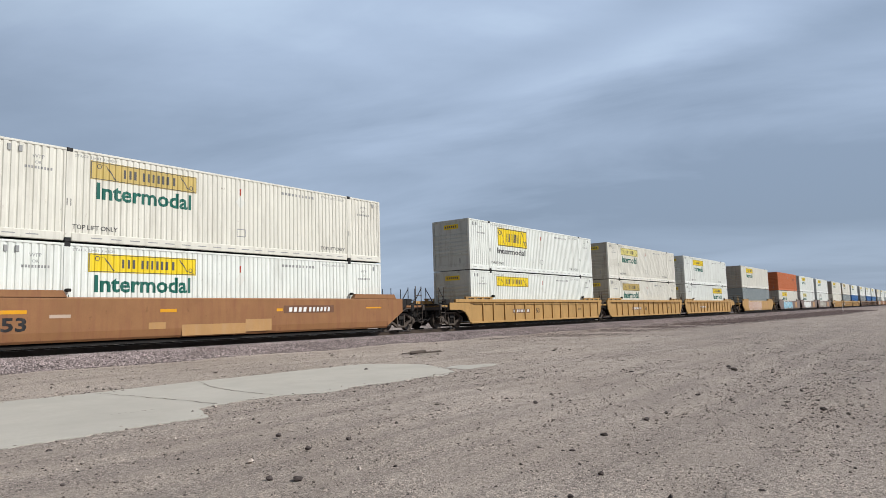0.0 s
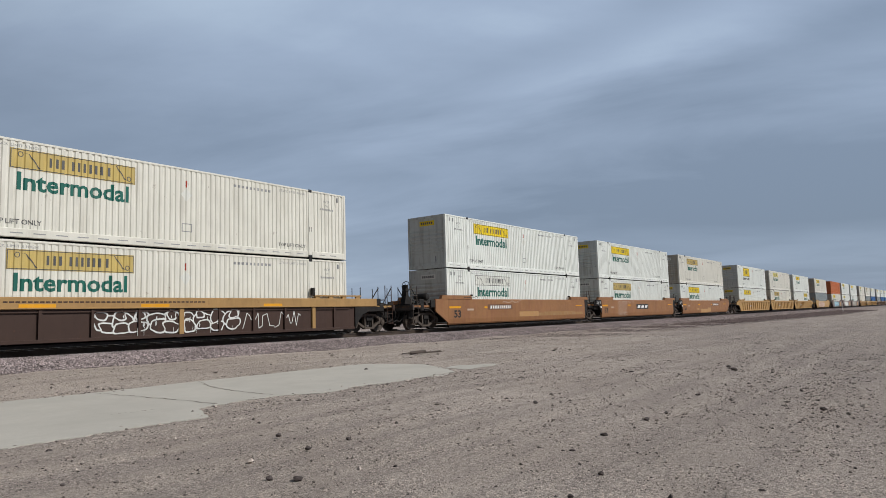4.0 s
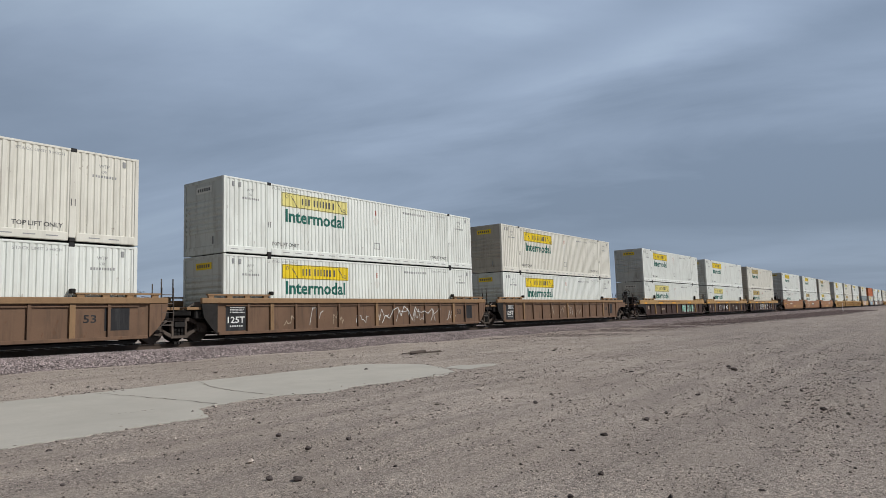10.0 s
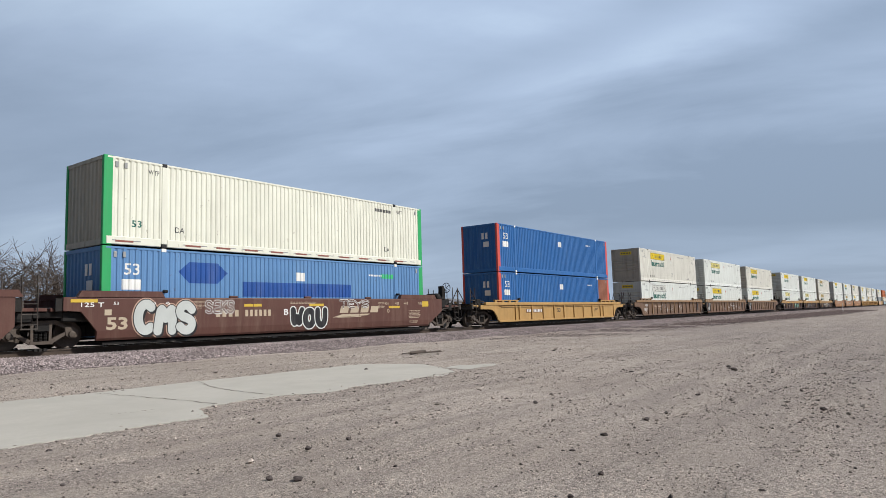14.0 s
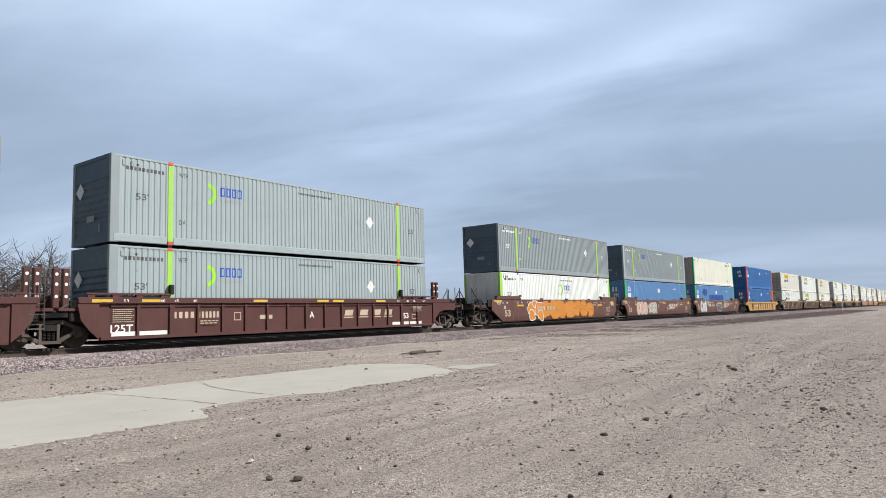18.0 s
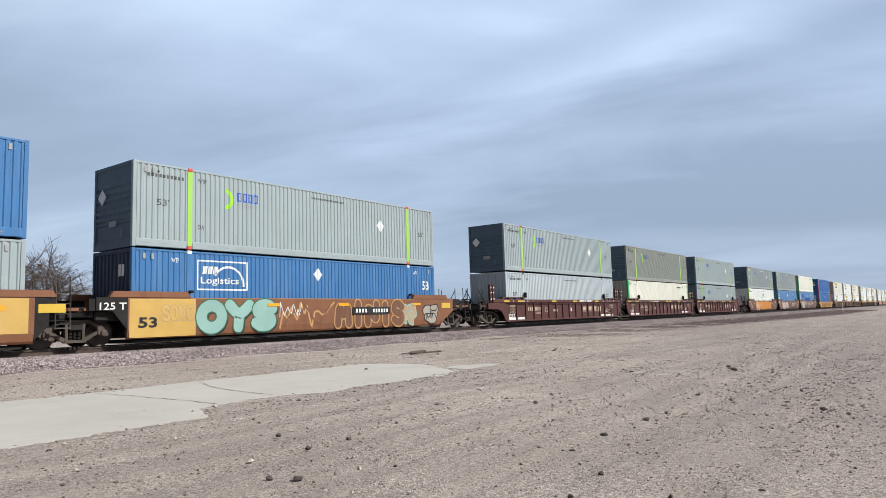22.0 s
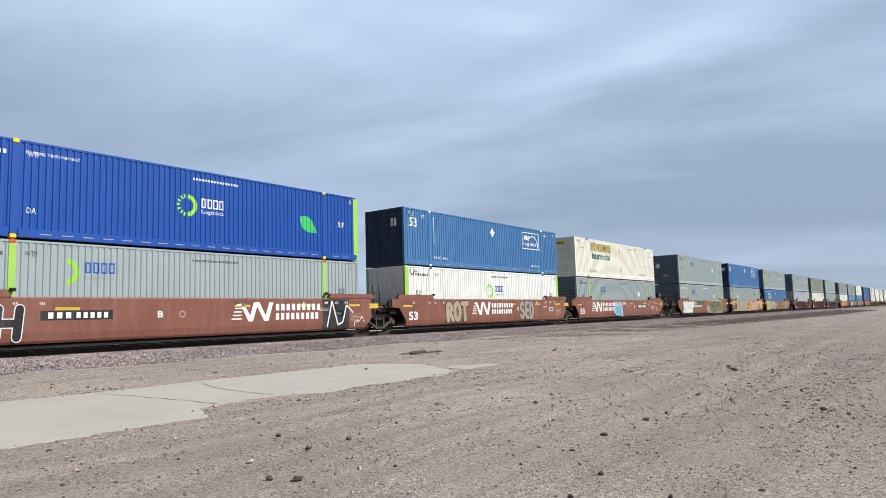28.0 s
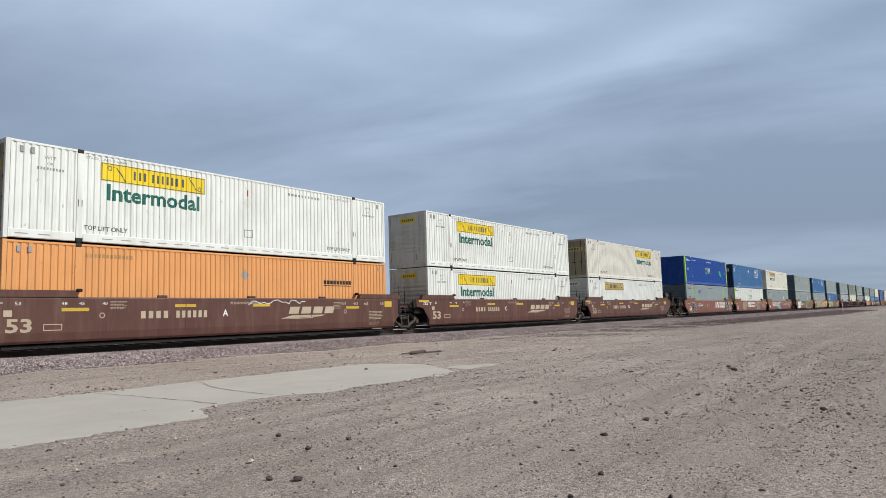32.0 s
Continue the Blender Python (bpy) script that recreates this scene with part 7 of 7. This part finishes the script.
def ochre_graffiti(seed, rear, front, brake=0):
    car = well_car("ochre and brown smooth-sided well car covered in graffiti", "smooth", C_GBROWN, C_GBROWN, (BLACK if seed in (16, 17) else C_GBROWN, BLACK if seed in (17, 18) else C_GBROWN), TRIM, rear, front, brake)
    sp(car, LEN + 0.3, LEN + 1.05, 1.08, 1.34, D_GOLDSTRIPE, 1, "yellow_plate", "", -1.497)
    if seed in (16, 17):
        sw(car, "125 T", -1.1, -0.25, 1.15, 1.38, D_WHITE, 0.012, 1, -1.497)
    if seed == 17:
        sp(car, 6.8, 9.4, 0.22, 1.5, G_YELLOW, 1, "painted_patch", "bright yellow repainted panel")
        sp(car, 14.6, 16.2, 0.5, 1.5, G_YELLOW, 1, "painted_patch")
        sp(car, 2.26, 6.8, 0.24, 1.5, G_TAN, 1, "painted_patch")
        sp(car, -0.15, 2.24, 0.24, 1.5, G_SAND, 1, "painted_patch")
        throw_up(car, 171, "CERTC", 2.3, 6.78, 0.27, 1.48, G_GRAY, D_BROWNPATCH, 2, SY, 0.44, G_GRAY, G_TAN, False, 0.02)
        mark("painted_patch", "urn", lambda: poly_bm([[(0.95, 0.5), (1.1, 0.75), (1.15, 1.18), (1.25, 1.22), (1.75, 1.22), (1.8, 0.95), (1.98, 0.85), (1.8, 0.5)], rect(1.1, 1.7, 0.25, 0.5)]), G_BLACK, car, 2, "black sprayed shape", False, SY)
        sb(car, 5, 1.16, 1.64, 0.28, 0.46, G_WHITE, 0.5, 4)
        throw_up(car, 172, "SMERT", 9.5, 14.4, 0.27, 1.48, G_PINK, G_RUST, 1, SY, 0.34, G_SAND, G_GRAY, True, 0.03)
        mark("logo_block", "tt17", lambda: poly_bm([[(7.4 + 0.62 * i, 0.86), (7.86 + 0.62 * i, 0.86), (7.92 + 0.62 * i, 1.32), (7.46 + 0.62 * i, 1.32)] for i in range(3)]), D_BROWNPATCH, car, 2, "brown block emblem", False, SY)
        sw(car, "MF", 7.1, 8.5, 0.34, 0.74, G_OLIVE, 0.02, 3)
        graffiti(car, 174, -0.14, 0.85, 0.36, 1.0, 2, D_BROWNPATCH, D_BROWNPATCH, 2, SY, False)
        sp(car, 0.3, 0.95, 1.12, 1.3, STRIPE, 3)
        sp(car, 15.0, 15.6, 1.15, 1.3, STRIPE, 3)
        sw(car, "C", 5.0, 5.25, 0.85, 1.1, D_ORANGE, 0.02, 6)
    elif seed == 16:
        sp(car, -0.15, 2.22, 0.24, 1.5, G_YELLOW, 1, "painted_patch", "yellow repainted panel")
        throw_up(car, 161, "OYS", 2.25, 5.7, 0.26, 1.5, G_AQUA, G_DEEP, 1, SY, 0.42, None, G_BLACK)
        scribble(car, 166, 5.9, 8.8, 0.35, 1.45, 14, D_PATCH, 1, SY, 0.08)
        scribble(car, 160, 6.1, 8.6, 0.45, 1.4, 9, D_BROWNPATCH, 2, SY, 0.07)
        throw_up(car, 162, "SOKE", 0.95, 2.15, 0.75, 1.3, G_YELLOW, G_TAN, 2, SY, 0.32, rim=0.02)
        sw(car, "53", 0.15, 0.8, 0.55, 0.9, D_BLACK, 0.03, 3)
        throw_up(car, 163, "MINIS", 8.9, 13.4, 0.26, 1.49, D_BROWNPATCH, D_PATCH, 2, SY, 0.4, rim=0.06)
        sp(car, 9.9, 12.35, 0.84, 1.16, G_BLACK, 12, "number_board", "black number board")
        graffiti(car, 168, 13.0, 14.3, 0.3, 1.4, 2, G_TAN, G_AQUA, 2, SY)
        scribble(car, 169, 15.15, 15.7, 0.5, 1.05, 9, G_BLACK, 6)
        sb(car, 4, 10.1, 10.8, 0.92, 1.08, D_WHITE, 0.25, 13)
        sb(car, 6, 11.2, 12.2, 0.92, 1.08, D_WHITE, 0.25, 13)
        graffiti(car, 164, 15.0, 16.1, 0.35, 1.3, 1, G_GRAY, G_BLACK, 2, SY, False)
        scribble(car, 165, 5.9, 7.0, 0.8, 1.4, 12, G_WHITE, 2)
        for a in (5.3, 9.1, 14.1):
            sp(car, a, a + 0.6, 1.22, 1.34, STRIPE, 6)
    else:
        throw_up(car, 181, "SENOS", 0.1, 3.45, 0.72, 1.48, G_WHITE, G_BLACK, 6, SY, 0.42, rim=0.03)
        throw_up(car, 186, "JOENS", 0.0, 3.1, 0.22, 0.95, G_WHITE, G_BLACK, 1, SY, 0.42, rim=0.03)
        throw_up(car, 182, "SNEKES", 9.2, 14.4, 0.24, 1.5, G_DEEP, G_TAN, 1, SY, 0.3, G_TAN, rim=0.075)
        throw_up(car, 187, "KESNR", 9.5, 14.0, 0.34, 1.4, G_OLIVE, G_TAN, 14, SY, 0.16, None, None, False, 0.03)
        scribble(car, 184, 7.9, 9.2, 1.05, 1.4, 14, G_PINK, 1)
        graffiti(car, 185, 8.3, 9.5, 0.24, 0.95, 2, G_GRAY, G_TAN, 1, SY)
        sw(car, "CHICAGO", 3.5, 4.45, 1.28, 1.42, G_WHITE, 0.012, 2)
        sw(car, "2020", 3.55, 4.1, 1.1, 1.22, G_WHITE, 0.012, 2)
        graffiti(car, 183, 4.5, 6.5, 0.96, 1.5, 3, G_DEEP, G_DEEP, 1, SY, False)
        sw(car, "MF", 6.7, 7.6, 1.12, 1.46, G_DEEP, 0.02, 2)
        sb(car, 4, 3.6, 4.5, 0.86, 1.04, D_WHITE, 0.25, 6, slant=0.05)
        sb(car, 6, 4.65, 6.2, 0.86, 1.04, D_WHITE, 0.25, 6, slant=0.05)
        for a in (-0.1, 4.0, 13.6):
            sp(car, a, a + 0.7, 1.16, 1.28, STRIPE, 6)
    return car


def far_graffiti(seed, rear, front, main):
    car = well_car("smooth-sided well car with large graffiti", "smooth", main, main, (main, main), main, rear, front)
    graffiti(car, seed, 2.0, 9.5, 0.28, 1.46, 6, (G_GRAY, G_PINK, G_SKY, G_WHITE)[seed % 4], G_WHITE, 1, SY, False)
    sp(car, 12.0, 14.0, 0.4, 1.3, D_PATCH, 1, "painted_patch")
    return car


GRAY_L = "gray corrugated container with lime green lifting posts"
WHITE_L = "white corrugated container with lime green corner posts"
SP, GAP = 19.4, 23.4
PATCH_A = ((5.8, 8.4, 0.24, 0.62, D_PATCH), (8.4, 9.6, 0.3, 0.75, D_PATCH), (4.6, 5.2, 0.5, 0.72, D_PATCH))

# ahead of the first car beside the camera
couple(30.79, hunt("w", "y", old=True), hunt("w", "y", wording=False, upper=False), yellow_car(0.0, True, False, 4.2, 0, "yellow-brown ribbed well car, first of three coupled units"))
couple(50.05, hunt("c", "p"), hunt("c", "g", upper=False), yellow_car(0.0, False, False, 4.2))
couple(69.3, hunt("w", "y", "mid"), hunt("w", "y", "right", upper=False), yellow_car(0.0, False, True, 4.2))
LEAN[0] = True
couple(93.1, hunt("c", "y", simple=True), container("gray corrugated container seated in the well", GRAY), far_graffiti(301, True, True, C_YELLOW))
couple(116.6, orange_box("burnt orange corrugated container", ORANGERED), hunt("c", "y", simple=True, upper=False), far_graffiti(302, True, False, C_GRAFF))
couple(136.0, hunt("w", "y", simple=True), hunt("w", "p", simple=True, upper=False), far_graffiti(303, False, False, C_GRAFF))
couple(155.4, hunt("w", "y", simple=True), hunt("w", "n", simple=True, upper=False), far_graffiti(304, False, True, C_GRAFF))
far = [("c", "y", CREAM), ("c", "g", GRAY), ("w", "p", BLUE), ("w", "y", GRAY), ("w", "p", BLUE), ("w", "y", MIDBLUE), ("c", "p", GRAY), ("w", "y", WHITE), ("w", "p", GRAY)]
for i, (tint, film, low_m) in enumerate(far):
    p = i % 3
    car = (tan_car(i + 20, p == 0, p == 2, 0, C_YELLOW if i < 3 else C_TAN, "ribbed well car far along the track") if i < 6 else far_graffiti(310 + i, p == 0, p == 2, C_BROWN))
    couple(178.8 + i * SP + (i // 3) * 4.0, hunt(tint, film, simple=True), container("corrugated container seated in the well", low_m), car)

LEAN[0] = False
# three brown units
couple(7.22, hunt("c", "g", end_film="n"), hunt("w", "y", upper=False, end_film="y"), brown_car(0, False, True, True, False, 10.45, None, PATCH_A))
couple(-12.25, hunt("w", "y"), hunt("w", "g", upper=False, end_film="n"), brown_car(1, False, False, True, True, 0, 6.9, ()))
couple(-31.81, hunt("w", "y"), hunt("w", "n", upper=False, end_film="n"), brown_car(2, True, False, False, True, 3.85, None, ((7.1, 9.5, 0.5, 0.8, D_PATCH), (9.5, 15.95, 0.52, 0.7, D_DUST), (10.2, 14.8, 0.7, 0.76, D_DUST)), -1))
# three dark ribbed units with ochre chords
couple(-55.41, hunt("c", "g", end_film="y"), hunt("c", "g", upper=False), chord_car(3, False, True))
couple(-74.82, hunt("w", "y", end_film="y"), hunt("w", "p", upper=False, end_film="n"), chord_car(4, False, False))
couple(-94.16, hunt("w", "y"), hunt("w", "p", upper=False, end_film="n"), chord_car(5, True, False, -1))
# three bleached brown ribbed units
couple(-117.61, hunt("c", "y"), hunt("w", "y", upper=False), tan_car(6, False, True))
couple(-137.03, hunt("w", "p", end_film="n"), hunt("w", "y", upper=False), tan_car(7, False, False))
couple(-156.46, hunt("c", "y"), hunt("w", "n", upper=False), tan_car(8, True, False))
# single yellow car
couple(-179.7, blue_53("blue corrugated container with red corner posts", RED), blue_53("blue container with red corner posts and brown panel", RED, True), yellow_car(0.17, True, True, 2.9))
# three maroon units
couple(-203.06, ivory_plain("ivory corrugated container with green corner posts"), blue_53("faded blue container with green corner posts", GREEN, False, True, True, FADED, True), maroon_smooth("B", 10, False, True, 4.0, 1))
couple(-222.3, cofc(GRAY_L, GRAY, LIME, LIGHTGRAY), blue_53("faded blue container seated in the well", GREEN, False, False, True, FADED), maroon_smooth("C", 11, False, False))
couple(-241.64, cofc(GRAY_L, GRAY, LIME), cofc(WHITE_L, WHITE, WHITE, LIME, "pressed", (7.75, 1.92), D_NAVY, castings=D_BLUE, placard=None), maroon_smooth("A", 12, True, False, 4.0))
# three maroon ribbed units
couple(-264.92, cofc(GRAY_L, LIGHTGRAY, LIME, GRAY), cofc(GRAY_L, LIGHTGRAY, LIME, GRAY), maroon_ribbed("A", 13, False, True), (0.05, 0.1))
couple(-284.21, cofc("weathered gray-green container with lime lifting posts", KHAKI, LIME, placard=None), ivory_plain("plain ivory container with green corner posts"), maroon_ribbed("C", 14, False, False))
couple(-303.57, cofc(GRAY_L, LIGHTGRAY, LIME), cofc("plain pale gray corrugated container seated in the well", PALEGRAY, PALEGRAY, brand=False, castings=DARK, end_kind="pressed", placard=None), maroon_ribbed("B", 15, True, False), (0.03, 0.07))
# three units under graffiti
couple(-326.76, cofc(GRAY_L, LIGHTGRAY, LIME), logistics_blue("blue container with white framed logo in the well", True), ochre_graffiti(16, False, True))
couple(-346.06, logistics_blue("blue container with white framed logo", False), cofc(GRAY_L, LIGHTGRAY, LIME, logo=(11.65, 1.97), placard=3.55), ochre_graffiti(17, False, False))
couple(-365.44, cofc(GRAY_L, LIGHTGRAY, LIME, GRAY), cofc(GRAY_L, LIGHTGRAY, LIME, GRAY, digits=D_WHITE), ochre_graffiti(18, True, False))
# three red-brown units
couple(-388.7, hunt("i", "g"), cofc(GRAY_L, LIGHTGRAY, LIME, logo=(3.57, 1.9), digits=D_GRAY), container_road(19, False, True, 1))
couple(-407.76, logistics_blue("blue container with white framed logo", False), cofc(WHITE_L, WHITE, WHITE, LIME, "pressed", (7.6, 1.72), D_NAVY, castings=D_BLUE, placard=None), container_road(20, False, False))
couple(-427.14, royal_box("royal blue container with lime corner posts and leaf mark"), cofc(GRAY_L, LIGHTGRAY, LIME, logo=(3.55, 2.02), placard=None), container_road(21, True, False, -1))
# last three maroon units
couple(-450.52, hunt("c", "y", "right", end_kind="doors", end_film="g"), hunt("w", "g", "mid", False, False, end_film="n"), maroon_smooth("B", 22, False, True, 4.0, 1))
couple(-469.76, hunt("w", "y"), hunt("w", "y", upper=False), maroon_smooth("C", 23, False, False, 4.0))
couple(-489.13, hunt("w", "y", end_kind="doors", end_film="g"), orange_box("orange corrugated container seated in the well"), maroon_smooth("A", 24, True, False, 4.0))



def insect():
    """A small dark flying insect that crosses close before the lens."""
    b = tagged(new("insect"), "tiny dark flying insect crossing the sky", "insect")
    black = mat("insect_shell", (0.03, 0.03, 0.035), 0.5, 0, 0.2)
    part("body", lathe(bmesh.new(), [(-0.0045, 0.0004), (-0.003, 0.0015), (0.0, 0.0018), (0.003, 0.0013), (0.0045, 0.0005)], 8), black, b)
    for s in (-1, 1):
        part("wing", prism(bmesh.new(), [(0, 0), (s * 0.0045, 0.0012), (s * 0.006, 0.0026), (s * 0.0015, 0.0016)], -0.0006, 0.0006), black, b)
    return b


INSECT = insect()
INSECT_SEEN = ((1.464, 1.273, 1.127), (0.76, 0.858, 1.138))


def travelled(t):
    """How far the train has rolled, gaining speed slowly."""
    return 15.028 * t + 0.015416 * t * t


def motions():
    times = [i * 2.0 for i in range(17)]
    for thing, x, z in MOVING:
        walk(thing, [(t, pose(x + travelled(t), RAIL_Y, z)) for t in times])
    # the insect rests on the dirt, takes off and leaves over the camera
    ix, iy, iz = INSECT_SEEN[0]
    jx, jy, jz = INSECT_SEEN[1]
    fly = [(2.9 + 0.1 * k, pose(ix + (jx - ix) * k, iy + (jy - iy) * k, iz + (jz - iz) * k, 0, 0, 30)) for k in (-1, 0, 1, 2, 6)]
    rest = (9.0, 6.2, float(ground_height(9.0, 6.2)) + 0.002)
    away = fly[-1][1].translation
    walk(INSECT, [(0, pose(*rest)), (2.4, pose(*rest))] + fly + [(6.0, pose(away.x - 15, away.y - 10, away.z + 8)), (32, pose(away.x - 60, away.y - 60, away.z + 20))])
    # the wheels turn as they roll: one key each 1/30 s, the same turn for every axle
    steps = [i / FPS for i in range(frame(32.0))]
    for s, sets in WHEELSETS.items():
        first = sets[0]
        at = first.location.copy()
        walk(first, [(t, pose(at.x, at.y, at.z) @ Matrix.Rotation(travelled(t) / WHEEL_R, 4, "Y")) for t in steps])
        for w in sets[1:]:
            w.rotation_mode = "QUATERNION"
            w.animation_data_create()
            w.animation_data.action = first.animation_data.action
            w.animation_data.action_slot = first.animation_data.action_slot


motions()
